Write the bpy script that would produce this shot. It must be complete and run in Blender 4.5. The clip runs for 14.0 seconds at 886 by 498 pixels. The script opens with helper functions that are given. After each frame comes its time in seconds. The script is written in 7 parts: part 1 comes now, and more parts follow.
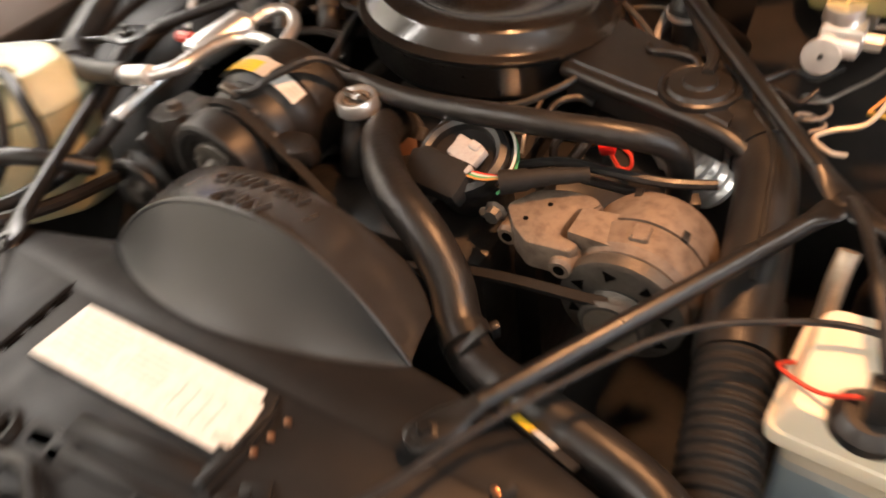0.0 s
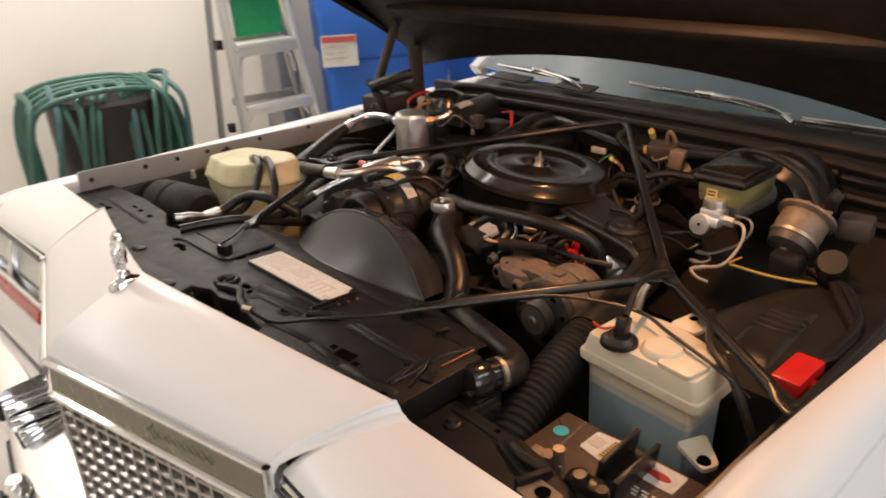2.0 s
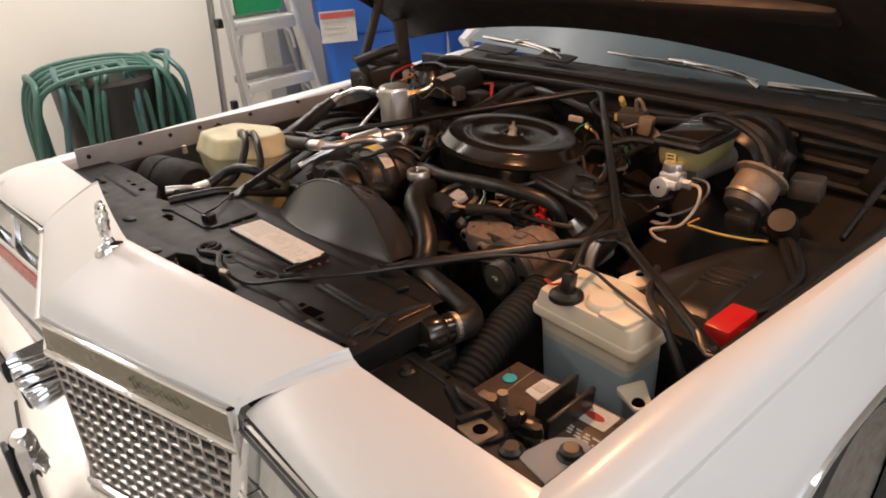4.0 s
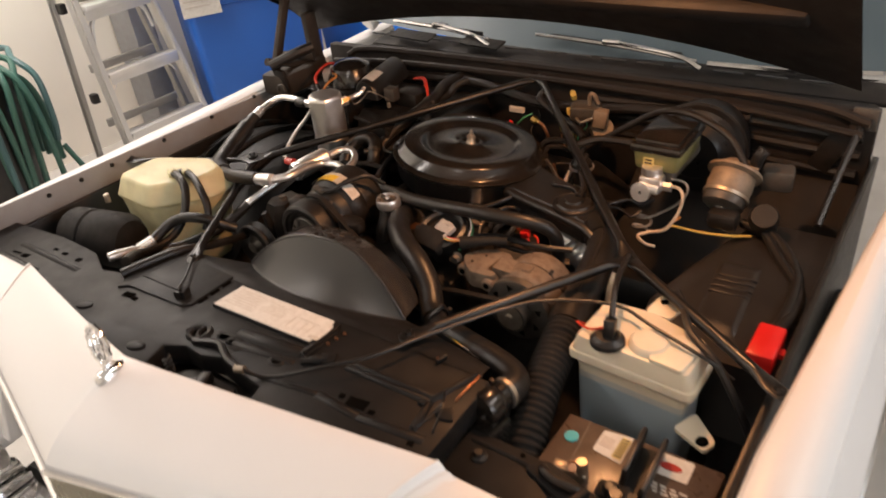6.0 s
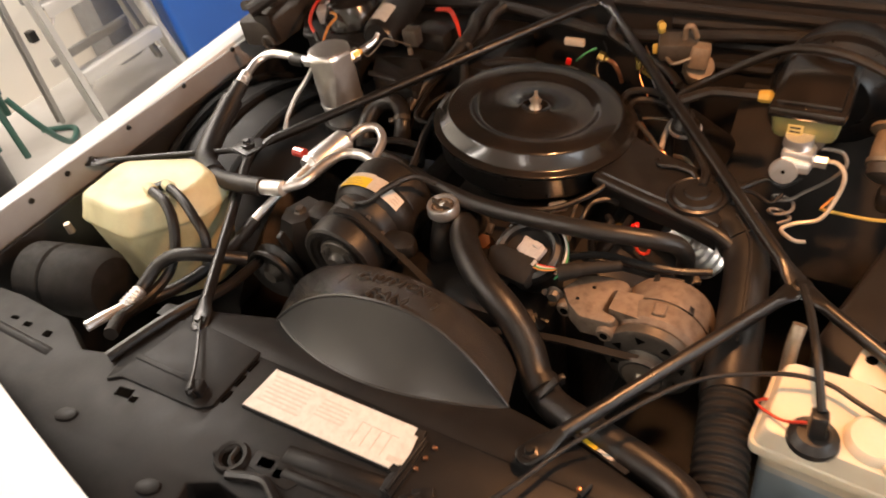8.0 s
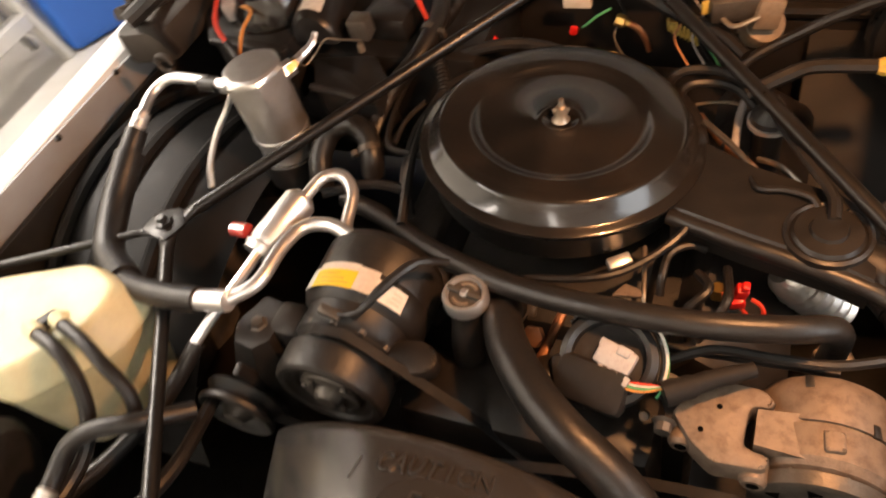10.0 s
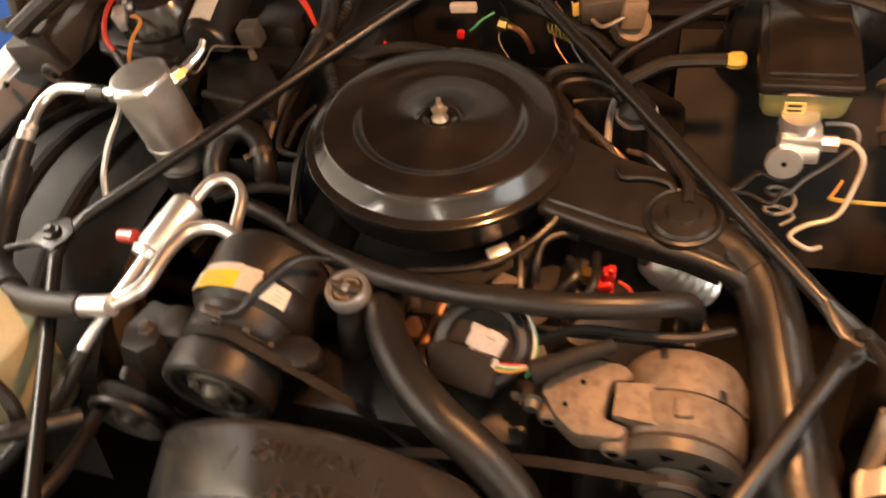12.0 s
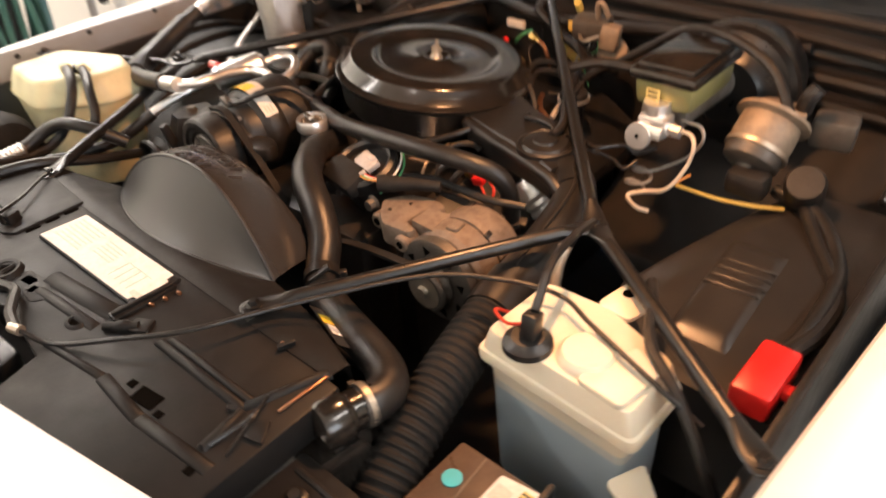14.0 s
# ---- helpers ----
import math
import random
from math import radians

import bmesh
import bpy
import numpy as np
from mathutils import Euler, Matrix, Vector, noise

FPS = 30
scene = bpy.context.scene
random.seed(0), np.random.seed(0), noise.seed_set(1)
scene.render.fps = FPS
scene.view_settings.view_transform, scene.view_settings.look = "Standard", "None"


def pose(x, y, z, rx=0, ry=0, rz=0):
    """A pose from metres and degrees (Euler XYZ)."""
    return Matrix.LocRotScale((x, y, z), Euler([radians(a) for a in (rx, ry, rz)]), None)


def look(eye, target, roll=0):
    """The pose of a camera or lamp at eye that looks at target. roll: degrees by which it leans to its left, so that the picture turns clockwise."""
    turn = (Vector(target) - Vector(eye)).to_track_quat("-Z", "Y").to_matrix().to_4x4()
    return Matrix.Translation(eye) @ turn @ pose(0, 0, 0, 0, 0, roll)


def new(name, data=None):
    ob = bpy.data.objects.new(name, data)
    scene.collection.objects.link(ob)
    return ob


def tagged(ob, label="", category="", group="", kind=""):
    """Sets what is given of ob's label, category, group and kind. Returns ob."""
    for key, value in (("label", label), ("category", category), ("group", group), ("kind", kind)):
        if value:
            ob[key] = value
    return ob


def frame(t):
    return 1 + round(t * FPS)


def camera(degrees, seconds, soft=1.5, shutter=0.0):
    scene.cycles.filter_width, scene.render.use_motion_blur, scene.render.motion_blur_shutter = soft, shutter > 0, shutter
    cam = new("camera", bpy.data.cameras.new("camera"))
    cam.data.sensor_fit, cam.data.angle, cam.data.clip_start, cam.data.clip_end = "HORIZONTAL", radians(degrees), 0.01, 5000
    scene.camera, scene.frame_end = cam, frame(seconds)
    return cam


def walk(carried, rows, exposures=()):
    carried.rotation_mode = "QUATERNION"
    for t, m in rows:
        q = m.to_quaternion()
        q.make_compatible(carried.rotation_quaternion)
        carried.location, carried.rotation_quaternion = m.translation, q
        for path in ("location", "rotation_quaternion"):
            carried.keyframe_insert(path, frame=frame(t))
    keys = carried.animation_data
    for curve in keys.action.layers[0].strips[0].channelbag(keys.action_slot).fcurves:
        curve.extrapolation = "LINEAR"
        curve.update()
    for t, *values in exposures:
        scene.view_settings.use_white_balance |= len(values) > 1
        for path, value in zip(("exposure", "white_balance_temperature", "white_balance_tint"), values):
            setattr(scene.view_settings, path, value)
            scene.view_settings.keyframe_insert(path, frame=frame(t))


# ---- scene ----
cam = camera(62.5, 14.0, soft=1.8, shutter=0.75)
PATH = [
    (0, (0.512, 0.129, 1.322), (-0.398, 1.253, -0.06), -10.9),
    (0.5, (0.709, -0.028, 1.374), (-0.427, 1.119, 0.193), -7.9),
    (1, (0.86, -0.145, 1.389), (-0.349, 1.061, 0.348), -7.5),
    (1.5, (0.972, -0.267, 1.401), (-0.254, 0.959, 0.405), -4.7),
    (2, (1.085, -0.305, 1.401), (-0.285, 0.911, 0.597), -2.2),
    (2.5, (1.208, -0.281, 1.373), (-0.232, 0.848, 0.566), -1.8),
    (2.7, (1.232, -0.281, 1.374), (-0.222, 0.838, 0.577), -3.3),
    (4.8, (1.121, -0.318, 1.468), (-0.14, 0.917, 0.527), -2.8),
    (5, (1.079, -0.337, 1.487), (-0.116, 0.954, 0.536), -3.5),
    (5.5, (0.989, -0.374, 1.539), (-0.07, 0.964, 0.496), -5.5),
    (6, (0.919, -0.346, 1.589), (-0.129, 0.988, 0.529), -6.2),
    (6.5, (0.837, -0.255, 1.616), (-0.221, 1.025, 0.501), -8.5),
    (7, (0.736, -0.196, 1.62), (-0.254, 1.069, 0.429), -9.1),
    (7.2, (0.682, -0.18, 1.623), (-0.277, 1.086, 0.408), -9.8),
    (9.3, (0.379, 0.215, 1.524), (-0.506, 1.2, 0.025), -16.5),
    (9.5, (0.339, 0.238, 1.516), (-0.533, 1.228, 0.013), -17.2),
    (10, (0.25, 0.277, 1.52), (-0.496, 1.347, 0.004), -18.9),
    (10.5, (0.219, 0.295, 1.525), (-0.391, 1.44, 0.003), -15.9),
    (11, (0.229, 0.298, 1.525), (-0.324, 1.462, -0.005), -15.4),
    (11.5, (0.258, 0.293, 1.521), (-0.294, 1.458, -0.009), -15.9),
    (12, (0.335, 0.27, 1.513), (-0.281, 1.409, -0.012), -16.2),
    (12.5, (0.454, 0.213, 1.511), (-0.253, 1.333, 0.012), -12.8),
    (13, (0.566, 0.163, 1.5), (-0.266, 1.301, 0.081), -12.0),
    (13.5, (0.749, 0.065, 1.444), (-0.193, 1.18, 0.077), -7.6),
    (14, (0.908, 0.034, 1.384), (-0.236, 1.18, 0.209), -4.8),
]
walk(cam, [(t, look(eye, target, roll)) for t, eye, target, roll in PATH],
     exposures=[(0.0, 0.55, 6500, 10), (0.5, 0.68, 6400, 10), (1.0, 0.45, 6500, 10), (1.5, -0.09, 6500, 11), (2.0, -0.45, 6500, 12), (2.5, -0.52, 6400, 12), (5.0, -0.48, 6550, 14), (5.5, -0.4, 6650, 14), (6.0, -0.32, 6700, 14), (6.5, -0.12, 6700, 14), (7.0, -0.05, 6800, 13),
                (9.5, 0.5, 6850, 12), (11.0, 0.4, 7200, 12), (12.5, 0.65, 7400, 12), (13.5, 0.83, 6900, 11), (14.0, 0.55, 6600, 12)])

# ---- world and lights ----
world = bpy.data.worlds.new("world")
scene.world = world
world.use_nodes = True
world.node_tree.nodes["Background"].inputs[0].default_value = (1.0, 0.95, 0.9, 1)
world.node_tree.nodes["Background"].inputs[1].default_value = 0.02


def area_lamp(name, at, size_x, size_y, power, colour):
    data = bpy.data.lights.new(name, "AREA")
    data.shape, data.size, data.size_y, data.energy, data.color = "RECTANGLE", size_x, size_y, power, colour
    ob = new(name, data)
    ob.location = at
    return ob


WARM = (1.0, 0.935, 0.87)
for lx, ly, power in ((-2.45, 1.4, 130), (-2.2, -1.2, 50), (2.4, 1.4, 40), (0.8, -2.4, 20)):
    area_lamp("ceiling_tube_light", (lx, ly, 3.08), 0.3, 2.2, power, WARM)
# added lamp for cool daylight from the east; no door or window is built
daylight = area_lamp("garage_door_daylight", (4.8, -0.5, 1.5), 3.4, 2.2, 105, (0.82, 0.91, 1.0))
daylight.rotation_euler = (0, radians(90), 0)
BULB = (0.41, 0.76, 1.475)
bulb = bpy.data.lights.new("underhood_bulb", "POINT")
bulb.energy, bulb.color, bulb.shadow_soft_size = 24.0, (1.0, 0.46, 0.19), 0.025
new("underhood_bulb", bulb).location = BULB


# ---- materials ----
def material(name, colour, rough=0.5, metal=0.0, vary=0.25, scale=30.0, dust=0.0, dust_colour=(0.20, 0.16, 0.12), bump=0.15, bump_scale=200.0,
             coat=0.0, spec=0.5, random_amount=0.0, transmission=0.0, subsurface=0.0):
    m = bpy.data.materials.new(name)
    m.use_nodes = True
    nt = m.node_tree
    b = nt.nodes["Principled BSDF"]
    link = nt.links.new
    coords = nt.nodes.new("ShaderNodeTexCoord")

    def noise_at(sc, detail):
        n = nt.nodes.new("ShaderNodeTexNoise")
        n.inputs["Scale"].default_value, n.inputs["Detail"].default_value = sc, detail
        link(coords.outputs["Object"], n.inputs["Vector"])
        return n
    n1 = noise_at(scale, 6.0)
    mix = nt.nodes.new("ShaderNodeMix")
    mix.data_type = "RGBA"
    mix.inputs["A"].default_value = (*[c * (1 - vary) for c in colour], 1)
    mix.inputs["B"].default_value = (*[min(1, c * (1 + vary)) for c in colour], 1)
    link(n1.outputs["Fac"], mix.inputs["Factor"])
    out = mix.outputs["Result"]
    if dust:
        n2 = noise_at(scale * 1.3, 10.0)
        ramp = nt.nodes.new("ShaderNodeMapRange")
        ramp.inputs["From Min"].default_value, ramp.inputs["From Max"].default_value = 0.42, 0.72
        ramp.inputs["To Max"].default_value = dust
        speck = noise_at(420.0, 3.0)
        both = nt.nodes.new("ShaderNodeMath")
        both.operation = "MULTIPLY_ADD"
        both.inputs[1].default_value = 0.30
        link(speck.outputs["Fac"], both.inputs[0])
        lower = nt.nodes.new("ShaderNodeMath")
        lower.operation = "SUBTRACT"
        lower.inputs[1].default_value = 0.15
        link(n2.outputs["Fac"], lower.inputs[0])
        link(lower.outputs["Value"], both.inputs[2])
        link(both.outputs["Value"], ramp.inputs["Value"])
        mix2 = nt.nodes.new("ShaderNodeMix")
        mix2.data_type = "RGBA"
        link(out, mix2.inputs["A"])
        mix2.inputs["B"].default_value = (*dust_colour, 1)
        link(ramp.outputs["Result"], mix2.inputs["Factor"])
        out = mix2.outputs["Result"]
    if random_amount:
        info = nt.nodes.new("ShaderNodeObjectInfo")
        hsv = nt.nodes.new("ShaderNodeHueSaturation")
        mr = nt.nodes.new("ShaderNodeMapRange")
        mr.inputs["To Min"].default_value, mr.inputs["To Max"].default_value = 1 - random_amount, 1 + random_amount
        link(info.outputs["Random"], mr.inputs["Value"])
        link(mr.outputs["Result"], hsv.inputs["Value"])
        link(out, hsv.inputs["Color"])
        out = hsv.outputs["Color"]
    link(out, b.inputs["Base Color"])
    mr = nt.nodes.new("ShaderNodeMapRange")
    mr.inputs["To Min"].default_value, mr.inputs["To Max"].default_value = rough * 0.65, min(1.0, rough * 1.4)
    n3 = noise_at(scale * 1.6, 8.0)
    link(n3.outputs["Fac"], mr.inputs["Value"])
    link(mr.outputs["Result"], b.inputs["Roughness"])
    b.inputs["Metallic"].default_value = metal
    b.inputs["Specular IOR Level"].default_value = spec
    b.inputs["Coat Weight"].default_value = coat
    b.inputs["Coat Roughness"].default_value = 0.05 if rough < 0.35 else 0.18
    b.inputs["Transmission Weight"].default_value = transmission
    b.inputs["Subsurface Weight"].default_value = subsurface
    b.inputs["Subsurface Radius"].default_value = (0.02, 0.015, 0.01)
    if bump:
        nb = noise_at(bump_scale, 4.0)
        bn = nt.nodes.new("ShaderNodeBump")
        bn.inputs["Strength"].default_value, bn.inputs["Distance"].default_value = bump, 0.002
        link(nb.outputs["Fac"], bn.inputs["Height"])
        link(bn.outputs["Normal"], b.inputs["Normal"])
    return m


M = dict(
    plastic=material("black_plastic", (0.0115, 0.0108, 0.0102), 0.35, dust=0.4, dust_colour=(0.026, 0.021, 0.017), spec=0.48),
    panel=material("satin_black_panel", (0.0105, 0.010, 0.0098), 0.46, dust=0.5, dust_colour=(0.019, 0.0165, 0.0145), scale=22, bump=0.06, spec=0.19),
    shroud=material("moulded_shroud_plastic", (0.030, 0.0285, 0.027), 0.33, vary=0.12, scale=1.5, bump=0.03, spec=0.65),
    # same shroud plastic made shinier, to strengthen the bulb's highlight on the crown
    crown=material("shinier_shroud_plastic", (0.028, 0.026, 0.0245), 0.23, vary=0.1, scale=1.5, bump=0.02, spec=0.75),
    rubber=material("black_rubber", (0.011, 0.0102, 0.0095), 0.38, dust=0.4, dust_colour=(0.027, 0.021, 0.017), scale=40, bump=0.25, spec=0.45),
    housing=material("dusty_housing_plastic", (0.020, 0.0175, 0.0155), 0.34, dust=0.5, dust_colour=(0.032, 0.026, 0.021), scale=16, bump=0.08, spec=0.4),
    hinge=material("dusty_hinge_steel", (0.034, 0.029, 0.024), 0.62, dust=0.6, dust_colour=(0.055, 0.045, 0.036), scale=20, bump=0.2, spec=0.3),
    bellows=material("matt_bellows_rubber", (0.0125, 0.0115, 0.0105), 0.66, dust=0.4, dust_colour=(0.026, 0.021, 0.017), scale=40, bump=0.15, spec=0.22),
    gloss=material("gloss_black_enamel", (0.010, 0.009, 0.008), 0.19, dust=0.5, dust_colour=(0.035, 0.026, 0.02), scale=12, bump=0.05, coat=0.3),
    steel_black=material("black_painted_steel", (0.008, 0.0078, 0.0075), 0.30, dust=0.35, dust_colour=(0.026, 0.020, 0.016), scale=25, spec=0.45),
    grime=material("greasy_dark_iron", (0.0105, 0.0092, 0.008), 0.43, dust=0.65, dust_colour=(0.026, 0.0195, 0.0145), scale=30, bump=0.25, bump_scale=160, spec=0.42),
    alu=material("bright_aluminium", (0.84, 0.83, 0.82), 0.34, 0.9, vary=0.08, scale=60, dust=0.12, dust_colour=(0.5, 0.46, 0.40), bump=0.1),
    foil=material("crumpled_foil", (0.90, 0.89, 0.86), 0.34, 0.85, vary=0.06, scale=60, bump=1.0, bump_scale=90),
    cast=material("dull_cast_aluminium", (0.19, 0.143, 0.106), 0.58, 0.25, vary=0.28, scale=60, dust=0.75, dust_colour=(0.095, 0.064, 0.044), bump=0.25, bump_scale=600),
    rod_paint=material("glossy_black_rod_paint", (0.0085, 0.008, 0.0075), 0.31, vary=0.2, dust=0.3, dust_colour=(0.022, 0.017, 0.014), scale=60, bump=0.05),
    grey_cast=material("grey_cast_metal", (0.30, 0.27, 0.24), 0.5, 0.6, dust=0.5, dust_colour=(0.15, 0.11, 0.08), bump=0.4),
    tin=material("dull_zinc_plate", (0.40, 0.34, 0.27), 0.4, 0.8, dust=0.5, dust_colour=(0.2, 0.14, 0.09)),
    chrome=material("chrome", (0.83, 0.83, 0.84), 0.07, 1.0, vary=0.03, bump=0.0),
    paint=material("white_car_paint", (0.76, 0.745, 0.735), 0.38, vary=0.015, scale=4, bump=0.0, coat=0.35),
    flange=material("grey_primed_flange", (0.30, 0.303, 0.31), 0.55, vary=0.08, scale=20, dust=0.3, dust_colour=(0.25, 0.22, 0.2)),
    cream=material("yellowed_cream_plastic", (0.64, 0.59, 0.37), 0.42, vary=0.16, scale=18, dust=0.5, dust_colour=(0.42, 0.36, 0.18), bump=1.0, bump_scale=28, subsurface=0.3),
    milky=material("milky_translucent_plastic", (0.72, 0.64, 0.50), 0.36, vary=0.06, scale=14, dust=0.25, dust_colour=(0.62, 0.48, 0.32), subsurface=0.3),
    fluid=material("plastic_over_blue_fluid", (0.34, 0.42, 0.47), 0.36, vary=0.1, scale=10, dust=0.2, dust_colour=(0.5, 0.5, 0.48), subsurface=0.2),
    fluid_edge=material("plastic_at_the_fluid_level", (0.54, 0.53, 0.48), 0.36, vary=0.15, scale=25, dust=0.4, dust_colour=(0.42, 0.46, 0.47), subsurface=0.25),
    paper=material("printed_paper", (0.66, 0.63, 0.58), 0.6, vary=0.08, scale=60, dust=0.45, dust_colour=(0.45, 0.40, 0.34)),
    ink=material("faded_ink", (0.54, 0.49, 0.43), 0.7, vary=0.25, scale=200),
    ink_black=material("black_ink", (0.03, 0.03, 0.03), 0.6),
    yellow=material("yellow_print", (0.75, 0.50, 0.03), 0.5, vary=0.05),
    red=material("red_plastic", (0.62, 0.015, 0.012), 0.35, vary=0.1, subsurface=0.1),
    red_wire=material("red_insulation", (0.55, 0.04, 0.02), 0.45),
    orange_wire=material("orange_insulation", (0.6, 0.25, 0.06), 0.45),
    yellow_wire=material("yellow_insulation", (0.5, 0.36, 0.08), 0.45),
    green_wire=material("green_insulation", (0.08, 0.35, 0.14), 0.45),
    brass=material("brass", (0.62, 0.42, 0.14), 0.3, 1.0, vary=0.15),
    olive=material("olive_plated_reservoir", (0.24, 0.22, 0.08), 0.4, 0.2, vary=0.15, dust=0.4),
    grey_plug=material("pale_grey_connector", (0.40, 0.38, 0.37), 0.5, vary=0.2, scale=80, dust=0.4, dust_colour=(0.20, 0.17, 0.15)),
    beige=material("beige_zinc", (0.22, 0.165, 0.115), 0.5, 0.1, vary=0.25, scale=50, dust=0.6, dust_colour=(0.10, 0.075, 0.052), bump=0.3),
    battery=material("dusty_brown_battery_plastic", (0.085, 0.055, 0.038), 0.30, vary=0.2, dust=0.5, dust_colour=(0.15, 0.10, 0.065)),
    matte=material("matt_black_cowl", (0.015, 0.013, 0.0115), 0.55, dust=0.5, dust_colour=(0.030, 0.022, 0.017), scale=14, spec=0.2),
    copper=material("copper_fittings", (0.45, 0.22, 0.12), 0.35, 0.9, vary=0.2),
    dark_cast=material("dark_oxidised_metal", (0.10, 0.088, 0.075), 0.45, 0.5, vary=0.25, dust=0.6, dust_colour=(0.045, 0.035, 0.027), bump=0.3),
    brake_tube=material("pale_coated_tube", (0.50, 0.42, 0.33), 0.4, 0.3, vary=0.1, scale=60),
    teal=material("teal_sticker", (0.02, 0.38, 0.45), 0.5),
    grille_dark=material("grille_recess", (0.10, 0.10, 0.10), 0.45, 0.5),
    grille_chrome=material("bright_grille_plating", (0.46, 0.44, 0.42), 0.20, 1.0, vary=0.05, bump=0.0),
    brow=material("brushed_brow_panel", (0.30, 0.28, 0.22), 0.25, 0.9, vary=0.05),
    red_lens=material("red_reflector", (0.45, 0.05, 0.04), 0.2, coat=0.5),
    lens=material("headlamp_glass", (0.62, 0.62, 0.58), 0.08, 0.3, bump=0.3, bump_scale=120),
    glass=material("dusty_windshield_glass", (0.085, 0.112, 0.125), 0.45, 0.0, vary=0.08, scale=3, dust=0.3, dust_colour=(0.11, 0.13, 0.135), bump=0.0, spec=0.25),
    tyre=material("tyre_rubber", (0.02, 0.02, 0.02), 0.7),
    wall=material("cream_wall_paint", (0.86, 0.81, 0.72), 0.7, vary=0.03, scale=2, dust=0.15, dust_colour=(0.70, 0.64, 0.56), bump=0.1),
    floor=material("sealed_concrete_floor", (0.46, 0.44, 0.41), 0.35, vary=0.15, scale=3, dust=0.4, dust_colour=(0.25, 0.22, 0.18), bump=0.1, bump_scale=40),
    ceiling=material("white_ceiling_board", (0.7, 0.68, 0.64), 0.8, vary=0.03),
    ladder=material("ladder_aluminium", (0.72, 0.71, 0.69), 0.36, 0.65, vary=0.08, scale=12),
    ladder_dull=material("dull_ladder_aluminium", (0.42, 0.41, 0.39), 0.45, 0.6, vary=0.15, scale=10, dust=0.3, dust_colour=(0.30, 0.27, 0.23)),
    blue=material("blue_polyethylene", (0.016, 0.115, 0.48), 0.4, vary=0.1, scale=6),
    # lighter copy of the blue: stronger light on the far bin put into colour
    lit_blue=material("lit_blue_polyethylene", (0.02, 0.21, 0.78), 0.4, vary=0.08, scale=6),
    green=material("green_plastic", (0.01, 0.30, 0.11), 0.45),
    hose_green=material("green_garden_hose", (0.035, 0.11, 0.085), 0.4, vary=0.2, scale=20),
    hose_teal=material("teal_garden_hose", (0.05, 0.12, 0.125), 0.4, vary=0.2, scale=20),
    void=material("dark_opening", (0.004, 0.0035, 0.003), 0.9, vary=0.1, bump=0.0, spec=0.0),
    tag_paper=material("yellowed_tag", (0.58, 0.47, 0.18), 0.6, vary=0.15, scale=90),
)


# ---- geometry helpers: every one gives (vertices, faces) ----
def join(*geos):
    vs, fs = [], []
    for v, f in geos:
        k = len(vs)
        vs += [tuple(p) for p in v]
        fs += [tuple(i + k for i in q) for q in f]
    return vs, fs


def moved(geo, m):
    return [tuple(m @ Vector(v)) for v in geo[0]], geo[1]


def spline(pts, steps=6):
    p = [Vector(q) for q in pts]
    if len(p) < 3:
        return p
    p = [p[0] * 2 - p[1]] + p + [p[-1] * 2 - p[-2]]
    out = []
    for i in range(1, len(p) - 2):
        a, b, c, d = p[i - 1:i + 3]
        for k in range(steps):
            t = k / steps
            out.append(0.5 * (2 * b + (c - a) * t + (2 * a - 5 * b + 4 * c - d) * t * t + (3 * b - a - 3 * c + d) * t ** 3))
    out.append(p[-2])
    return out


def tube(pts, r, n=10, steps=6, smooth=True, closed=False, ribs=None):
    """A round bar or hose along pts; ribs=(pitch, height) makes it corrugated."""
    p = spline(pts, steps) if smooth else [Vector(q) for q in pts]
    if ribs:
        fine = []
        length = sum((b - a).length for a, b in zip(p, p[1:]))
        count = int(length / ribs[0] * 4)
        dist = [0.0]
        for a, b in zip(p, p[1:]):
            dist.append(dist[-1] + (b - a).length)
        for k in range(count + 1):
            s = length * k / count
            i = max(0, min(len(p) - 2, next((j for j in range(len(dist) - 1) if dist[j + 1] >= s), len(p) - 2)))
            f = (s - dist[i]) / max(1e-9, dist[i + 1] - dist[i])
            fine.append(p[i].lerp(p[i + 1], f))
        p = fine
    vs, fs = [], []
    up = Vector((0, 0, 1))
    first = (p[1] - p[0]).normalized()
    side = first.cross(up)
    if side.length < 0.1:
        side = first.cross(Vector((1, 0, 0)))
    side.normalize()
    m = len(p)
    for i, c in enumerate(p):
        if closed:
            d = (p[(i + 1) % m] - p[i - 1]).normalized()
        else:
            d = (p[min(i + 1, m - 1)] - p[max(i - 1, 0)]).normalized()
        side = (side - d * side.dot(d)).normalized()
        other = d.cross(side)
        rr = r[min(len(r) - 1, int(i / m * len(r)))] if isinstance(r, (list, tuple)) else r
        if ribs:
            rr = r + (ribs[1] if i % 4 in (1, 2) else -ribs[1])
        for k in range(n):
            a = 2 * math.pi * k / n
            vs.append(tuple(c + rr * (math.cos(a) * side + math.sin(a) * other)))
    for i in range(m if closed else m - 1):
        for k in range(n):
            a, b = i * n + k, i * n + (k + 1) % n
            c, d = ((i + 1) % m) * n + (k + 1) % n, ((i + 1) % m) * n + k
            fs.append((a, d, c, b))
    if not closed:
        fs.append(tuple(range(n)))
        fs.append(tuple(range((m - 1) * n, m * n))[::-1])
    return vs, fs


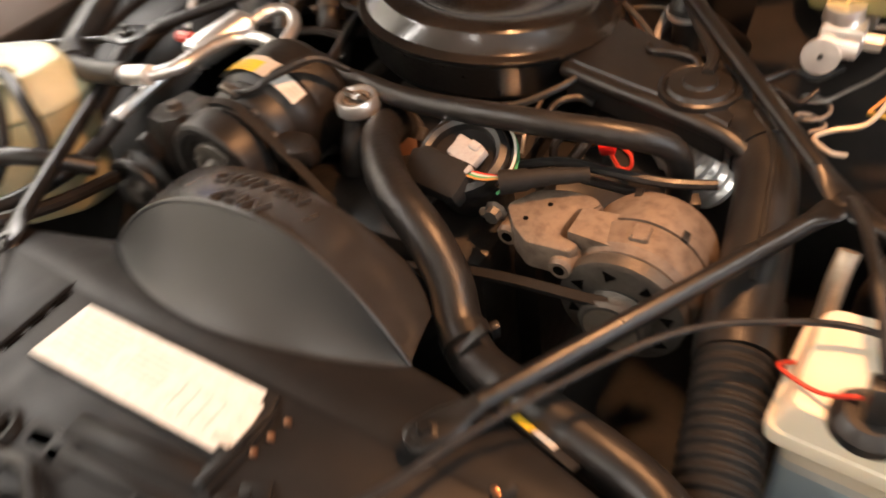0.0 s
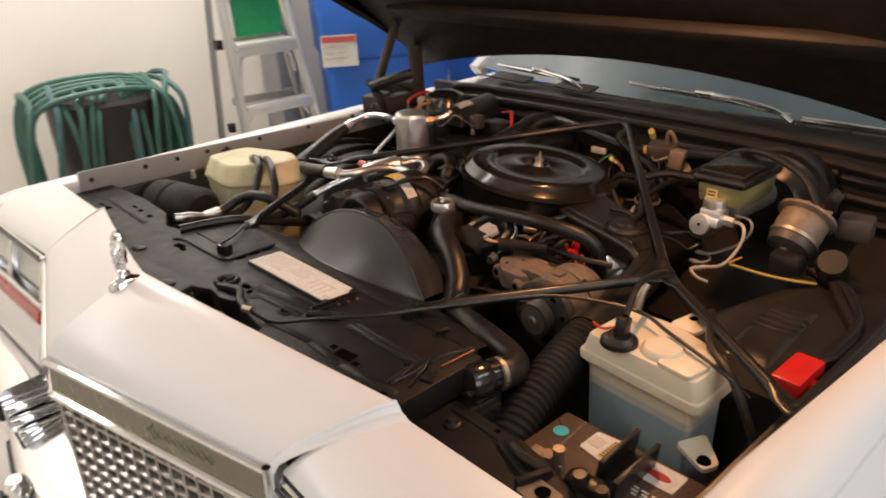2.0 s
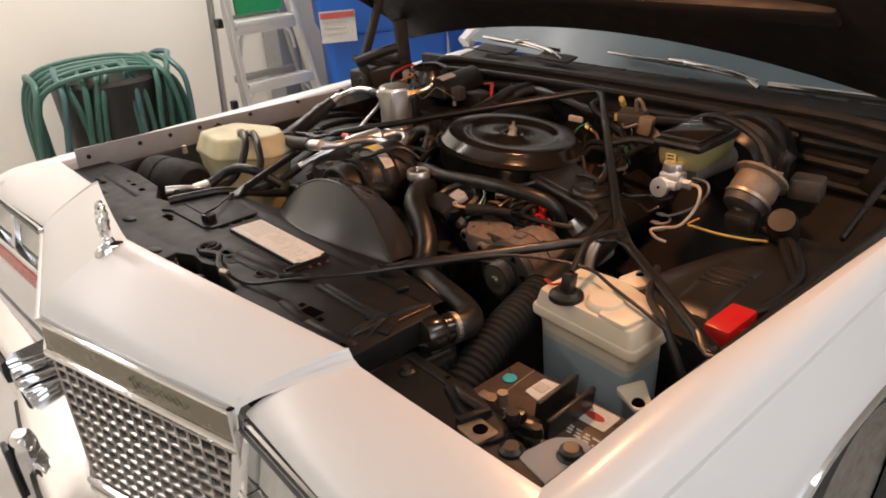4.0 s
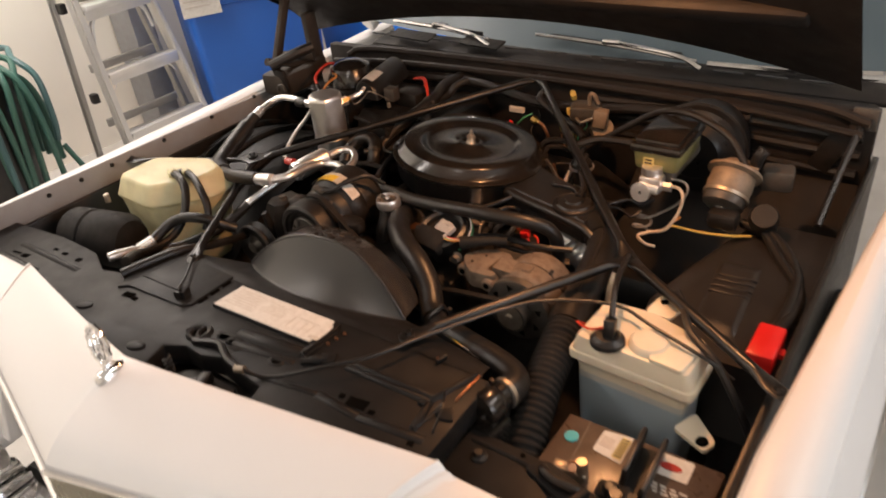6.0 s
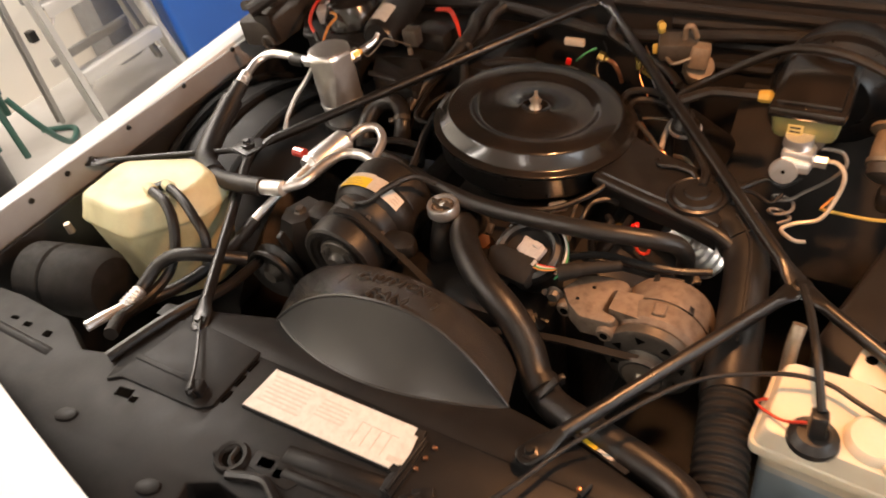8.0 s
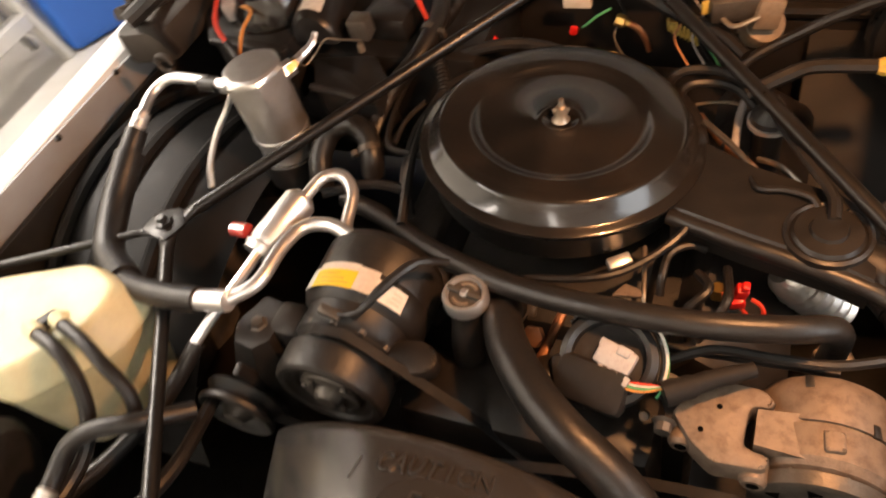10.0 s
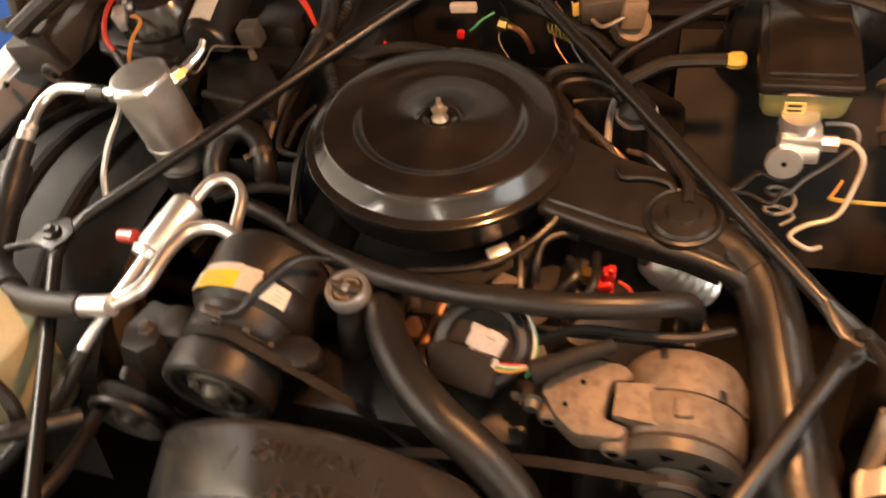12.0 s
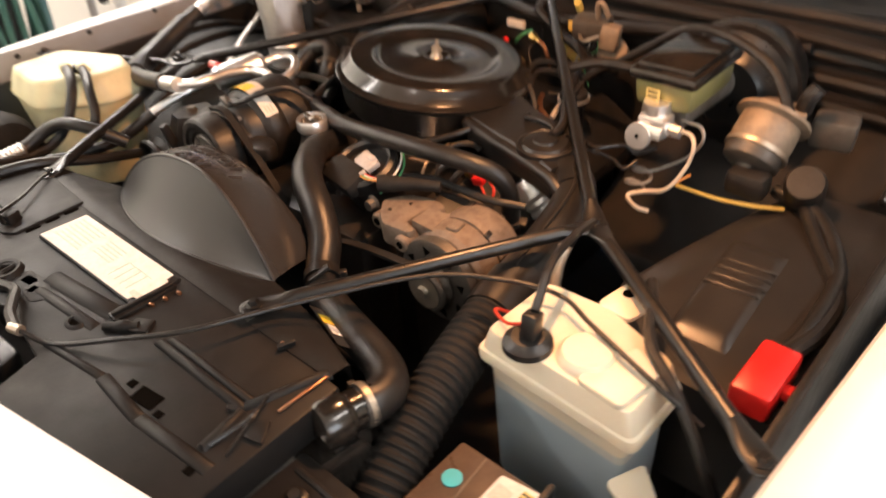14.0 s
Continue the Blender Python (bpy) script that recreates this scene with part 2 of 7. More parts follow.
def lathe(profile, n=32, m=None):
    """Turns a profile of (radius, height) round z; m places it."""
    vs, fs, rings = [], [], []
    for r, z in profile:
        if r < 1e-6:
            rings.append([len(vs)])
            vs.append((0, 0, z))
        else:
            rings.append(list(range(len(vs), len(vs) + n)))
            vs += [(r * math.cos(2 * math.pi * k / n), r * math.sin(2 * math.pi * k / n), z) for k in range(n)]
    for a, b in zip(rings, rings[1:]):
        for k in range(n):
            q = [a[k % len(a)], a[(k + 1) % len(a)], b[(k + 1) % len(b)], b[k % len(b)]]
            q = list(dict.fromkeys(q))
            if len(q) > 2:
                fs.append(tuple(q))
    geo = (vs, fs)
    return moved(geo, m) if m else geo


def from_bm(bm):
    bm.verts.index_update()
    geo = [tuple(v.co) for v in bm.verts], [tuple(v.index for v in f.verts) for f in bm.faces]
    bm.free()
    return geo


def box(c, size, bevel=0.003, rot=(0, 0, 0), taper=1.0, segments=2):
    """A box with rounded edges; taper narrows its foot."""
    bm = bmesh.new()
    bmesh.ops.create_cube(bm, size=1)
    for v in bm.verts:
        k = taper if v.co.z < 0 else 1.0
        v.co = Vector((v.co.x * size[0] * k, v.co.y * size[1] * k, v.co.z * size[2]))
    if bevel:
        bmesh.ops.bevel(bm, geom=bm.edges[:], offset=min(bevel, min(size) * 0.45), segments=segments, profile=0.5, affect="EDGES")
    bm.transform(pose(*c, *rot))
    return from_bm(bm)


def prism(poly, z0, z1, bevel=0.002):
    """An upright prism over a plan outline."""
    bm = bmesh.new()
    f = bm.faces.new([bm.verts.new((x, y, z0)) for x, y in poly])
    up = bmesh.ops.extrude_face_region(bm, geom=[f])
    for v in up["geom"]:
        if isinstance(v, bmesh.types.BMVert):
            v.co.z = z1
    bmesh.ops.recalc_face_normals(bm, faces=bm.faces[:])
    if bevel:
        bmesh.ops.bevel(bm, geom=bm.edges[:], offset=bevel, segments=2, profile=0.5, affect="EDGES")
    return from_bm(bm)


def grid(rows, thick=0.0):
    """A sheet through rows of points, thickened downwards along z when asked."""
    h, w = len(rows), len(rows[0])
    vs = [tuple(p) for r in rows for p in r]
    fs = [(i * w + j, i * w + j + 1, (i + 1) * w + j + 1, (i + 1) * w + j) for i in range(h - 1) for j in range(w - 1)]
    return vs, fs




def along_y(x, y, z):
    """Places a turned part with its height axis pointing forwards (to -y)."""
    return pose(x, y, z, 90, 0, 0)


def mesh_of(name, geo, mat, sharp=35):
    me = bpy.data.meshes.new(name)
    lo = [min(v[i] for v in geo[0]) for i in range(3)]
    hi = [max(v[i] for v in geo[0]) for i in range(3)]
    c = Vector([(a + b) / 2 for a, b in zip(lo, hi)])
    me.from_pydata([Vector(v) - c for v in geo[0]], [], geo[1])
    bm = bmesh.new()
    bm.from_mesh(me)
    bmesh.ops.recalc_face_normals(bm, faces=bm.faces[:])
    bm.to_mesh(me)
    bm.free()
    me.polygons.foreach_set("use_smooth", [True] * len(me.polygons))
    me.set_sharp_from_angle(angle=radians(sharp))
    me.materials.append(M[mat] if isinstance(mat, str) else mat)
    return me, c


PLACE = {}


def thing(name, at, label, category, group="", kind=""):
    ob = new(name)
    ob.empty_display_size = 0.05
    ob.location = at
    PLACE[ob] = Vector(at)
    return tagged(ob, label, category, group, kind)


def part(name, geo, mat, parent, label="", sharp=35):
    me, c = mesh_of(name, geo, mat, sharp)
    ob = new(name, me)
    ob.parent = parent
    ob.location = c - PLACE[parent]
    PLACE[ob] = c
    if label:
        tagged(ob, label)
    return ob


def single(name, geo, mat, label, category, group="", kind="", sharp=35):
    me, c = mesh_of(name, geo, mat, sharp)
    ob = new(name, me)
    ob.location = c
    PLACE[ob] = c
    return tagged(ob, label, category, group, kind)


def rounded(poly, r, steps=3):
    """Rounds the corners of a plan outline."""
    out = []
    n = len(poly)
    for i in range(n):
        p, a, b = Vector(poly[i]), Vector(poly[i - 1]), Vector(poly[(i + 1) % n])
        ra = min(r, (a - p).length * 0.45, (b - p).length * 0.45)
        s, e = p + (a - p).normalized() * ra, p + (b - p).normalized() * ra
        for k in range(steps + 1):
            t = k / steps
            out.append(tuple((1 - t) ** 2 * s + 2 * t * (1 - t) * p + t * t * e))
    return out


def loft(sections, close_top=True, close_bottom=True):
    """Joins closed outlines of equal count, given from foot to top."""
    n = len(sections[0])
    vs = [tuple(p) for s in sections for p in s]
    fs = []
    for i in range(len(sections) - 1):
        for k in range(n):
            fs.append((i * n + k, i * n + (k + 1) % n, (i + 1) * n + (k + 1) % n, (i + 1) * n + k))
    if close_bottom:
        fs.append(tuple(range(n))[::-1])
    if close_top:
        fs.append(tuple(range((len(sections) - 1) * n, len(sections) * n)))
    return vs, fs


def clamp(c, d, r, w=0.010):
    """A band clamp round a hose at c, facing d."""
    q = Vector(d).to_track_quat("Z", "Y").to_matrix().to_4x4()
    m = Matrix.Translation(c) @ q
    ring = lathe([(r, -w / 2), (r + 0.002, -w / 2), (r + 0.002, w / 2), (r, w / 2)], 20, m)
    screw = moved(box((r + 0.005, 0, 0), (0.010, 0.018, 0.009), 0.002), m)
    return join(ring, screw)


# ---- the room ----
def slab(name, c, size, mat, label, category):
    return single(name, box(c, size, 0.0), mat, label, category, kind="structure")


slab("floor", (0.5, 1.0, -0.05), (9.4, 9.0, 0.1), "floor", "smooth sealed grey concrete workshop floor", "floor")
slab("wall_west", (-3.2, 1.0, 1.55), (0.2, 9.0, 3.1), "wall", "plain cream painted workshop wall behind the ladder", "wall")
slab("wall_north", (0.5, 5.4, 1.55), (9.4, 0.2, 3.1), "wall", "plain cream painted workshop end wall", "wall")
slab("wall_south", (0.5, -3.4, 1.55), (9.4, 0.2, 3.1), "wall", "plain cream painted workshop wall", "wall")
slab("wall_east", (5.1, 1.0, 1.55), (0.2, 9.0, 3.1), "wall", "plain cream painted workshop wall", "wall")
slab("ceiling", (0.5, 1.0, 3.2), (9.4, 9.0, 0.1), "ceiling", "white board ceiling of the workshop", "ceiling")

# ---- the car body ----
car = thing("car", (0, 0.6, 0), "white sedan with its hood raised over a black engine bay", "car")


def arch_height(y):
    """The height of the flat-topped wheel opening at y."""
    d = abs(y - 0.97) / 0.49
    return 0.36 + 0.335 * (1 - d ** 5) ** 0.2 if d < 1 else 0.24


def fender(side):
    """A front fender: inner edge, crowned top, seam groove and a side with a flat-topped wheel opening."""
    edge = 0.822 if side > 0 else -0.785
    outer = edge + side * 0.086
    rows = []
    for y in [-0.02 + 1.70 * k / 60 for k in range(61)]:
        inner = edge + (0.062 * max(0.0, y - 0.35) if side > 0 else 0.0)
        rise = 0.862 + 0.022 * max(0, y - 0.2)
        front = max(0.0, 0.15 - y) * 0.08
        sec = [(inner, rise - 0.060), (inner, rise - 0.007)]
        sec += [(inner + (outer - inner) * k, rise + dz) for k, dz in ((0.07, 0.002), (0.2, 0.008), (0.4, 0.011), (0.6, 0.008), (0.78, 0.001), (0.92, -0.011), (1.0, -0.023))]
        sec += [(outer - side * 0.004, rise - 0.0245), (outer - side * 0.004, rise - 0.0285), (outer + side * 0.002, rise - 0.030), (outer + side * 0.016, rise - 0.080), (outer + side * 0.030, rise - 0.140)]
        foot = arch_height(y)
        sec += [(outer + side * 0.036, max(foot, rise - 0.165)), (outer + side * 0.034, max(foot - 0.002, 0.242))]
        rows.append([(x, y, z - front) for x, z in sec])
    return grid(rows)


for side in (1, -1):
    part("fender", fender(side), "paint", car, "", 24)
    sx = (0.822 if side > 0 else -0.785) + side * 0.122
    arch = [(sx, 0.97 + 0.489 * math.sin(a), 0.001 + arch_height(0.97 + 0.489 * math.sin(a))) for a in [radians(-90 + 5 * k) for k in range(37)]]
    part("arch_moulding", tube(arch, 0.008, 8, 1), "chrome", car, "bright chrome wheel arch moulding")
    wheel = part("wheel", lathe([(0.10, -0.10), (0.15, -0.11), (0.19, -0.10), (0.20, 0.09), (0.16, 0.07), (0.06, 0.06), (0, 0.06)], 32,
                                pose(side * 0.80, 0.95, 0.335, 0, side * 90, 0)), "grey_cast", car)
    part("tyre", lathe([(0.195, -0.10), (0.30, -0.105), (0.33, -0.08), (0.335, 0.0), (0.33, 0.08), (0.30, 0.105), (0.195, 0.095)], 40,
                       pose(side * 0.80, 0.95, 0.335, 0, side * 90, 0)), "tyre", wheel)
# inner flange of the passenger fender with its bolts
flange = part("flange", box((-0.778, 0.80, 0.850), (0.006, 1.26, 0.062), 0.002, (-0.9, 0, 0)), "flange", car, "grey inner fender flange with a row of bolts")
for y in (0.20, 0.335, 0.42, 0.506, 0.666, 0.829, 0.99, 1.15, 1.30):
    part("bolt", lathe([(0, 0.005), (0.004, 0.005), (0.0058, 0.0025), (0.006, 0)], 10, pose(-0.7745, y, 0.862 + 0.016 * y, 0, 90, 0)), "steel_black", flange)


MID = 0.021


def nose_point(s, u, t):
    """A place on the nose panel: u from the middle to the side, t from its back edge to its front edge."""
    back = Vector((MID + s * 0.481 * u, 0.025 + 0.101 * u ** 1.1, 0.936 - 0.046 * u ** 1.15))
    front = Vector((MID + s * 0.424 * u, -0.127 + 0.116 * u, 0.866 - 0.015 * u))
    p = back.lerp(front, t)
    p.z += (0.013 - 0.006 * u) * (1 - abs(2 * t - 1) ** 4)
    return p


def header_half(s):
    """Half of the V-shaped nose panel in front of the engine bay."""
    rows = []
    for i in range(13):
        u = i / 12
        row = [nose_point(s, u, t) for t in (0.0, 0.04, 0.12, 0.25, 0.4, 0.55, 0.7, 0.82, 0.9, 0.95, 0.98, 1.0)]
        row.insert(0, row[0] + Vector((0, -0.002, -0.03)))
        row += [row[-1] + Vector((0, -0.004, -0.006)), row[-1] + Vector((0, -0.004, -0.016))]
        rows.append([tuple(p) for p in row])
    return grid(rows)


def face_at(s, x, z, out=0.0):
    """A place on the leaning front face beside the grille."""
    return (s * x, -0.012 - 0.05 * (x - 0.46) - 0.24 * (0.83 - z) - out, z)


def plate(s, x0, x1, z0, z1, out, thick=0.02):
    """A slab on the front face, its front standing out from the face."""
    ring = ((x0, z0), (x1, z0), (x1, z1), (x0, z1))
    return loft([[face_at(s, x, z, out - thick) for x, z in ring], [face_at(s, x, z, out - 0.003) for x, z in ring],
                 [face_at(s, x + (0.003 if x == x0 else -0.003), z + (0.003 if z == z0 else -0.003), out) for x, z in ring]])


nose = part("header_panel", join(header_half(1), header_half(-1)), "paint", car, "white V-shaped nose panel", 30)
for s in (1, -1):
    # folded ridge where the nose panel steps down to the cap beside it
    ridge = []
    for t in [k / 10 for k in range(11)]:
        e = nose_point(s, 1.0, t)
        k = 1 - 0.80 * t
        ridge.append([(e.x + s * dx * (1 - 0.6 * t), e.y, e.z + dz * k) for dx, dz in ((-0.001, -0.001), (0.002, 0.003), (0.005, 0.003), (0.007, -0.001), (0.009, -0.002), (0.013, -0.009), (0.017, -0.011), (0.019, -0.010), (0.022, -0.013), (0.030, -0.016))])
    ridge.append([(x, y - 0.007, z - 0.010) for x, y, z in ridge[-1]])
    ridge.append([(x, y - 0.002, z - 0.030) for x, y, z in ridge[-1]])
    part("ridge", grid(ridge), "paint", nose, "", 30)
    cap_rows = []
    for i in range(17):
        u = i / 16
        row = []
        for yy, drop in ((0.136, -0.060), (0.134, -0.016), (0.128, -0.003), (0.112, 0.0), (0.07, 0.0), (0.045, -0.001), (0.03, -0.005), (0.015, -0.013), (0.004, -0.022), (-0.004, -0.031), (-0.007, -0.037)):
            t = min(1.0, max(0.0, (0.126 - yy) / 0.137))
            x0 = abs(nose_point(s, 1.0, t).x + s * 0.024 * (1 - 0.6 * t))
            base = (nose_point(s, 1.0, t).z - 0.0145 * (1 - 0.75 * t)) * (1 - u ** 0.8) + (0.862 + 0.03 * yy) * u ** 0.8
            row.append((s * (x0 + (0.850 - x0) * u), yy + 0.010 * u * (yy > 0.1) - 0.024 * u * min(1.0, max(0.0, (0.06 - yy) / 0.06)), base + drop * (1.0 if yy > 0.1 else 0.4 + 0.6 * u)))
        cap_rows.append(row)
    part("fender_cap", grid(cap_rows), "paint", car, "", 40)
    part("lamp_filler", plate(s, 0.418, 0.456, 0.60, 0.822, -0.004), "paint", car)

# brow, grille and headlamps
for s in (1, -1):
    d = Vector((s * 0.424, 0.116, 0)).normalized()
    turn = math.degrees(math.atan2(d.y, d.x))

    def on_nose(u, out, z):
        """A place u along the nose half, out in front of it, at height z."""
        n = Vector((d.y, -d.x, 0)) * s
        return (MID + s * 0.424 * u + n.x * out, -0.133 + 0.116 * u + n.y * out, z)
    brow = part("brow", join(grid([[on_nose(0, 0.0, 0.854), on_nose(1, 0.0, 0.839)], [on_nose(0, 0.004, 0.797), on_nose(1, 0.004, 0.783)]])), "brow", car, "polished brow strip above the grille")
    part("brow_moulding", tube([on_nose(0, 0.003, 0.850), on_nose(1, 0.003, 0.836)], 0.005, 8, smooth=False), "chrome", brow)
    part("brow_moulding", tube([on_nose(0, 0.005, 0.793), on_nose(1, 0.005, 0.779)], 0.006, 8, smooth=False), "chrome", brow)
    part("side_moulding", tube([on_nose(1.0, 0.004, 0.845), on_nose(1.0, 0.006, 0.525)], 0.0058, 8, smooth=False), "chrome", car)
    grille = part("grille", grid([[on_nose(0.0, -0.045, 0.775), on_nose(0.98, -0.045, 0.770)], [on_nose(0.0, -0.045, 0.52), on_nose(0.98, -0.045, 0.52)]]),
                  "grille_dark", car, "chrome egg-crate grille on a dark backing")
    for k in range(17):
        u = 0.01 + 0.97 * k / 16
        part("grille_bar", box(on_nose(u, -0.014, 0.652), (0.005, 0.032, 0.247), 0.001, (0, 0, turn if s > 0 else turn + 180), segments=1), "grille_chrome", grille)
    part("sill_moulding", tube([on_nose(0.0, 0.006, 0.526), on_nose(1.0, 0.006, 0.526)], 0.007, 8, smooth=False), "chrome", grille)
    for k in range(11):
        z = 0.765 - 0.0225 * k
        p, q = Vector(on_nose(0.0, -0.012, z)), Vector(on_nose(0.98, -0.012, z))
        part("grille_bar", box((p + q) / 2, ((q - p).length, 0.028, 0.009), 0.002, (24, 0, turn if s > 0 else turn + 180), segments=1), "grille_chrome", grille)
    lamp = part("headlamp_bezel", join(plate(s, 0.456, 0.875, 0.806, 0.828, 0.0, 0.03), plate(s, 0.456, 0.875, 0.714, 0.727, 0.004, 0.03), plate(s, 0.456, 0.472, 0.728, 0.805, 0.0, 0.03),
                                       plate(s, 0.660, 0.676, 0.728, 0.805, -0.002, 0.03), plate(s, 0.860, 0.875, 0.728, 0.805, 0.0, 0.03)), "chrome", car, "chrome bezel round a pair of rectangular headlamps")
    part("lamp_trim", tube([face_at(s, x, 0.818, 0.004) for x in (0.458, 0.874)], 0.003, 6, smooth=False), "grille_dark", lamp)
    for x in (0.566, 0.768):
        part("headlamp", plate(s, x - 0.092, x + 0.092, 0.732, 0.803, -0.018, 0.02), "lens", lamp)
    part("lamp_housing", plate(s, 0.47, 0.865, 0.722, 0.812, -0.030, 0.03), "grille_dark", lamp)
    part("marker_lamp", plate(s, 0.458, 0.862, 0.684, 0.711, 0.006), "red_lens", car, "red strip below the headlamps")
    valance = loft([[face_at(s, x, z, o) for z, o in ((0.680, -0.02), (0.680, 0.0), (0.672, 0.006), (0.625, 0.010), (0.600, 0.006), (0.594, -0.02))] for x in (0.440, 0.60, 0.80, 0.855, 0.872, 0.880)])
    part("valance", valance, "paint", car)
    # raised bumper end with its dark strip and the stepped block towards the grille
    ends = []
    for x, back in ((0.430, 0.0), (0.46, 0.0), (0.70, -0.004), (0.80, -0.002), (0.90, 0.03), (0.96, 0.08)):
        yb, yf = -0.070 + back, -0.160 + back
        ends.append([(s * x, yb, 0.560), (s * x, yb, 0.588), (s * x, yb - 0.01, 0.592), (s * x, yf + 0.012, 0.586), (s * x, yf + 0.003, 0.580), (s * x, yf, 0.572), (s * x, yf, 0.45), (s * x, yf + 0.006, 0.40), (s * x, yf + 0.06, 0.385)])
    wing = part("bumper_end", loft(ends), "chrome", car, "raised chrome bumper end beside the grille", 50)
    part("rub_strip", loft([[(s * x, y, 0.572), (s * x, y - 0.010, 0.568), (s * x, y - 0.012, 0.545), (s * x, y - 0.010, 0.520), (s * x, y, 0.516)] for x, y in ((0.434, -0.1605), (0.70, -0.1645), (0.80, -0.1625), (0.90, -0.1305), (0.95, -0.089))]), "rubber", wing, "dark rubber strip along the bumper")
    for k in range(3):
        part("step", box((s * (0.418 - 0.016 * k), -0.112 + 0.004 * k, 0.550 - 0.022 * k), (0.030, 0.098, 0.020), 0.005), "chrome", wing)
    guard = part("bumper_guard", loft([[(s * (0.175 + 0.034 * k * math.cos(a)), -0.202 + 0.026 * k * math.sin(a), z) for a in [i * math.pi / 6 for i in range(12)]] for z, k in ((0.40, 1.0), (0.50, 1.05), (0.528, 1.0), (0.545, 0.8), (0.552, 0.5))]), "chrome", car, "chrome bumper guard")
    part("guard_pad", box((s * 0.175, -0.231, 0.48), (0.040, 0.012, 0.12), 0.006), "plastic", guard)


def bumper_rows():
    """The bumper's middle, set low under the grille."""
    rows = []
    for k in range(33):
        x = -0.432 + 0.864 * k / 32
        back = -0.122 + 0.116 * min(abs(x), 0.424) / 0.424
        yf = -0.214 + 0.05 * (abs(x) / 0.43) ** 1.5
        rows.append([(x, back + 0.03, 0.50), (x, back, 0.518), (x, back - 0.01, 0.520), (x, yf + 0.020, 0.506), (x, yf + 0.008, 0.503), (x, yf + 0.002, 0.497), (x, yf, 0.488), (x, yf, 0.43), (x, yf + 0.004, 0.40), (x, yf + 0.03, 0.385), (x, yf + 0.07, 0.38)])
    return grid(rows)


bumper = part("bumper", bumper_rows(), "chrome", car, "heavy chrome bumper under the grille", 60)
part("rub_strip", loft([[(x, y, 0.482), (x, y - 0.008, 0.478), (x, y - 0.010, 0.455), (x, y - 0.008, 0.432), (x, y, 0.428)] for x, y in [(-0.42 + 0.84 * k / 12, -0.2145 + 0.05 * (abs(-0.42 + 0.84 * k / 12) / 0.43) ** 1.5) for k in range(13)]]), "rubber", bumper, "dark rubber strip along the bumper")
# script emblem on the brow, as a plain wavy bar
script = [(0.235 + 0.12 * k / 40, -0.133 + 0.116 * (0.214 + 0.12 * k / 40) / 0.424 - 0.005, 0.812 + (0.009 if k < 5 else 0.0015 + 0.003 * abs(math.sin(k * 0.77))) * math.sin(k * 1.25)) for k in range(41)]
part("script_emblem", tube(script, 0.0005, 5, 2), "steel_black", car, "thin dark flowing emblem on the brow")

# hood ornament
orn = thing("hood_ornament", (0.024, -0.004, 0.930), "chrome wreath hood ornament standing on the nose panel", "ornament")
part("base", lathe([(0, 0.020), (0.006, 0.018), (0.008, 0.010), (0.016, 0.006), (0.020, 0.0), (0.020, -0.010)], 16, Matrix.Translation((0.026, -0.004, 0.932)) @ Matrix.Diagonal((0.6, 1.3, 1, 1))), "chrome", orn)
ring = [(0.022 + 0.023 * math.cos(a * math.pi / 14), -0.004 + 0.004 * math.sin(a * math.pi / 14), 0.978 + 0.030 * math.sin(a * math.pi / 14)) for a in range(28)]
part("wreath", tube(ring, [0.0030, 0.0050] * 14, 8, 1, smooth=False, closed=True), "chrome", orn)
part("shield", join(box((0.022, -0.004, 0.980), (0.022, 0.006, 0.034), 0.003), box((0.022, -0.007, 0.986), (0.024, 0.006, 0.004), 0.001), box((0.022, -0.007, 0.974), (0.004, 0.006, 0.020), 0.001),
                    tube([(0.023, -0.004, 0.962), (0.025, -0.004, 0.938)], 0.005, 8, smooth=False)), "chrome", orn)


# radiator support and inner panels
support = part("radiator_support", prism([(-0.775, 0.120), (-0.49, 0.090), (-0.10, 0.020), (-0.066, 0.026), (-0.064, 0.090), (-0.074, 0.130), (-0.036, 0.148), (0.004, 0.144), (0.040, 0.157), (0.098, 0.146), (0.150, 0.140),
                                          (0.165, 0.090), (0.170, 0.030), (0.46, 0.098), (0.455, 0.322), (0.30, 0.330),
                                          (-0.14, 0.330), (-0.32, 0.328), (-0.345, 0.235), (-0.395, 0.222), (-0.47, 0.255), (-0.60, 0.26), (-0.775, 0.245)], 0.80, 0.842, 0.003), "panel", car,
               "satin black radiator support panel with ribs and slots")
part("raised_plate", prism(rounded([(-0.306, 0.196), (-0.286, 0.210), (-0.140, 0.216), (-0.122, 0.228), (-0.121, 0.328), (-0.262, 0.336), (-0.330, 0.300)], 0.004), 0.840, 0.8462, 0.002), "panel", support)
part("crease", prism([(-0.292, 0.243), (-0.180, 0.244), (-0.178, 0.252), (-0.292, 0.251)], 0.845, 0.8485, 0.001), "panel", support)
for k in range(3):
    part("slot", box((-0.117, 0.250 + 0.028 * k, 0.842), (0.006, 0.020, 0.004), 0.001, (0, 0, -3)), "void", support)
foot = part("brace_foot", box((-0.158, 0.238, 0.853), (0.024, 0.022, 0.018), 0.004, (0, 0, 20)), "panel", support)
part("pin", tube([(-0.150, 0.226, 0.852), (-0.148, 0.224, 0.868)], 0.003, 8, smooth=False), "steel_black", foot)
part("wire", tube([(-0.152, 0.228, 0.868), (-0.185, 0.268, 0.860), (-0.222, 0.310, 0.857), (-0.245, 0.334, 0.852)], 0.0025, 6), "steel_black", foot)
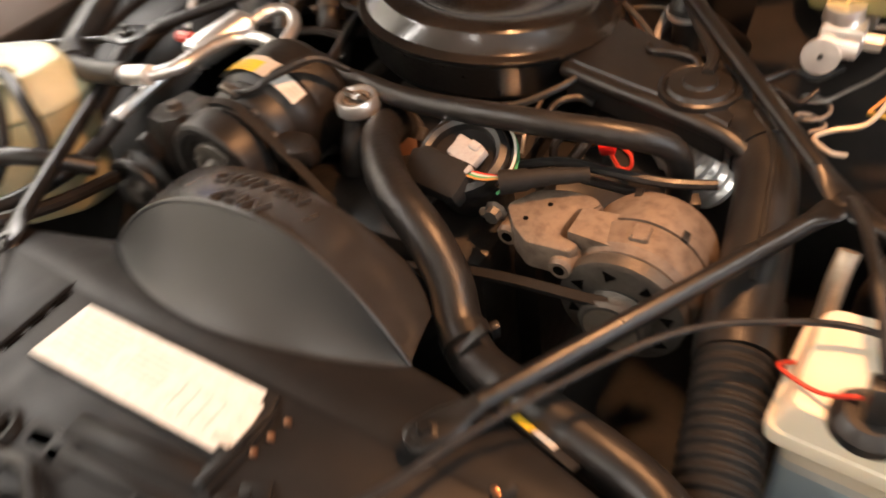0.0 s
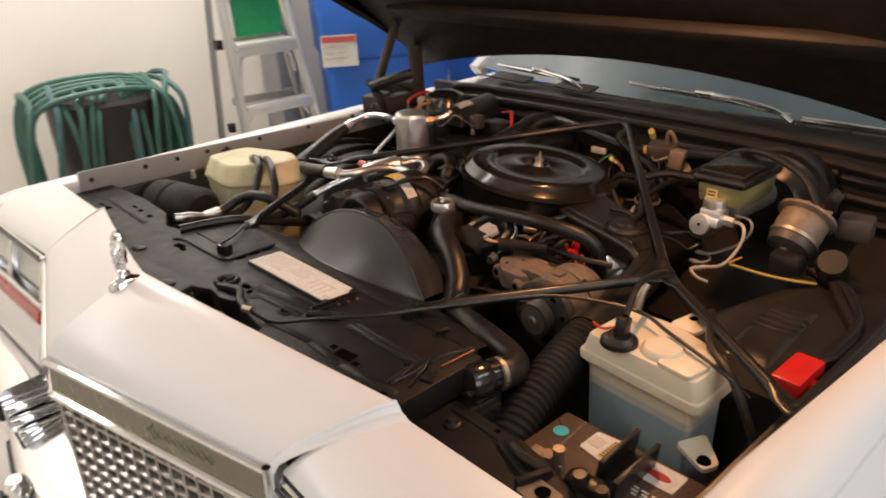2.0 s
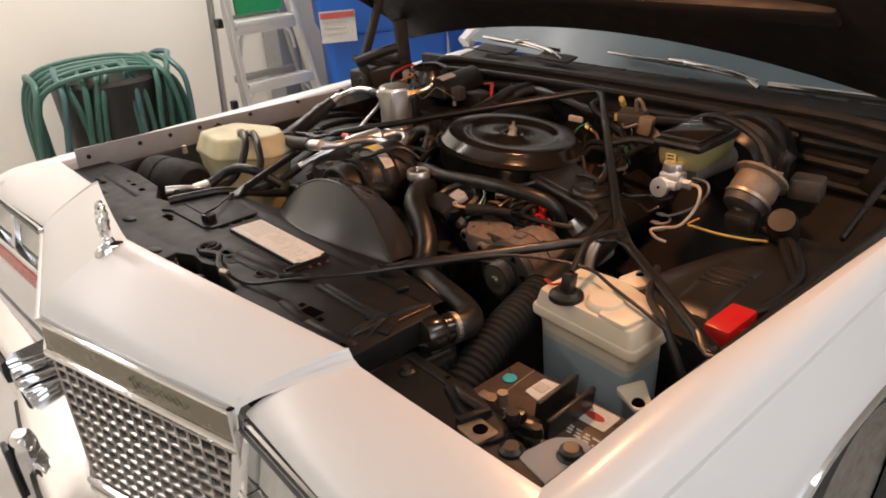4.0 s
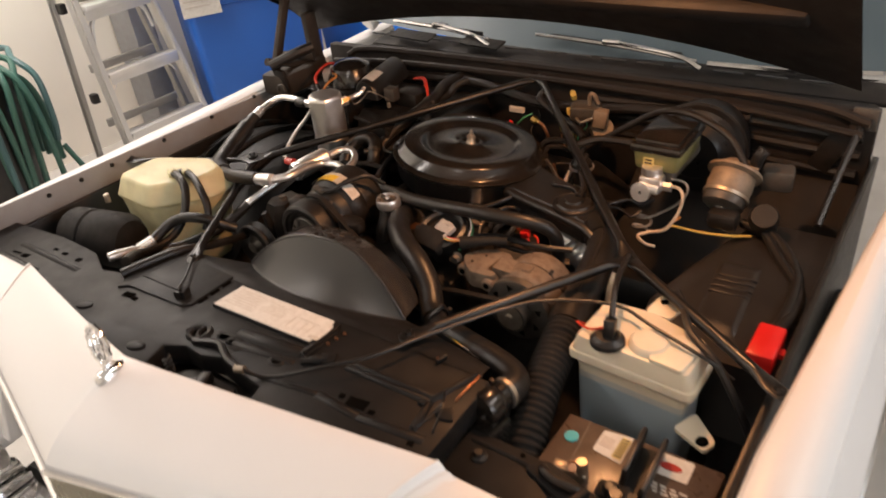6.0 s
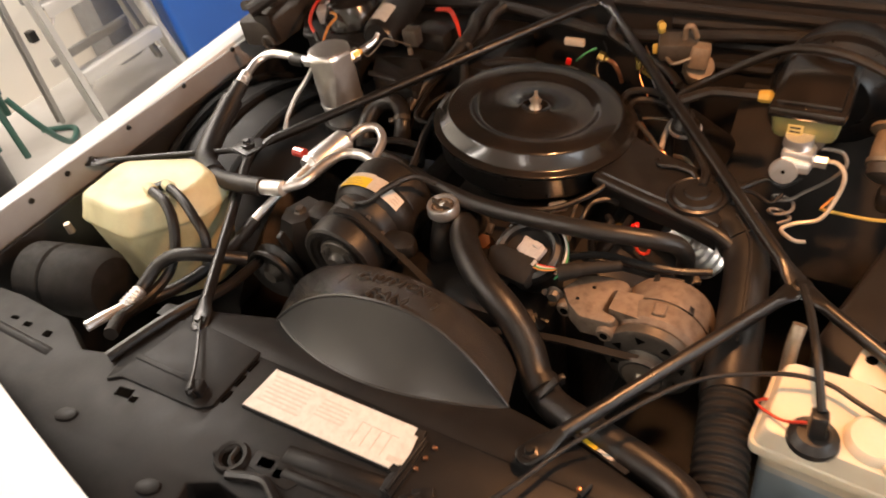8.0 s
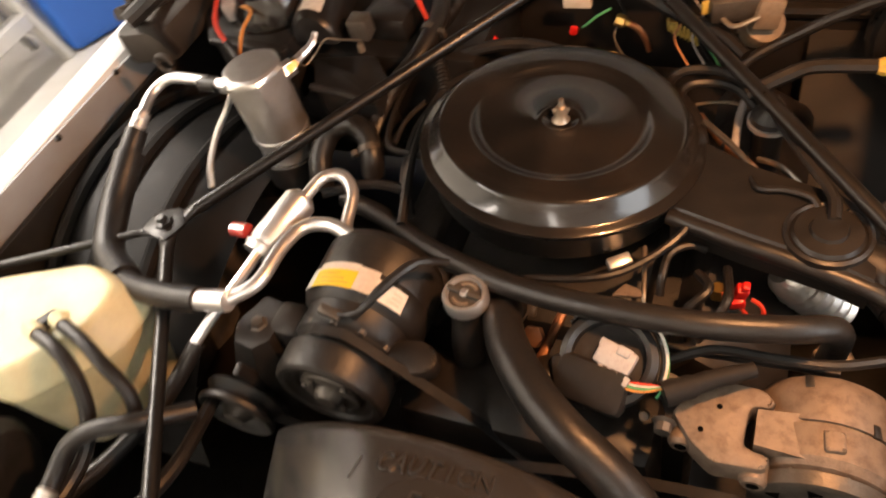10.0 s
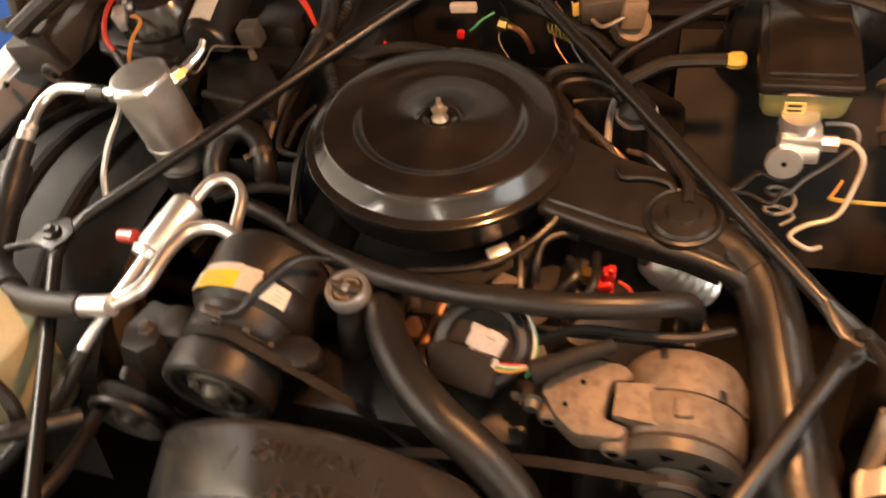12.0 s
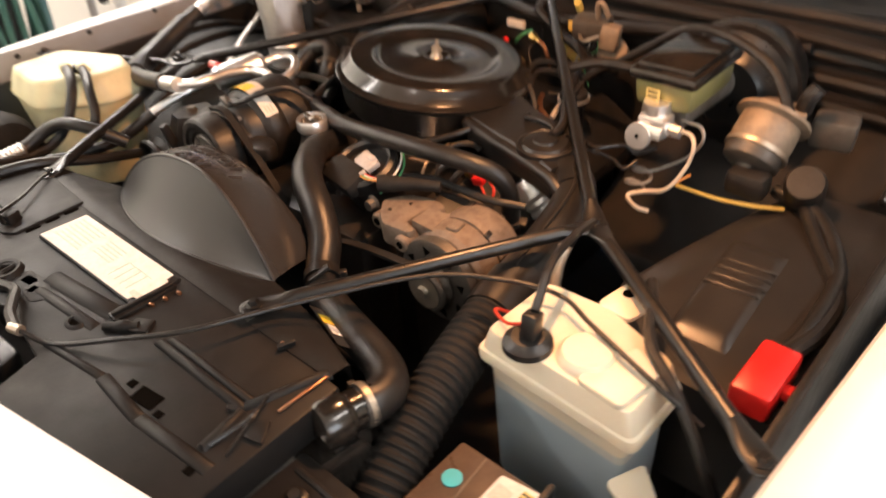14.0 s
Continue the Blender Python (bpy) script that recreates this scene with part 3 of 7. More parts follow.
for x, y, w, h in ((-0.263, 0.193, 0.026, 0.014), (-0.241, 0.190, 0.011, 0.009), (0.003, 0.195, 0.022, 0.013), (0.026, 0.190, 0.012, 0.012), (0.279, 0.188, 0.010, 0.009), (0.310, 0.187, 0.034, 0.019),
                   (0.340, 0.183, 0.010, 0.008), (-0.604, 0.173, 0.018, 0.012), (-0.563, 0.220, 0.014, 0.006), (-0.528, 0.219, 0.014, 0.008), (-0.476, 0.219, 0.014, 0.011), (-0.635, 0.172, 0.026, 0.005), (0.425, 0.165, 0.010, 0.008)):
    part("slot", box((x, y, 0.8421), (w, h, 0.0022), 0.0, (0, 0, 8)), "void", support)
part("slot_plate", prism(rounded([(-0.020, 0.206), (-0.018, 0.182), (0.050, 0.176), (0.062, 0.196), (0.030, 0.210)], 0.006), 0.838, 0.8432, 0.001), "panel", support)
for x, y, r in ((-0.313, 0.130, 0.018), (-0.115, 0.104, 0.018), (0.395, 0.235, 0.008)):
    part("oval_button", lathe([(0, 0.006), (r * 0.7, 0.006), (r * 0.95, 0.004), (r, 0.0)], 18, pose(x, y, 0.842, 0, 0, 20) @ Matrix.Diagonal((1.0, 0.62, 0.8, 1))), "panel", support)
# pressed ridges: a stepped channel before the paper label and a framed field towards the driver's side
for a, b, w, h in (((0.016, 0.216), (0.158, 0.233), 0.014, 0.006), ((0.028, 0.194), (0.160, 0.206), 0.008, 0.004), ((0.241, 0.240), (0.404, 0.242), 0.007, 0.006), ((0.249, 0.251), (0.405, 0.253), 0.006, 0.005),
                   ((0.401, 0.242), (0.433, 0.330), 0.006, 0.006), ((0.403, 0.241), (0.412, 0.186), 0.007, 0.005), ((0.242, 0.172), (0.326, 0.167), 0.009, 0.004), ((0.326, 0.167), (0.438, 0.178), 0.009, 0.004),
                   ((0.137, 0.157), (0.242, 0.172), 0.006, 0.004), ((-0.70, 0.150), (-0.52, 0.148), 0.012, 0.006), ((-0.66, 0.198), (-0.44, 0.196), 0.008, 0.005)):
    a, b = Vector(a), Vector(b)
    n = Vector((-(b - a).y, (b - a).x)).normalized() * w
    sect = ((-1.0, -0.004), (-0.9, 0.0002), (-0.45, 0.8 * h), (0.0, h), (0.45, 0.8 * h), (0.9, 0.0002), (1.0, -0.004))
    tip = ((-0.0, 0.0), (0.04, 1.0), (0.96, 1.0), (1.0, 0.0))
    part("pressed_rib", grid([[(*(a.lerp(b, u) + n * q), 0.842 + (z * k if z > 0 else z)) for q, z in sect] for u, k in tip]), "panel", support, "", 60)
part("gusset_plate", prism(rounded([(0.420, 0.228), (0.438, 0.250), (0.448, 0.236), (0.455, 0.226), (0.436, 0.220)], 0.003), 0.840, 0.846, 0.001), "panel", support)
part("curl", tube([(-0.070, 0.176, 0.842), (-0.046, 0.196, 0.843), (-0.040, 0.176, 0.842), (0.0, 0.166, 0.842)], 0.0045, 8), "panel", support)
part("hole", lathe([(0, 0.0006), (0.009, 0.0006), (0.010, 0.0)], 18, pose(0.132, 0.195, 0.8422) @ Matrix.Diagonal((1.0, 0.7, 1, 1))), "void", support)
part("hole_lip", lathe([(0.009, 0.0), (0.010, 0.003), (0.014, 0.002), (0.016, 0.0)], 20, pose(0.132, 0.195, 0.842) @ Matrix.Diagonal((1.0, 0.75, 1, 1))), "panel", support)
# bracket at the label's end: an upright strip with a rolled bolster at its foot
part("label_bracket", join(prism([(0.150, 0.226), (0.172, 0.224), (0.174, 0.262), (0.172, 0.306), (0.160, 0.307), (0.156, 0.262)], 0.840, 0.8465, 0.001), box((0.166, 0.266, 0.848), (0.005, 0.078, 0.008), 0.001, (0, 12, -4))), "panel", support)
part("bolster", tube([(0.172, 0.212, 0.846), (0.190, 0.224, 0.847), (0.204, 0.238, 0.846)], [0.006, 0.008, 0.006], 12), "panel", support)
part("bolster_tab", box((0.205, 0.240, 0.8445), (0.026, 0.022, 0.006), 0.002, (0, 0, 30)), "panel", support)
for k in range(3):
    part("copper_stud", box((0.178 + 0.0035 * k, 0.268 + 0.0165 * k, 0.844), (0.006, 0.004, 0.005), 0.001, (0, 0, 20)), "copper", support, "small copper-coloured stud")
part("copper_stud", lathe([(0, 0.004), (0.003, 0.003), (0.004, 0.0)], 10, pose(0.359, 0.325, 0.842)), "copper", support, "small copper-coloured stud")
part("tab", box((0.366, 0.325, 0.846), (0.005, 0.020, 0.010), 0.001, (0, 20, -20)), "panel", support)
part("recess_floor", box((0.045, 0.100, 0.775), (0.26, 0.13, 0.02), 0.004), "matte", car)
tie = part("tie_bar", prism([(0.457, 0.126), (0.80, 0.14), (0.80, 0.195), (0.72, 0.225), (0.66, 0.246), (0.604, 0.260), (0.535, 0.265), (0.457, 0.265)], 0.77, 0.800, 0.004), "panel", car, "black tie bar beside the radiator support")
part("rib", tube([(0.470, 0.246, 0.7985), (0.539, 0.245, 0.7990), (0.589, 0.239, 0.7990), (0.627, 0.227, 0.7990), (0.66, 0.205, 0.7985)], 0.0045, 8), "panel", tie)
part("hole", lathe([(0, 0.0004), (0.004, 0.0004), (0.004, 0.0)], 12, pose(0.548, 0.255, 0.8002)), "void", tie)
latch = part("hood_latch", prism(rounded([(-0.030, 0.095), (0.05, 0.085), (0.11, 0.10), (0.10, 0.135), (0.0, 0.130)], 0.01), 0.80, 0.822, 0.003), "steel_black", car, "black hood latch in a dark recess")
part("latch_arm", tube([(-0.030, 0.160, 0.846), (0.020, 0.172, 0.852), (0.050, 0.160, 0.856), (0.075, 0.148, 0.858), (0.112, 0.140, 0.860)], 0.0065, 8), "steel_black", latch)
part("latch_hook", box((0.050, 0.112, 0.830), (0.018, 0.030, 0.020), 0.004, (0, 0, 20)), "grime", latch)
part("latch_spring", tube([(-0.040 + 0.006 * math.cos(a * 0.9), 0.110 + 0.006 * math.sin(a * 0.9), 0.815 + 0.0013 * a) for a in range(24)], 0.0022, 6, 2), "grime", latch)
part("latch_boss", lathe([(0.013, 0.0), (0.016, 0.006), (0.021, 0.007), (0.024, 0.0)], 24, pose(-0.043, 0.182, 0.842)), "panel", latch)
part("latch_boss_floor", lathe([(0, 0.001), (0.014, 0.001), (0.014, 0.0)], 20, pose(-0.043, 0.182, 0.8422)), "void", latch)
part("radiator_core", box((0.05, 0.31, 0.56), (0.86, 0.05, 0.48), 0.004), "grime", car)
for s, x in ((-1, -0.765), (1, 0.808)):
    part("inner_fender", box((x, 0.75, 0.58), (0.012, 1.2, 0.50), 0.003), "plastic", car)
# wheel housings as domed panels
def housing(x0, x1, y0, y1, top, s):
    rows = []
    for i in range(25):
        y = y0 + (y1 - y0) * i / 24
        a = math.sin(math.pi * min(1, max(0, i / 24))) ** 0.5
        rows.append([(x0 + (x1 - x0) * j / 12, y, 0.52 + (top - 0.52) * a * (1 - 0.20 * (j / 12) ** 2.5)) for j in range(13)])
    return grid(rows)


left_house = part("wheel_housing", housing(-0.76, -0.46, 0.50, 1.25, 0.815, -1), "panel", car)
for x, lift in ((-0.735, 0.004), (-0.66, 0.002), (-0.57, 0.0)):
    arcp = [(x, 0.50 + 0.75 * i / 24, 0.522 + lift + 0.293 * math.sin(math.pi * i / 24) ** 0.5 * (1 - 0.20 * ((x + 0.76) / 0.30) ** 2.5)) for i in range(2, 23)]
    part("rib", tube(arcp, 0.012, 8, 2), "panel", left_house)
def right_top(x, y):
    """The height of the driver's wheel housing: a low dome that rolls off to its inner edge."""
    u, v = (x - 0.53) / 0.285, (y - 0.60) / 0.46
    return 0.776 + 0.012 * math.sin(math.pi * min(1.0, max(0.0, v))) - 0.10 * max(0.0, 0.20 - u) ** 1.3


house_rows = []
for i in range(93):
    y = 0.60 + 0.46 * i / 92
    x0 = 0.553 + 0.03 * max(0.0, (0.72 - y) / 0.12) + 0.25 * max(0.0, y - 0.72)
    row = [(x0 + (0.812 - x0) * j / 36, y, right_top(0.53 + 0.285 * j / 36, y)) for j in range(37)]
    row[:0] = [(x0 - 0.012, y, 0.60), (x0 - 0.010, y, row[0][2] - 0.03), (x0 - 0.004, y, row[0][2] - 0.006)]
    house_rows.append(row)
house_rows.insert(0, [(x, y - 0.006, 0.62) for x, y, z in house_rows[0]])
house_rows.append([(x, y + 0.006, 0.62) for x, y, z in house_rows[-1]])
right_house = part("wheel_housing", grid(house_rows), "housing", car, "black wheel housing panel with faint ribs", 50)
# raised field on the housing with four low ribs across it
field = []
for i in range(25):
    v = i / 24
    y = 0.655 + 0.225 * v
    row = []
    for j in range(17):
        u = j / 16
        x = 0.638 - 0.012 * v + 0.082 * u
        edge = min(1.0, 7 * u, 7 * (1 - u), 9 * v, 9 * (1 - v))
        row.append((x, y, right_top(0.53 + 0.285 * (x - 0.56) / 0.25, y) - 0.003 + 0.0085 * edge))
    field.append(row)
raised = part("raised_field", grid(field), "housing", right_house, "", 60)
for k in range(4):
    y = 0.760 + 0.018 * k
    z = right_top(0.64, y) + 0.004
    part("rib", tube([(0.640, y, z), (0.644, y, z + 0.0025), (0.704, y + 0.006, z + 0.0018), (0.708, y + 0.006, z)], 0.0024, 8, smooth=False), "housing", raised)
part("bay_floor", box((0.02, 0.80, 0.345), (1.60, 1.20, 0.02), 0.0), "grime", car)
# sloping toe panel between the engine and the driver's wheel housing
toe = []
for i in range(13):
    v = i / 12
    toe.append([(0.30 + 0.49 * j / 12, 0.99 + 0.325 * v, 0.600 + 0.17 * v ** 1.6 + 0.012 * math.sin(9.0 * j / 12) * v * (1 - v)) for j in range(13)])
part("toe_panel", grid(toe), "matte", car, "", 50)
# firewall and cowl
part("firewall", box((0.02, 1.335, 0.66), (1.56, 0.03, 0.56), 0.004), "matte", car)
for k, z in enumerate((0.80, 0.845, 0.885)):
    part("firewall_seam", tube([(0.15, 1.318, z), (0.45, 1.316, z + 0.004), (0.78, 1.314, z - 0.006)], 0.012, 8), "grime", car)
cowl = part("cowl", join(box((0.08, 1.36, 0.925), (1.42, 0.07, 0.024), 0.008, (-8, 0, 0)), box((0.09, 1.43, 0.938), (1.44, 0.10, 0.012), 0.004, (6, 0, 0))), "matte", car, "black cowl panel under the windshield")
part("weatherstrip", tube([(-0.66, 1.30, 0.920), (-0.56, 1.315, 0.943), (0.02, 1.322, 0.948), (0.62, 1.315, 0.945), (0.79, 1.29, 0.925)], 0.011, 8), "matte", cowl)
for k in range(14):
    part("louvre", box((-0.62 + 0.098 * k, 1.42, 0.955), (0.07, 0.008, 0.004), 0.001), "ink_black", cowl)
shield_rows = []
for i in range(7):
    t = i / 6
    shield_rows.append([(x * (1 - 0.12 * t), 1.45 + 0.55 * t + 0.10 * (x / 0.75) ** 2, 0.948 + 0.38 * t) for x in [-0.76 + 1.56 * k / 12 for k in range(13)]])
part("windshield", grid(shield_rows), "glass", car, "grey dusty windshield glass")
for s in (1, -1):
    part("pillar", tube([(s * 0.80, 1.56, 0.93), (s * 0.70, 2.10, 1.33)], 0.03, 8, smooth=False), "paint", car)
for x0, x1, y in ((-0.60, -0.22, 1.41), (-0.09, 0.38, 1.41)):
    w = part("wiper", tube([(x0, y + 0.055, 0.985), ((x0 + x1) / 2, y + 0.035, 0.983), (x1, y + 0.01, 0.972)], 0.005, 8), "chrome", car, "bright windshield wiper")
    part("blade", box(((x0 + x1) / 2, y + 0.052, 0.978), (abs(x1 - x0) * 0.8, 0.006, 0.014), 0.002, (0, 1.2, -4)), "rubber", w)
    part("wiper_arm", join(tube([((x0 + x1) / 2, y + 0.04, 0.990), (x1 - 0.05, y, 0.985), (x1 + 0.02, y - 0.02, 0.965)], 0.006, 8),
                           box(((x0 + x1) / 2, y + 0.04, 0.990), (0.05, 0.022, 0.014), 0.004)), "chrome", w)

part("lower_moulding", tube([(0.40, 1.440, 0.962), (0.56, 1.452, 0.960), (0.70, 1.472, 0.956), (0.80, 1.50, 0.950)], 0.008, 8), "chrome", car, "bright moulding at the foot of the windshield")
for x0, x1 in ((-0.30, -0.16), (-0.56, -0.40)):
    part("cowl_vane", box(((x0 + x1) / 2, 1.400, 0.968), (x1 - x0, 0.045, 0.006), 0.002, (14, 0, -6)), "bellows", cowl)
part("weatherstrip", tube([(-0.70, 1.275, 0.905), (-0.45, 1.292, 0.920), (0.02, 1.300, 0.925), (0.50, 1.294, 0.920), (0.78, 1.270, 0.905)], 0.009, 8), "matte", cowl)
# raised hood
hood_rows = []
for i in range(13):
    t = i / 12
    y = 1.28 - 1.09 * t
    z = 1.082 + 0.965 * t
    row = [(x, y, z - 0.15 * x * x) for x in [-0.76 + 1.52 * k / 16 for k in range(17)]]
    skirt = min(0.07, max(0.0, (1.17 - y) * 0.29))
    x, y, z = row[0]
    hood_rows.append([(x + 0.004, y - 0.65 * skirt, z - 0.75 * skirt), (x, y - 0.60 * skirt, z - 0.70 * skirt)] + row)
hood = part("hood", join(grid(hood_rows), grid([[(x, y - 0.03, z + 0.035) for x, y, z in r] for r in hood_rows])), "matte", car, "raised hood with a dark underside", 50)
part("hood_brace", box((0.0, 1.09, 1.19), (1.35, 0.05, 0.03), 0.01, (-41.5, 0, 0)), "matte", hood)
for s in (-0.72, 0.74):
    part("hood_brace", box((s, 0.588, 1.60), (0.05, 1.0, 0.03), 0.01, (-41.5, 0, 0)), "matte", hood)
    if s > 0:
        brace = part("fender_brace", tube([(0.758, 1.05, 0.800), (0.764, 1.17, 0.862), (0.772, 1.30, 0.918)], 0.007, 8, smooth=False), "steel_black", car, "dark brace from the inner fender to the cowl")
        part("flange", box((0.775, 1.312, 0.925), (0.05, 0.012, 0.05), 0.004), "dark_cast", brace)
        part("gusset", box((0.722, 1.305, 0.845), (0.048, 0.008, 0.10), 0.004, (0, 24, 0)), "grime", brace)
        continue
    hinge = part("hood_hinge", prism(rounded([(s * 0.90, 1.015), (s * 1.03, 1.00), (s * 1.04, 1.22), (s * 0.94, 1.22), (s * 0.90, 1.12)], 0.02), 0.885, 0.945, 0.008), "hinge", car, "dusty dark hood hinge with a rolled sleeve")
    part("hinge_tab", box((s * 0.93, 1.02, 0.930), (0.05, 0.012, 0.07), 0.004, (12, 0, s * 10)), "matte", hinge)
    part("hinge_arm", box((s * 0.972, 1.083, 1.062), (0.020, 0.026, 0.24), 0.006, (-26, 0, 0)), "hinge", hinge)
    part("hinge_post", box((s * 0.972, 1.197, 0.975), (0.024, 0.044, 0.20), 0.006, (2, 0, 0)), "hinge", hinge)
    part("hinge_bar", tube([(s * 0.965, 1.000, 0.987), (s * 0.965, 1.100, 0.952), (s * 0.965, 1.205, 0.922)], 0.011, 10), "hinge", hinge)
    if s < 0:
        sleeve = [(-0.762, 1.100, 0.962), (-0.715, 1.128, 0.962), (-0.665, 1.155, 0.962)]
        part("sleeve", join(tube(sleeve, 0.017, 18, 1, smooth=False), lathe([(0.012, 0.0), (0.016, 0.004), (0.0185, 0.003), (0.0185, -0.012)], 20, Matrix.Translation(sleeve[0]) @ Vector((-0.86, -0.50, 0)).to_track_quat("Z", "Y").to_matrix().to_4x4())), "hinge", hinge)
        part("sleeve_mouth", lathe([(0, 0.0012), (0.012, 0.0012), (0.012, 0.0)], 18, Matrix.Translation(sleeve[0]) @ Vector((-0.86, -0.50, 0)).to_track_quat("Z", "Y").to_matrix().to_4x4()), "void", hinge)
        part("spring_eye", tube([(-0.617 + 0.015 * math.cos(a * 0.5), 0.965, 0.925 + 0.015 * math.sin(a * 0.5)) for a in range(12)], 0.004, 8), "hinge", hinge)
        part("hinge_link", tube([(s * 0.95, 1.00, 0.975), (s * 0.88, 1.06, 1.000), (s * 0.84, 1.10, 1.01)], 0.015, 10), "grime", hinge)
part("hood_lamp", lathe([(0, 0.03), (0.022, 0.03), (0.025, 0.0), (0.018, -0.01)], 16, Matrix.Translation((BULB[0], BULB[1] + 0.012, BULB[2] + 0.032))), "plastic", hood)

# ---- engine and its fittings ----
engine = thing("engine", (0.05, 0.9, 0.36), "greasy dark V8 engine under the air cleaner", "engine")
part("block", box((0.05, 0.95, 0.56), (0.36, 0.62, 0.36), 0.02), "grime", engine)
for s in (-1, 1):
    part("valve_cover", box((0.05 + s * 0.20, 0.95, 0.715), (0.13, 0.50, 0.09), 0.02, (0, s * 32, 0)), "grime", engine)
part("intake", box((0.03, 0.93, 0.735), (0.26, 0.42, 0.07), 0.02), "grime", engine)
part("timing_cover", box((0.05, 0.62, 0.62), (0.30, 0.10, 0.30), 0.02), "grime", engine)
part("pulley", lathe([(0, 0.05), (0.03, 0.05), (0.075, 0.045), (0.08, 0.03), (0.065, 0.02), (0.08, 0.0), (0.0, 0.0)], 32, along_y(0.05, 0.56, 0.56)), "grime", engine)
for k in range(7):
    a = 2 * math.pi * k / 7
    part("fan_blade", box((0.05 + 0.12 * math.cos(a), 0.50, 0.60 + 0.12 * math.sin(a)), (0.17, 0.006, 0.07), 0.003, (25, -math.degrees(a), 0)), "steel_black", engine)

cleaner = thing("air_cleaner", (0.015, 0.934, 0.78), "round gloss black air cleaner housing with a wing nut", "air cleaner")
CX = Matrix.Translation((0.0184, 0.9501, 0.8953)) @ pose(0, 0, 0, -4.2, 5.5, 0) @ Matrix.Translation((0, 0, -0.8805))
part("lid", lathe([(0, 0.8705), (0.010, 0.8705), (0.017, 0.8722), (0.022, 0.8762), (0.026, 0.8768), (0.030, 0.8742), (0.036, 0.8708), (0.098, 0.8708), (0.104, 0.8715), (0.110, 0.8765), (0.114, 0.8795), (0.119, 0.8805), (0.149, 0.8808), (0.1545, 0.8795),
                   (0.157, 0.8755), (0.1690, 0.8570), (0.172, 0.8545), (0.179, 0.8540), (0.1825, 0.8515), (0.1815, 0.8475), (0.178, 0.8465)], 72, CX), "gloss", cleaner, "glossy black pressed lid", 60)
part("base_pan", lathe([(0.176, 0.8455), (0.180, 0.8440), (0.176, 0.8400), (0.168, 0.800), (0.156, 0.785), (0.10, 0.778), (0.0, 0.778)], 64, CX), "steel_black", cleaner, "", 60)
nut = part("wing_nut", lathe([(0, 0.906), (0.0030, 0.9055), (0.0035, 0.896), (0.0065, 0.894), (0.0075, 0.886), (0.0085, 0.879), (0.012, 0.874)], 12, CX), "tin", cleaner, "worn zinc wing nut")
for s in (-1, 1):
    part("wing", moved(box((s * 0.0060, s * 0.002, 0.886), (0.007, 0.0040, 0.012), 0.002, (0, s * 20, 20)), CX), "tin", nut)
snork = part("snorkel", loft([sec for sec in (
    [(0.155, 0.990, 0.850), (0.170, 0.862, 0.850), (0.170, 0.852, 0.840), (0.170, 0.855, 0.800), (0.155, 0.990, 0.800)],
    [(0.255, 0.935, 0.851), (0.258, 0.834, 0.851), (0.258, 0.823, 0.840), (0.258, 0.828, 0.800), (0.255, 0.935, 0.800)],
    [(0.345, 0.905, 0.850), (0.340, 0.812, 0.850), (0.340, 0.801, 0.839), (0.340, 0.808, 0.800), (0.345, 0.905, 0.800)],
    [(0.385, 0.880, 0.845), (0.380, 0.798, 0.846), (0.380, 0.788, 0.835), (0.380, 0.796, 0.795), (0.385, 0.880, 0.795)])]), "plastic", cleaner, "flat black intake snorkel")
part("snorkel_roll", tube([(0.168, 0.856, 0.838), (0.247, 0.829, 0.839), (0.308, 0.813, 0.838), (0.378, 0.793, 0.834), (0.412, 0.780, 0.822)], 0.0105, 12), "plastic", snork)
part("duct_rim", lathe([(0.038, 0.853), (0.041, 0.855), (0.045, 0.853), (0.046, 0.846)], 32, Matrix.Translation((0.334, 0.847, 0))), "plastic", snork)
part("duct_cap", lathe([(0, 0.862), (0.018, 0.862), (0.020, 0.858), (0.034, 0.857), (0.038, 0.852), (0.038, 0.842)], 28, Matrix.Translation((0.334, 0.847, 0))), "plastic", snork)

duct = thing("intake_duct", (0.43, 0.66, 0.74), "black moulded intake duct elbow running to the front", "duct")
part("elbow", tube([(0.352, 0.846, 0.818), (0.395, 0.826, 0.817), (0.428, 0.780, 0.810), (0.446, 0.690, 0.800), (0.460, 0.590, 0.790)], 0.0315, 18), "plastic", duct)
part("sleeve", tube([(0.380, 0.836, 0.817), (0.402, 0.820, 0.816), (0.418, 0.800, 0.814)], 0.0340, 18), "plastic", duct)
part("collar", tube([(0.456, 0.610, 0.791), (0.464, 0.560, 0.787)], 0.0355, 18, smooth=False), "plastic", duct)
part("seam", tube([(0.400, 0.824, 0.850), (0.430, 0.780, 0.843), (0.447, 0.690, 0.8325), (0.458, 0.61, 0.824)], 0.0025, 6), "plastic", duct)
flex = thing("corrugated_hose", (0.50, 0.42, 0.70), "black corrugated air intake hose", "hose")
part("bellows", tube([(0.462, 0.570, 0.788), (0.474, 0.500, 0.782), (0.492, 0.400, 0.765), (0.512, 0.315, 0.735), (0.525, 0.275, 0.70)], 0.032, 20, ribs=(0.0118, 0.0015)), "bellows", flex)
part("cuff", tube([(0.460, 0.578, 0.788), (0.467, 0.545, 0.786)], 0.0365, 20, smooth=False), "rubber", flex)


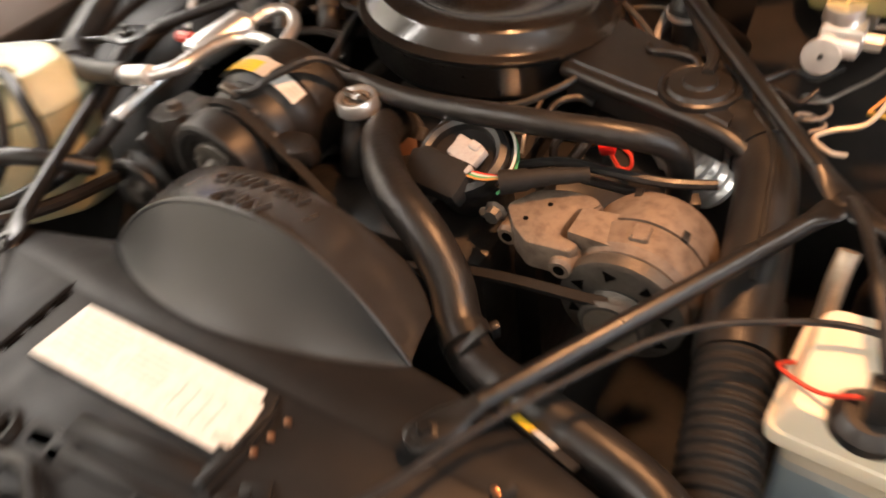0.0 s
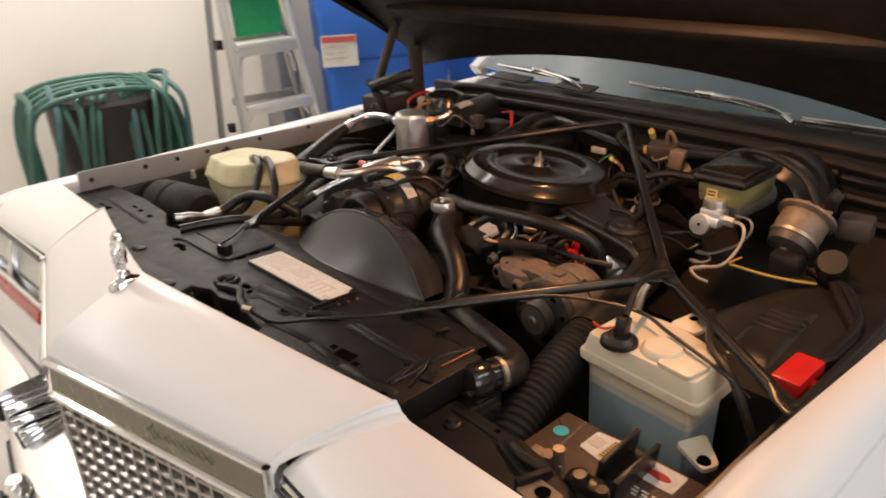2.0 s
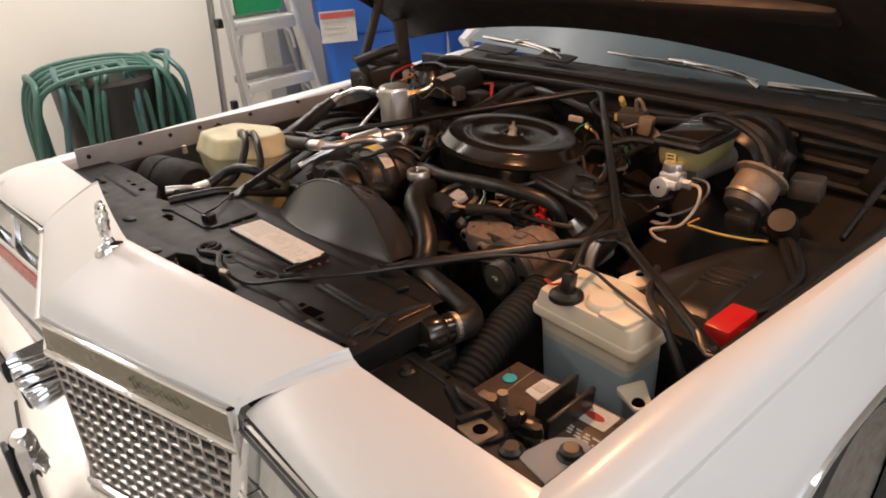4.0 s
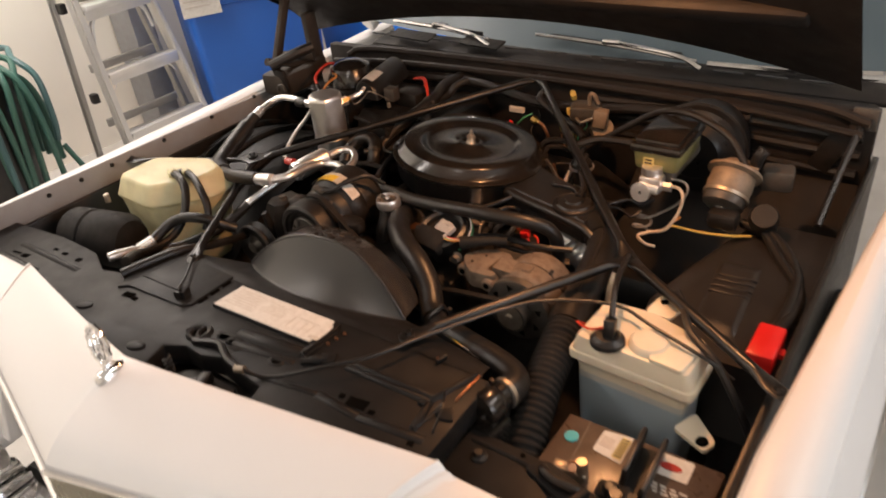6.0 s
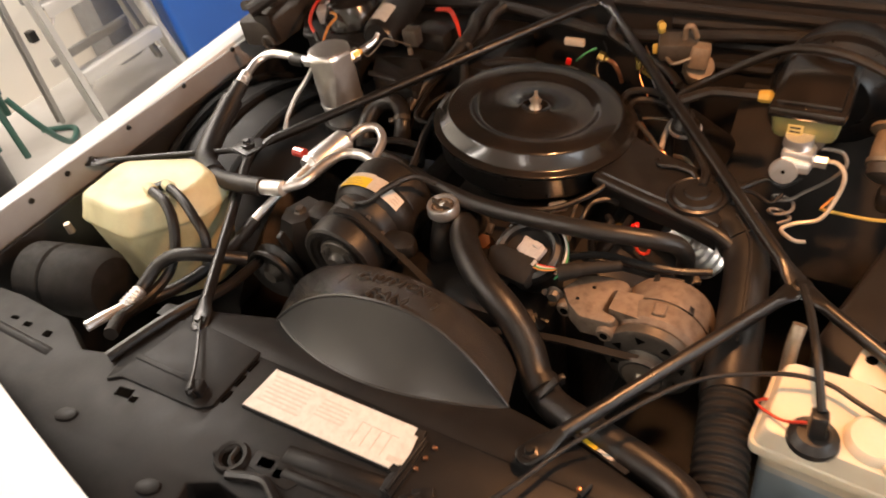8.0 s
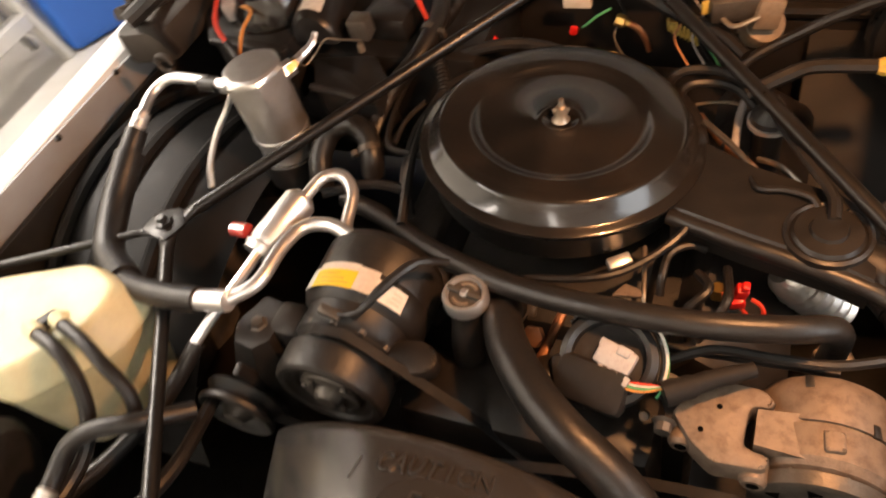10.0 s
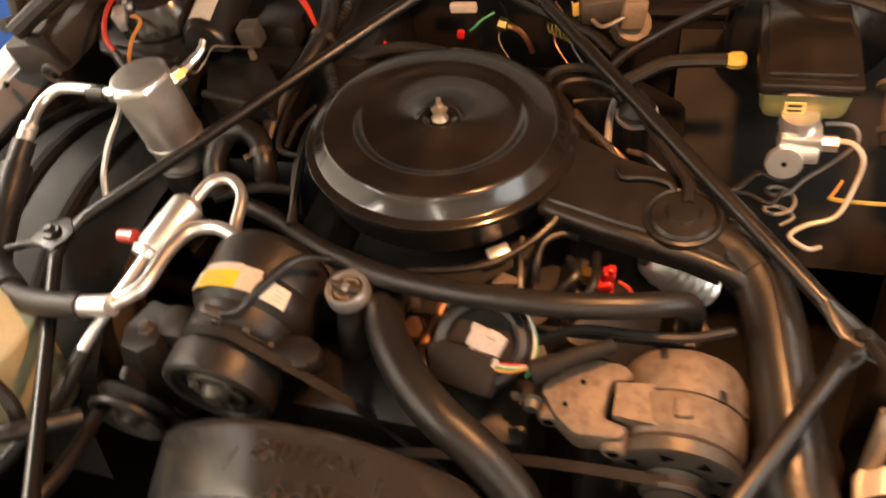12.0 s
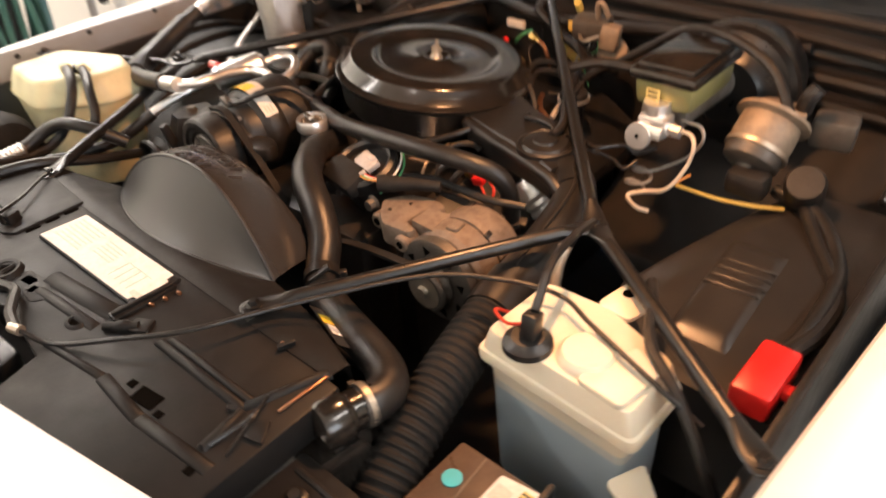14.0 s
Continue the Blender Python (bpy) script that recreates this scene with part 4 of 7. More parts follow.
def hose(name, pts, r, label, mat="rubber", category="hose", n=12, clamps=()):
    """A bent hose as one thing, with band clamps at its given ends."""
    if not clamps:
        return single(name, tube(pts, r, n), mat, label, category)
    t = thing(name, pts[0], label, category)
    part("hose", tube(pts, r, n), mat, t)
    for i in clamps:
        p, q = Vector(pts[i]), Vector(pts[i + 1 if i >= 0 else i - 1])
        part("clamp", clamp(p.lerp(q, 0.35), q - p, r), "dark_cast", t, "dull zinc hose clamp")
    return t


hose("radiator_hose", [(0.006, 0.732, 0.785), (0.006, 0.705, 0.815), (0.030, 0.650, 0.838), (0.075, 0.595, 0.850), (0.122, 0.556, 0.852), (0.168, 0.532, 0.838), (0.206, 0.508, 0.812), (0.232, 0.478, 0.793), (0.266, 0.450, 0.788), (0.320, 0.428, 0.798),
                       (0.395, 0.408, 0.802), (0.440, 0.394, 0.803), (0.466, 0.376, 0.806), (0.474, 0.352, 0.810), (0.468, 0.330, 0.813)], 0.023, "black upper radiator hose with clamps", n=16, clamps=(0, -1))
strap = thing("hose_strap", (0.246, 0.466, 0.79), "black rubber strap round the radiator hose", "strap")
part("band", clamp((0.246, 0.466, 0.7915), (0.034, -0.028, -0.005), 0.0235, 0.016), "rubber", strap)
part("tail", box((0.262, 0.452, 0.816), (0.010, 0.034, 0.006), 0.002, (30, 0, -35)), "rubber", strap)
hose("heater_hose", [(-0.300, 0.870, 0.770), (-0.215, 0.831, 0.790), (-0.115, 0.768, 0.822), (-0.040, 0.730, 0.847), (0.018, 0.711, 0.855), (0.085, 0.697, 0.865), (0.147, 0.688, 0.876), (0.230, 0.685, 0.884), (0.300, 0.698, 0.880), (0.338, 0.716, 0.866), (0.352, 0.728, 0.842), (0.354, 0.734, 0.81), (0.352, 0.738, 0.76)], 0.0138,
     "black heater hose crossing the front of the engine", clamps=(-1,))

filler = thing("oil_filler", (-0.03, 0.67, 0.76), "oil filler tube with a dull metal cap", "filler")
part("tube", tube([(-0.029, 0.689, 0.842), (-0.030, 0.680, 0.815), (-0.030, 0.660, 0.775), (-0.025, 0.655, 0.70)], 0.019, 14), "grime", filler)
cap = part("cap", lathe([(0, 0.8545), (0.020, 0.8545), (0.0215, 0.860), (0.025, 0.860), (0.027, 0.856), (0.027, 0.842), (0.024, 0.838)], 28, Matrix.Translation((-0.029, 0.689, 0))), "alu", filler, "round metal oil cap with a raised grip")
part("inset", lathe([(0, 0.8549), (0.0195, 0.8549), (0.0195, 0.854)], 28, Matrix.Translation((-0.029, 0.689, 0))), "dark_cast", cap)
part("grip", box((-0.029, 0.689, 0.858), (0.046, 0.007, 0.006), 0.002, (0, 0, -12)), "dark_cast", cap)
part("rivet", lathe([(0, 0.8625), (0.004, 0.862), (0.006, 0.858)], 12, Matrix.Translation((-0.029, 0.689, 0))), "alu", cap)
for k in range(2):
    a = radians(78 + 180 * k)
    part("stamped_bar", tube([(-0.029 + 0.014 * math.cos(a + b), 0.689 + 0.014 * math.sin(a + b), 0.8555) for b in (-0.8, -0.4, 0, 0.4, 0.8)], 0.0022, 6), "beige", cap)

comp = thing("compressor", (-0.155, 0.66, 0.70), "black air conditioning compressor with yellow and white labels", "compressor")
KX, KZ = -0.155, 0.818
part("body", lathe([(0, 0.046), (0.052, 0.046), (0.066, 0.043), (0.074, 0.034), (0.0775, 0.026), (0.0780, 0.008), (0.0765, 0.004), (0.0780, 0.000), (0.0780, -0.042), (0.072, -0.054), (0, -0.058)], 48, along_y(KX, 0.680, KZ)), "grime", comp, "", 25)
clutch = part("clutch", lathe([(0, 0.020), (0.040, 0.019), (0.044, 0.023), (0.0500, 0.025), (0.0530, 0.029), (0.060, 0.030), (0.0640, 0.027), (0.0655, 0.021), (0.0655, -0.006), (0.061, -0.010), (0.058, -0.014), (0.061, -0.018), (0.0655, -0.022), (0.0655, -0.040), (0.060, -0.044), (0, -0.044)], 52, along_y(KX - 0.005, 0.582, 0.806) @ Matrix.Diagonal((1.05, 1.05, 1.1, 1))), "grime", comp, "deep dull pulley drum with a recessed clutch plate", 25)
part("plate", lathe([(0, 0.004), (0.036, 0.004), (0.038, 0.002), (0.038, -0.004), (0, -0.004)], 36, along_y(KX - 0.005, 0.558, 0.806)), "dark_cast", clutch)
part("hub", lathe([(0, 0.014), (0.012, 0.014), (0.016, 0.010), (0.019, 0)], 20, along_y(KX - 0.005, 0.556, 0.806)), "dark_cast", clutch)
for k in range(3):
    a = 2.1 * k + 0.4
    part("leaf_spring", box((KX - 0.003 + 0.026 * math.cos(a), 0.5525, 0.806 + 0.026 * math.sin(a)), (0.030, 0.002, 0.009), 0.001, (0, -math.degrees(a) + 70, 0)), "dark_cast", clutch)
    part("rivet", lathe([(0, 0.004), (0.004, 0.004), (0.005, 0)], 8, along_y(KX - 0.003 + 0.032 * math.cos(a + 0.3), 0.554, 0.806 + 0.032 * math.sin(a + 0.3))), "dark_cast", clutch)


def wrap(cx, cz, r, a0, a1, y0, y1, n=10):
    """A label wrapped round a lying cylinder, from angle a0 to a1, counted from the top."""
    rows = []
    for k in range(n + 1):
        a = radians(a0 + (a1 - a0) * k / n)
        rows.append([(cx + r * math.sin(a), y, cz + r * math.cos(a)) for y in (y0, y1)])
    return grid(rows)


lab = part("label", wrap(KX, KZ, 0.0790, -34, 9, 0.644, 0.668), "yellow", comp, "yellow warning label")
part("label_end", wrap(KX, KZ, 0.0790, -46, -34, 0.644, 0.672), "paper", comp)
part("label_band", wrap(KX, KZ, 0.0790, -34, 9, 0.668, 0.678), "ink", comp)
part("label_band", wrap(KX, KZ, 0.0790, 9, 27, 0.644, 0.676), "ink", comp)
label_end = part("label_end", wrap(KX, KZ, 0.0790, 27, 56, 0.642, 0.668), "paper", comp, "white label with plain bars")
for k in range(3):
    part("text_bar", wrap(KX, KZ, 0.0794, -30, 4 - 5 * k, 0.649 + 0.006 * k, 0.650 + 0.006 * k), "olive", lab)
    part("text_bar", wrap(KX, KZ, 0.0794, 43, 52, 0.647 + 0.006 * k, 0.650 + 0.006 * k), "ink", label_end)
part("mount", prism(rounded([(-0.098, 0.590), (-0.056, 0.586), (-0.036, 0.600), (-0.040, 0.620), (-0.062, 0.632), (-0.100, 0.624)], 0.012), 0.812, 0.838, 0.006), "grime", comp)
part("mount", box((-0.235, 0.62, 0.80), (0.05, 0.05, 0.09), 0.012), "grime", comp)
part("front_head", lathe([(0, 0.02), (0.046, 0.02), (0.058, 0.014), (0.064, 0.004), (0.066, -0.03)], 40, along_y(KX, 0.622, KZ)), "grime", comp)
for k in range(5):
    a = radians(-70 + 35 * k)
    part("head_bolt", lathe([(0, 0.006), (0.005, 0.006), (0.006, 0)], 8, along_y(KX + 0.056 * math.sin(a), 0.612, KZ + 0.056 * math.cos(a))), "dark_cast", comp)
part("plug", box((-0.160, 0.616, 0.884), (0.030, 0.014, 0.010), 0.004, (0, 10, -8)), "dark_cast", comp)
part("lead", tube([(-0.148, 0.614, 0.886), (-0.124, 0.620, 0.890), (-0.104, 0.650, 0.900), (-0.078, 0.688, 0.902), (-0.055, 0.715, 0.875)], [0.003, 0.004, 0.005, 0.006, 0.006, 0.005, 0.004], 8), "rubber", comp)
idler = thing("idler_pulley", (-0.27, 0.53, 0.72), "dark idler pulley on a cast bracket", "pulley")
idle_wheel = part("wheel", lathe([(0, 0.008), (0.034, 0.008), (0.040, 0.012), (0.049, 0.016), (0.052, 0.013), (0.052, 0.008), (0.043, 0.0), (0.052, -0.010), (0.050, -0.014), (0, -0.014)], 40, along_y(-0.296, 0.530, 0.757)), "grime", idler)
part("hub", lathe([(0, 0.020), (0.013, 0.020), (0.016, 0.016), (0.020, 0.010), (0.024, 0.006)], 24, along_y(-0.296, 0.530, 0.757)), "dark_cast", idle_wheel)
part("bracket", loft([[(-0.318, 0.600, z0), (-0.300, 0.560, z0), (-0.262, 0.556, z0), (-0.238, 0.575, z0), (-0.232, 0.640, z0), (-0.290, 0.650, z0)] for z0 in (0.70, 0.780, 0.800)] + [[(-0.300, 0.600, 0.842), (-0.290, 0.575, 0.842), (-0.262, 0.570, 0.842), (-0.246, 0.585, 0.842), (-0.244, 0.636, 0.842), (-0.282, 0.642, 0.842)]]), "grime", idler, "dark cast bracket")
part("web", box((-0.268, 0.552, 0.800), (0.010, 0.016, 0.080), 0.003, (12, 0, 0)), "grime", idler)
part("bolt", lathe([(0, 0.008), (0.008, 0.008), (0.009, 0.002), (0.012, 0)], 6, pose(-0.270, 0.604, 0.842)), "dark_cast", idler)


def belt(name, pts, label):
    flat = spline(pts, 5)
    rows = [[p + Vector((0, dy, dz)) for p in flat] for dy, dz in ((-0.006, 0.004), (0.006, 0.004), (0.004, -0.003), (-0.004, -0.003), (-0.006, 0.004))]
    return single(name, grid(rows), "bellows", label, "belt")


belt("drive_belt", [(-0.175, 0.594, 0.876), (-0.145, 0.594, 0.880), (-0.112, 0.592, 0.866), (0.02, 0.575, 0.765), (0.10, 0.56, 0.66), (0.13, 0.56, 0.58)], "black rubber drive belt from the compressor pulley")
belt("drive_belt", [(0.345, 0.555, 0.795), (0.20, 0.556, 0.775), (0.05, 0.558, 0.72), (-0.05, 0.56, 0.66)], "black rubber drive belt from the alternator pulley")
belt("drive_belt", [(-0.30, 0.535, 0.73), (-0.23, 0.535, 0.725), (-0.10, 0.545, 0.66), (0.0, 0.555, 0.58)], "black rubber drive belt from the idler pulley")

alt = thing("alternator", (0.345, 0.635, 0.69), "dusty cast aluminium alternator with a slotted cooling fan", "alternator")
AX, AZ = 0.353, 0.770
part("case", lathe([(0, 0.060), (0.050, 0.060), (0.061, 0.053), (0.0655, 0.045), (0.066, 0.016), (0.0655, 0.0125), (0.0625, 0.012), (0.0625, 0.0095), (0.0655, 0.009), (0.066, 0.006), (0.066, -0.026), (0.064, -0.031), (0.060, -0.040), (0.048, -0.048), (0, -0.050)], 48, along_y(AX, 0.645, AZ)), "cast", alt, "", 25)
fan = part("fan", lathe([(0.016, 0.004), (0.058, 0.004), (0.063, 0.001), (0.064, -0.012), (0.060, -0.003), (0.016, -0.002)], 48, along_y(AX, 0.574, AZ)), "dark_cast", alt)
for k in range(8):
    a = 2 * math.pi * (k + 0.3) / 8
    part("fan_slot", lathe([(0, 0.0012), (0.008, 0.0012), (0.008, 0)], 3, along_y(AX + 0.048 * math.cos(a), 0.5700, AZ + 0.048 * math.sin(a)) @ pose(0, 0, 0, 0, 0, 30 + math.degrees(a))), "void", fan)
    b = a + math.pi / 8
    part("fan_fin", box((AX + 0.050 * math.cos(b), 0.582, AZ + 0.050 * math.sin(b)), (0.026, 0.014, 0.003), 0.001, (0, 25 - math.degrees(b), 0)), "dark_cast", fan)
pulley = part("pulley", lathe([(0, 0.022), (0.030, 0.022), (0.034, 0.018), (0.026, 0.012), (0.034, 0.004), (0.032, 0.0), (0, 0.0)], 36, along_y(AX, 0.570, AZ)), "dark_cast", alt)
part("pulley_face", lathe([(0, 0.029), (0.007, 0.029), (0.009, 0.024), (0.013, 0.0235), (0.016, 0.0225), (0.027, 0.0230)], 32, along_y(AX, 0.570, AZ)), "tin", pulley, "worn brassy pulley face with a nut")
part("bracket", prism(rounded([(0.211, 0.617), (0.231, 0.651), (0.262, 0.662), (0.292, 0.661), (0.304, 0.650), (0.301, 0.641), (0.282, 0.640), (0.279, 0.597), (0.304, 0.592), (0.300, 0.577), (0.254, 0.574), (0.232, 0.590)], 0.006), 0.790, 0.826, 0.004), "cast", alt, "cast mounting bracket with a deep notch")
part("arm", loft([[(0.288, 0.599, z), (0.288, 0.636, z), (0.330, 0.641, z), (0.384, 0.630 - 0.004, z - 0.010), (0.386, 0.604, z - 0.012), (0.335, 0.596, z)] for z in (0.790, 0.826, 0.830)]), "cast", alt, "cast arm joining the bracket to the case")
part("lug", prism(rounded([(0.346, 0.604), (0.344, 0.626), (0.362, 0.628), (0.364, 0.606)], 0.004), 0.815, 0.840, 0.003), "cast", alt)
for lx, ly, lz in ((0.292, 0.582, 0.806), (0.224, 0.604, 0.806)):
    lug = part("lug", lathe([(0, 0.014), (0.010, 0.014), (0.013, 0.010), (0.013, -0.014), (0, -0.014)], 18, along_y(lx, ly, lz)), "cast", alt)
    part("lug_hole", lathe([(0, 0.0146), (0.006, 0.0146), (0.006, 0.013)], 14, along_y(lx, ly, lz)), "void", lug)
for a, y in ((34, 0.640), (70, 0.642), (-20, 0.676)):
    b = radians(a)
    part("vent", box((AX + 0.0655 * math.sin(b), y, AZ + 0.0655 * math.cos(b)), (0.008, 0.013, 0.004), 0.001, (0, a, 8)), "grime", alt)
for x, y in ((0.254, 0.632), (0.240, 0.604)):
    part("bracket_hole", lathe([(0, 0.0268), (0.0028, 0.0268), (0.003, 0.025)], 10, Matrix.Translation((x, y, 0.80))), "void", alt)

cap2 = thing("ignition_module", (0.142, 0.660, 0.74), "black round ignition unit with a pale grey connector", "ignition unit")
TILT_IG = pose(0.142, 0.652, 0.838, 20, 0, 6) @ Matrix.Diagonal((0.83, 0.83, 0.9, 1))
part("housing", lathe([(0, 0.004), (0.050, 0.004), (0.056, -0.004), (0.056, -0.03), (0.048, -0.06), (0.044, -0.12), (0, -0.12)], 36, TILT_IG), "rubber", cap2)
part("ring", lathe([(0.044, 0.004), (0.046, 0.014), (0.052, 0.018), (0.060, 0.014), (0.062, 0.004), (0.060, -0.010), (0.050, -0.010)], 40, TILT_IG), "plastic", cap2, "thick black rim")
for r, z, a0, a1, w, mt in ((0.066, 0.004, -30, 150, 0.0030, "chrome"), (0.071, -0.003, -34, 70, 0.0018, "green_wire"), (0.070, 0.008, -25, 75, 0.0016, "paper")):
    part("bright_band", tube([tuple(TILT_IG @ Vector((r * math.cos(radians(a)), r * math.sin(radians(a)), z))) for a in range(a0, a1, 9)], w, 7), mt, cap2)
conn = part("connector", box((0.150, 0.648, 0.852), (0.040, 0.026, 0.012), 0.003, (24, 5, -18)), "grey_plug", cap2, "pale grey plastic connector")
for k in range(4):
    part("tooth", box((0.135 + 0.0095 * k, 0.661 - 0.003 * k, 0.857), (0.006, 0.008, 0.008), 0.001, (18, 5, -18)), "grey_plug", conn)
    part("tooth", box((0.136 + 0.0095 * k, 0.634 - 0.003 * k, 0.848), (0.006, 0.010, 0.010), 0.001, (18, 5, -18)), "grey_plug", conn)
part("lock_tab", box((0.158, 0.652, 0.860), (0.014, 0.010, 0.006), 0.002, (24, 5, -18)), "grey_plug", conn)
for k, mt in enumerate(("orange_wire", "green_wire", "paper", "red_wire")):
    part("wire", tube([(0.136 + 0.009 * k, 0.630 - 0.003 * k, 0.848), (0.158 + 0.004 * k, 0.620 + 0.002 * k, 0.848), (0.182, 0.619 + 0.003 * k, 0.847), (0.206, 0.630, 0.848)], 0.0012, 6), mt, conn)
part("terminal_block", box((0.130, 0.622, 0.834), (0.078, 0.048, 0.030), 0.010, (26, 0, -10)), "bellows", cap2)
part("terminal_block", box((0.100, 0.632, 0.828), (0.030, 0.040, 0.036), 0.008, (26, 0, 18)), "bellows", cap2)
part("boot", tube([(0.202, 0.622, 0.846), (0.222, 0.634, 0.847), (0.245, 0.649, 0.847), (0.280, 0.669, 0.845)], [0.013, 0.012, 0.010, 0.009, 0.008], 12), "bellows", cap2)
part("boot_bolt", lathe([(0, 0.012), (0.008, 0.012), (0.009, 0.003), (0.013, 0.0)], 8, along_y(0.206, 0.604, 0.824)), "dark_cast", cap2)
part("vacuum_pot", lathe([(0, 0.02), (0.020, 0.018), (0.026, 0.006), (0.026, -0.008), (0.012, -0.02), (0, -0.02)], 24, pose(0.082, 0.628, 0.812, 60, -30, 0)), "grime", cap2)
for x, y, z in ((0.120, 0.612, 0.806), (0.185, 0.615, 0.806), (0.095, 0.640, 0.838)):
    part("terminal_screw", lathe([(0, 0.006), (0.005, 0.006), (0.006, 0)], 8, pose(x, y, z, 40)), "dark_cast", cap2)
single("copper_fitting", join(tube([(0.073, 0.722, 0.805), (0.065, 0.677, 0.798), (0.056, 0.640, 0.790)], 0.006, 10), lathe([(0, 0.012), (0.013, 0.012), (0.013, -0.006), (0, -0.006)], 6, pose(0.048, 0.682, 0.803, 35))), "copper", "dull copper coolant sender fitting", "fitting")
sticker = thing("hose_sticker", (0.352, 0.418, 0.78), "yellow and white sticker on the shroud", "sticker")
part("backing", grid([[(x, 0.3885 - 0.3 * (x - 0.336), 0.8288), (x, 0.419 - 0.3 * (x - 0.336), 0.795)] for x in (0.315, 0.340, 0.365, 0.395)]), "shroud", sticker)
part("yellow_patch", grid([[(x, 0.3910 - 0.3 * (x - 0.336), 0.8272 + 0.001), (x, 0.412 - 0.3 * (x - 0.336), 0.804 + 0.001)] for x in (0.334, 0.342, 0.352)]), "yellow", sticker)
part("white_patch", grid([[(x, 0.3930 - 0.3 * (x - 0.336), 0.8250 + 0.001), (x, 0.408 - 0.3 * (x - 0.336), 0.808 + 0.001)] for x in (0.354, 0.362, 0.374)]), "paper", sticker)

# ---- radiator shroud and its label ----
shroud = thing("fan_shroud", (0.035, 0.45, 0.70), "black moulded fan shroud with raised warning words", "fan shroud")
RIM_X, LOW_X = 0.07, 0.035


def rim_at(w):
    """The front rim's place for w from -1 at the passenger end to 1 at the driver end."""
    return Vector((RIM_X + w * (0.235 if w < 0 else 0.158), 0.4165 - 0.012 * abs(w) ** 2, 0.817 + 0.113 * (1 - abs(w) ** 2.25)))


def back_at(w):
    return Vector((0.01 + w * (0.22 if w < 0 else 0.185), 0.505, 0.79 + 0.098 * (1 - abs(w) ** 2.2)))


def apron_z(y):
    t = min(1.0, max(0.0, (y - 0.333) / 0.08))
    return 0.8432 - 0.026 * t * t * (3 - 2 * t)


def lip_at(w):
    x = RIM_X + w * (0.235 if w < 0 else 0.158)
    v = (x - LOW_X) / 0.197
    y = 0.346 + 0.058 * min(1.0, abs(v)) ** 2
    return Vector((x, y, apron_z(y)))


WS = [-1 + k / 16 for k in range(33)]
rows = []
for i in range(11):
    t = i / 10
    row = []
    for w in WS:
        a, b = lip_at(w), rim_at(w)
        p = a.lerp(b, t)
        hollow = (b - a).length * math.sin(math.pi * t ** 0.8)
        row.append((p.x, p.y + 0.05 * hollow, p.z - 0.02 * hollow))
    rows.append(row)
part("face", grid(rows), "shroud", shroud, "dished front face", 50)
part("lower_bead", tube([tuple(lip_at(w) + Vector((0, 0.0005, 0.0002))) for w in WS[1:-1]], 0.0020, 8, 1), "shroud", shroud)
part("rim_bead", tube([tuple(rim_at(w) + Vector((0, 0.0006, -0.0006))) for w in WS], 0.0026, 8, 1), "shroud", shroud)
crown = []
for t, lift in ((0.0, 0.0), (0.04, 0.0012), (0.15, 0.002), (0.35, 0.003), (0.6, 0.003), (0.85, 0.0025), (0.95, 0.0015), (1.0, -0.003)):
    crown.append([tuple(rim_at(w).lerp(back_at(w), t) + Vector((0, 0, lift))) for w in WS])
crown.append([(x, y + 0.003, z - 0.012) for x, y, z in crown[-1]])
part("crown", grid(crown), "crown", shroud, "curved top band", 50)
part("skirt", grid([crown[-1], [(x, y + 0.004, 0.45) for x, y, z in crown[-1]]]), "shroud", shroud)
back_edge = ((-0.335, 0.346), (-0.258, 0.366), (-0.198, 0.392), (-0.166, 0.404), (0.229, 0.404), (0.262, 0.400), (0.336, 0.386), (0.438, 0.350))
apron = []
for k in range(97):
    x = -0.335 + 0.773 * k / 96
    if -0.164 < x < 0.228:
        end = lip_at((x - RIM_X) / (0.235 if x < RIM_X else 0.158)).y
    else:
        a, b = [(p, q) for p, q in zip(back_edge, back_edge[1:]) if p[0] <= x + 1e-6 and q[0] >= x - 1e-6][0]
        end = a[1] + (b[1] - a[1]) * (x - a[0]) / (b[0] - a[0])
    row = [(x, 0.322 + (end - 0.322) * j / 10, apron_z(0.322 + (end - 0.322) * j / 10)) for j in range(11)]
    apron.append(row + [(x, end + 0.002, row[-1][2] - 0.004), (x, end + 0.002, row[-1][2] - 0.03)])
part("apron", grid(apron), "panel", shroud, "", 50)


def lettering(text, size, m, mat, parent, name, depth=0.0012):
    cu = bpy.data.curves.new(name, "FONT")
    cu.body, cu.size, cu.extrude, cu.align_x, cu.align_y = text, size, depth, "CENTER", "CENTER"
    cu.resolution_u = 2
    ob = bpy.data.objects.new(name, cu)
    scene.collection.objects.link(ob)
    bpy.context.view_layer.update()
    me = bpy.data.meshes.new_from_object(ob.evaluated_get(bpy.context.evaluated_depsgraph_get()))
    bpy.data.objects.remove(ob)
    geo = [tuple(m @ v.co) for v in me.vertices], [tuple(p.vertices) for p in me.polygons]
    return part(name, geo, mat, parent)


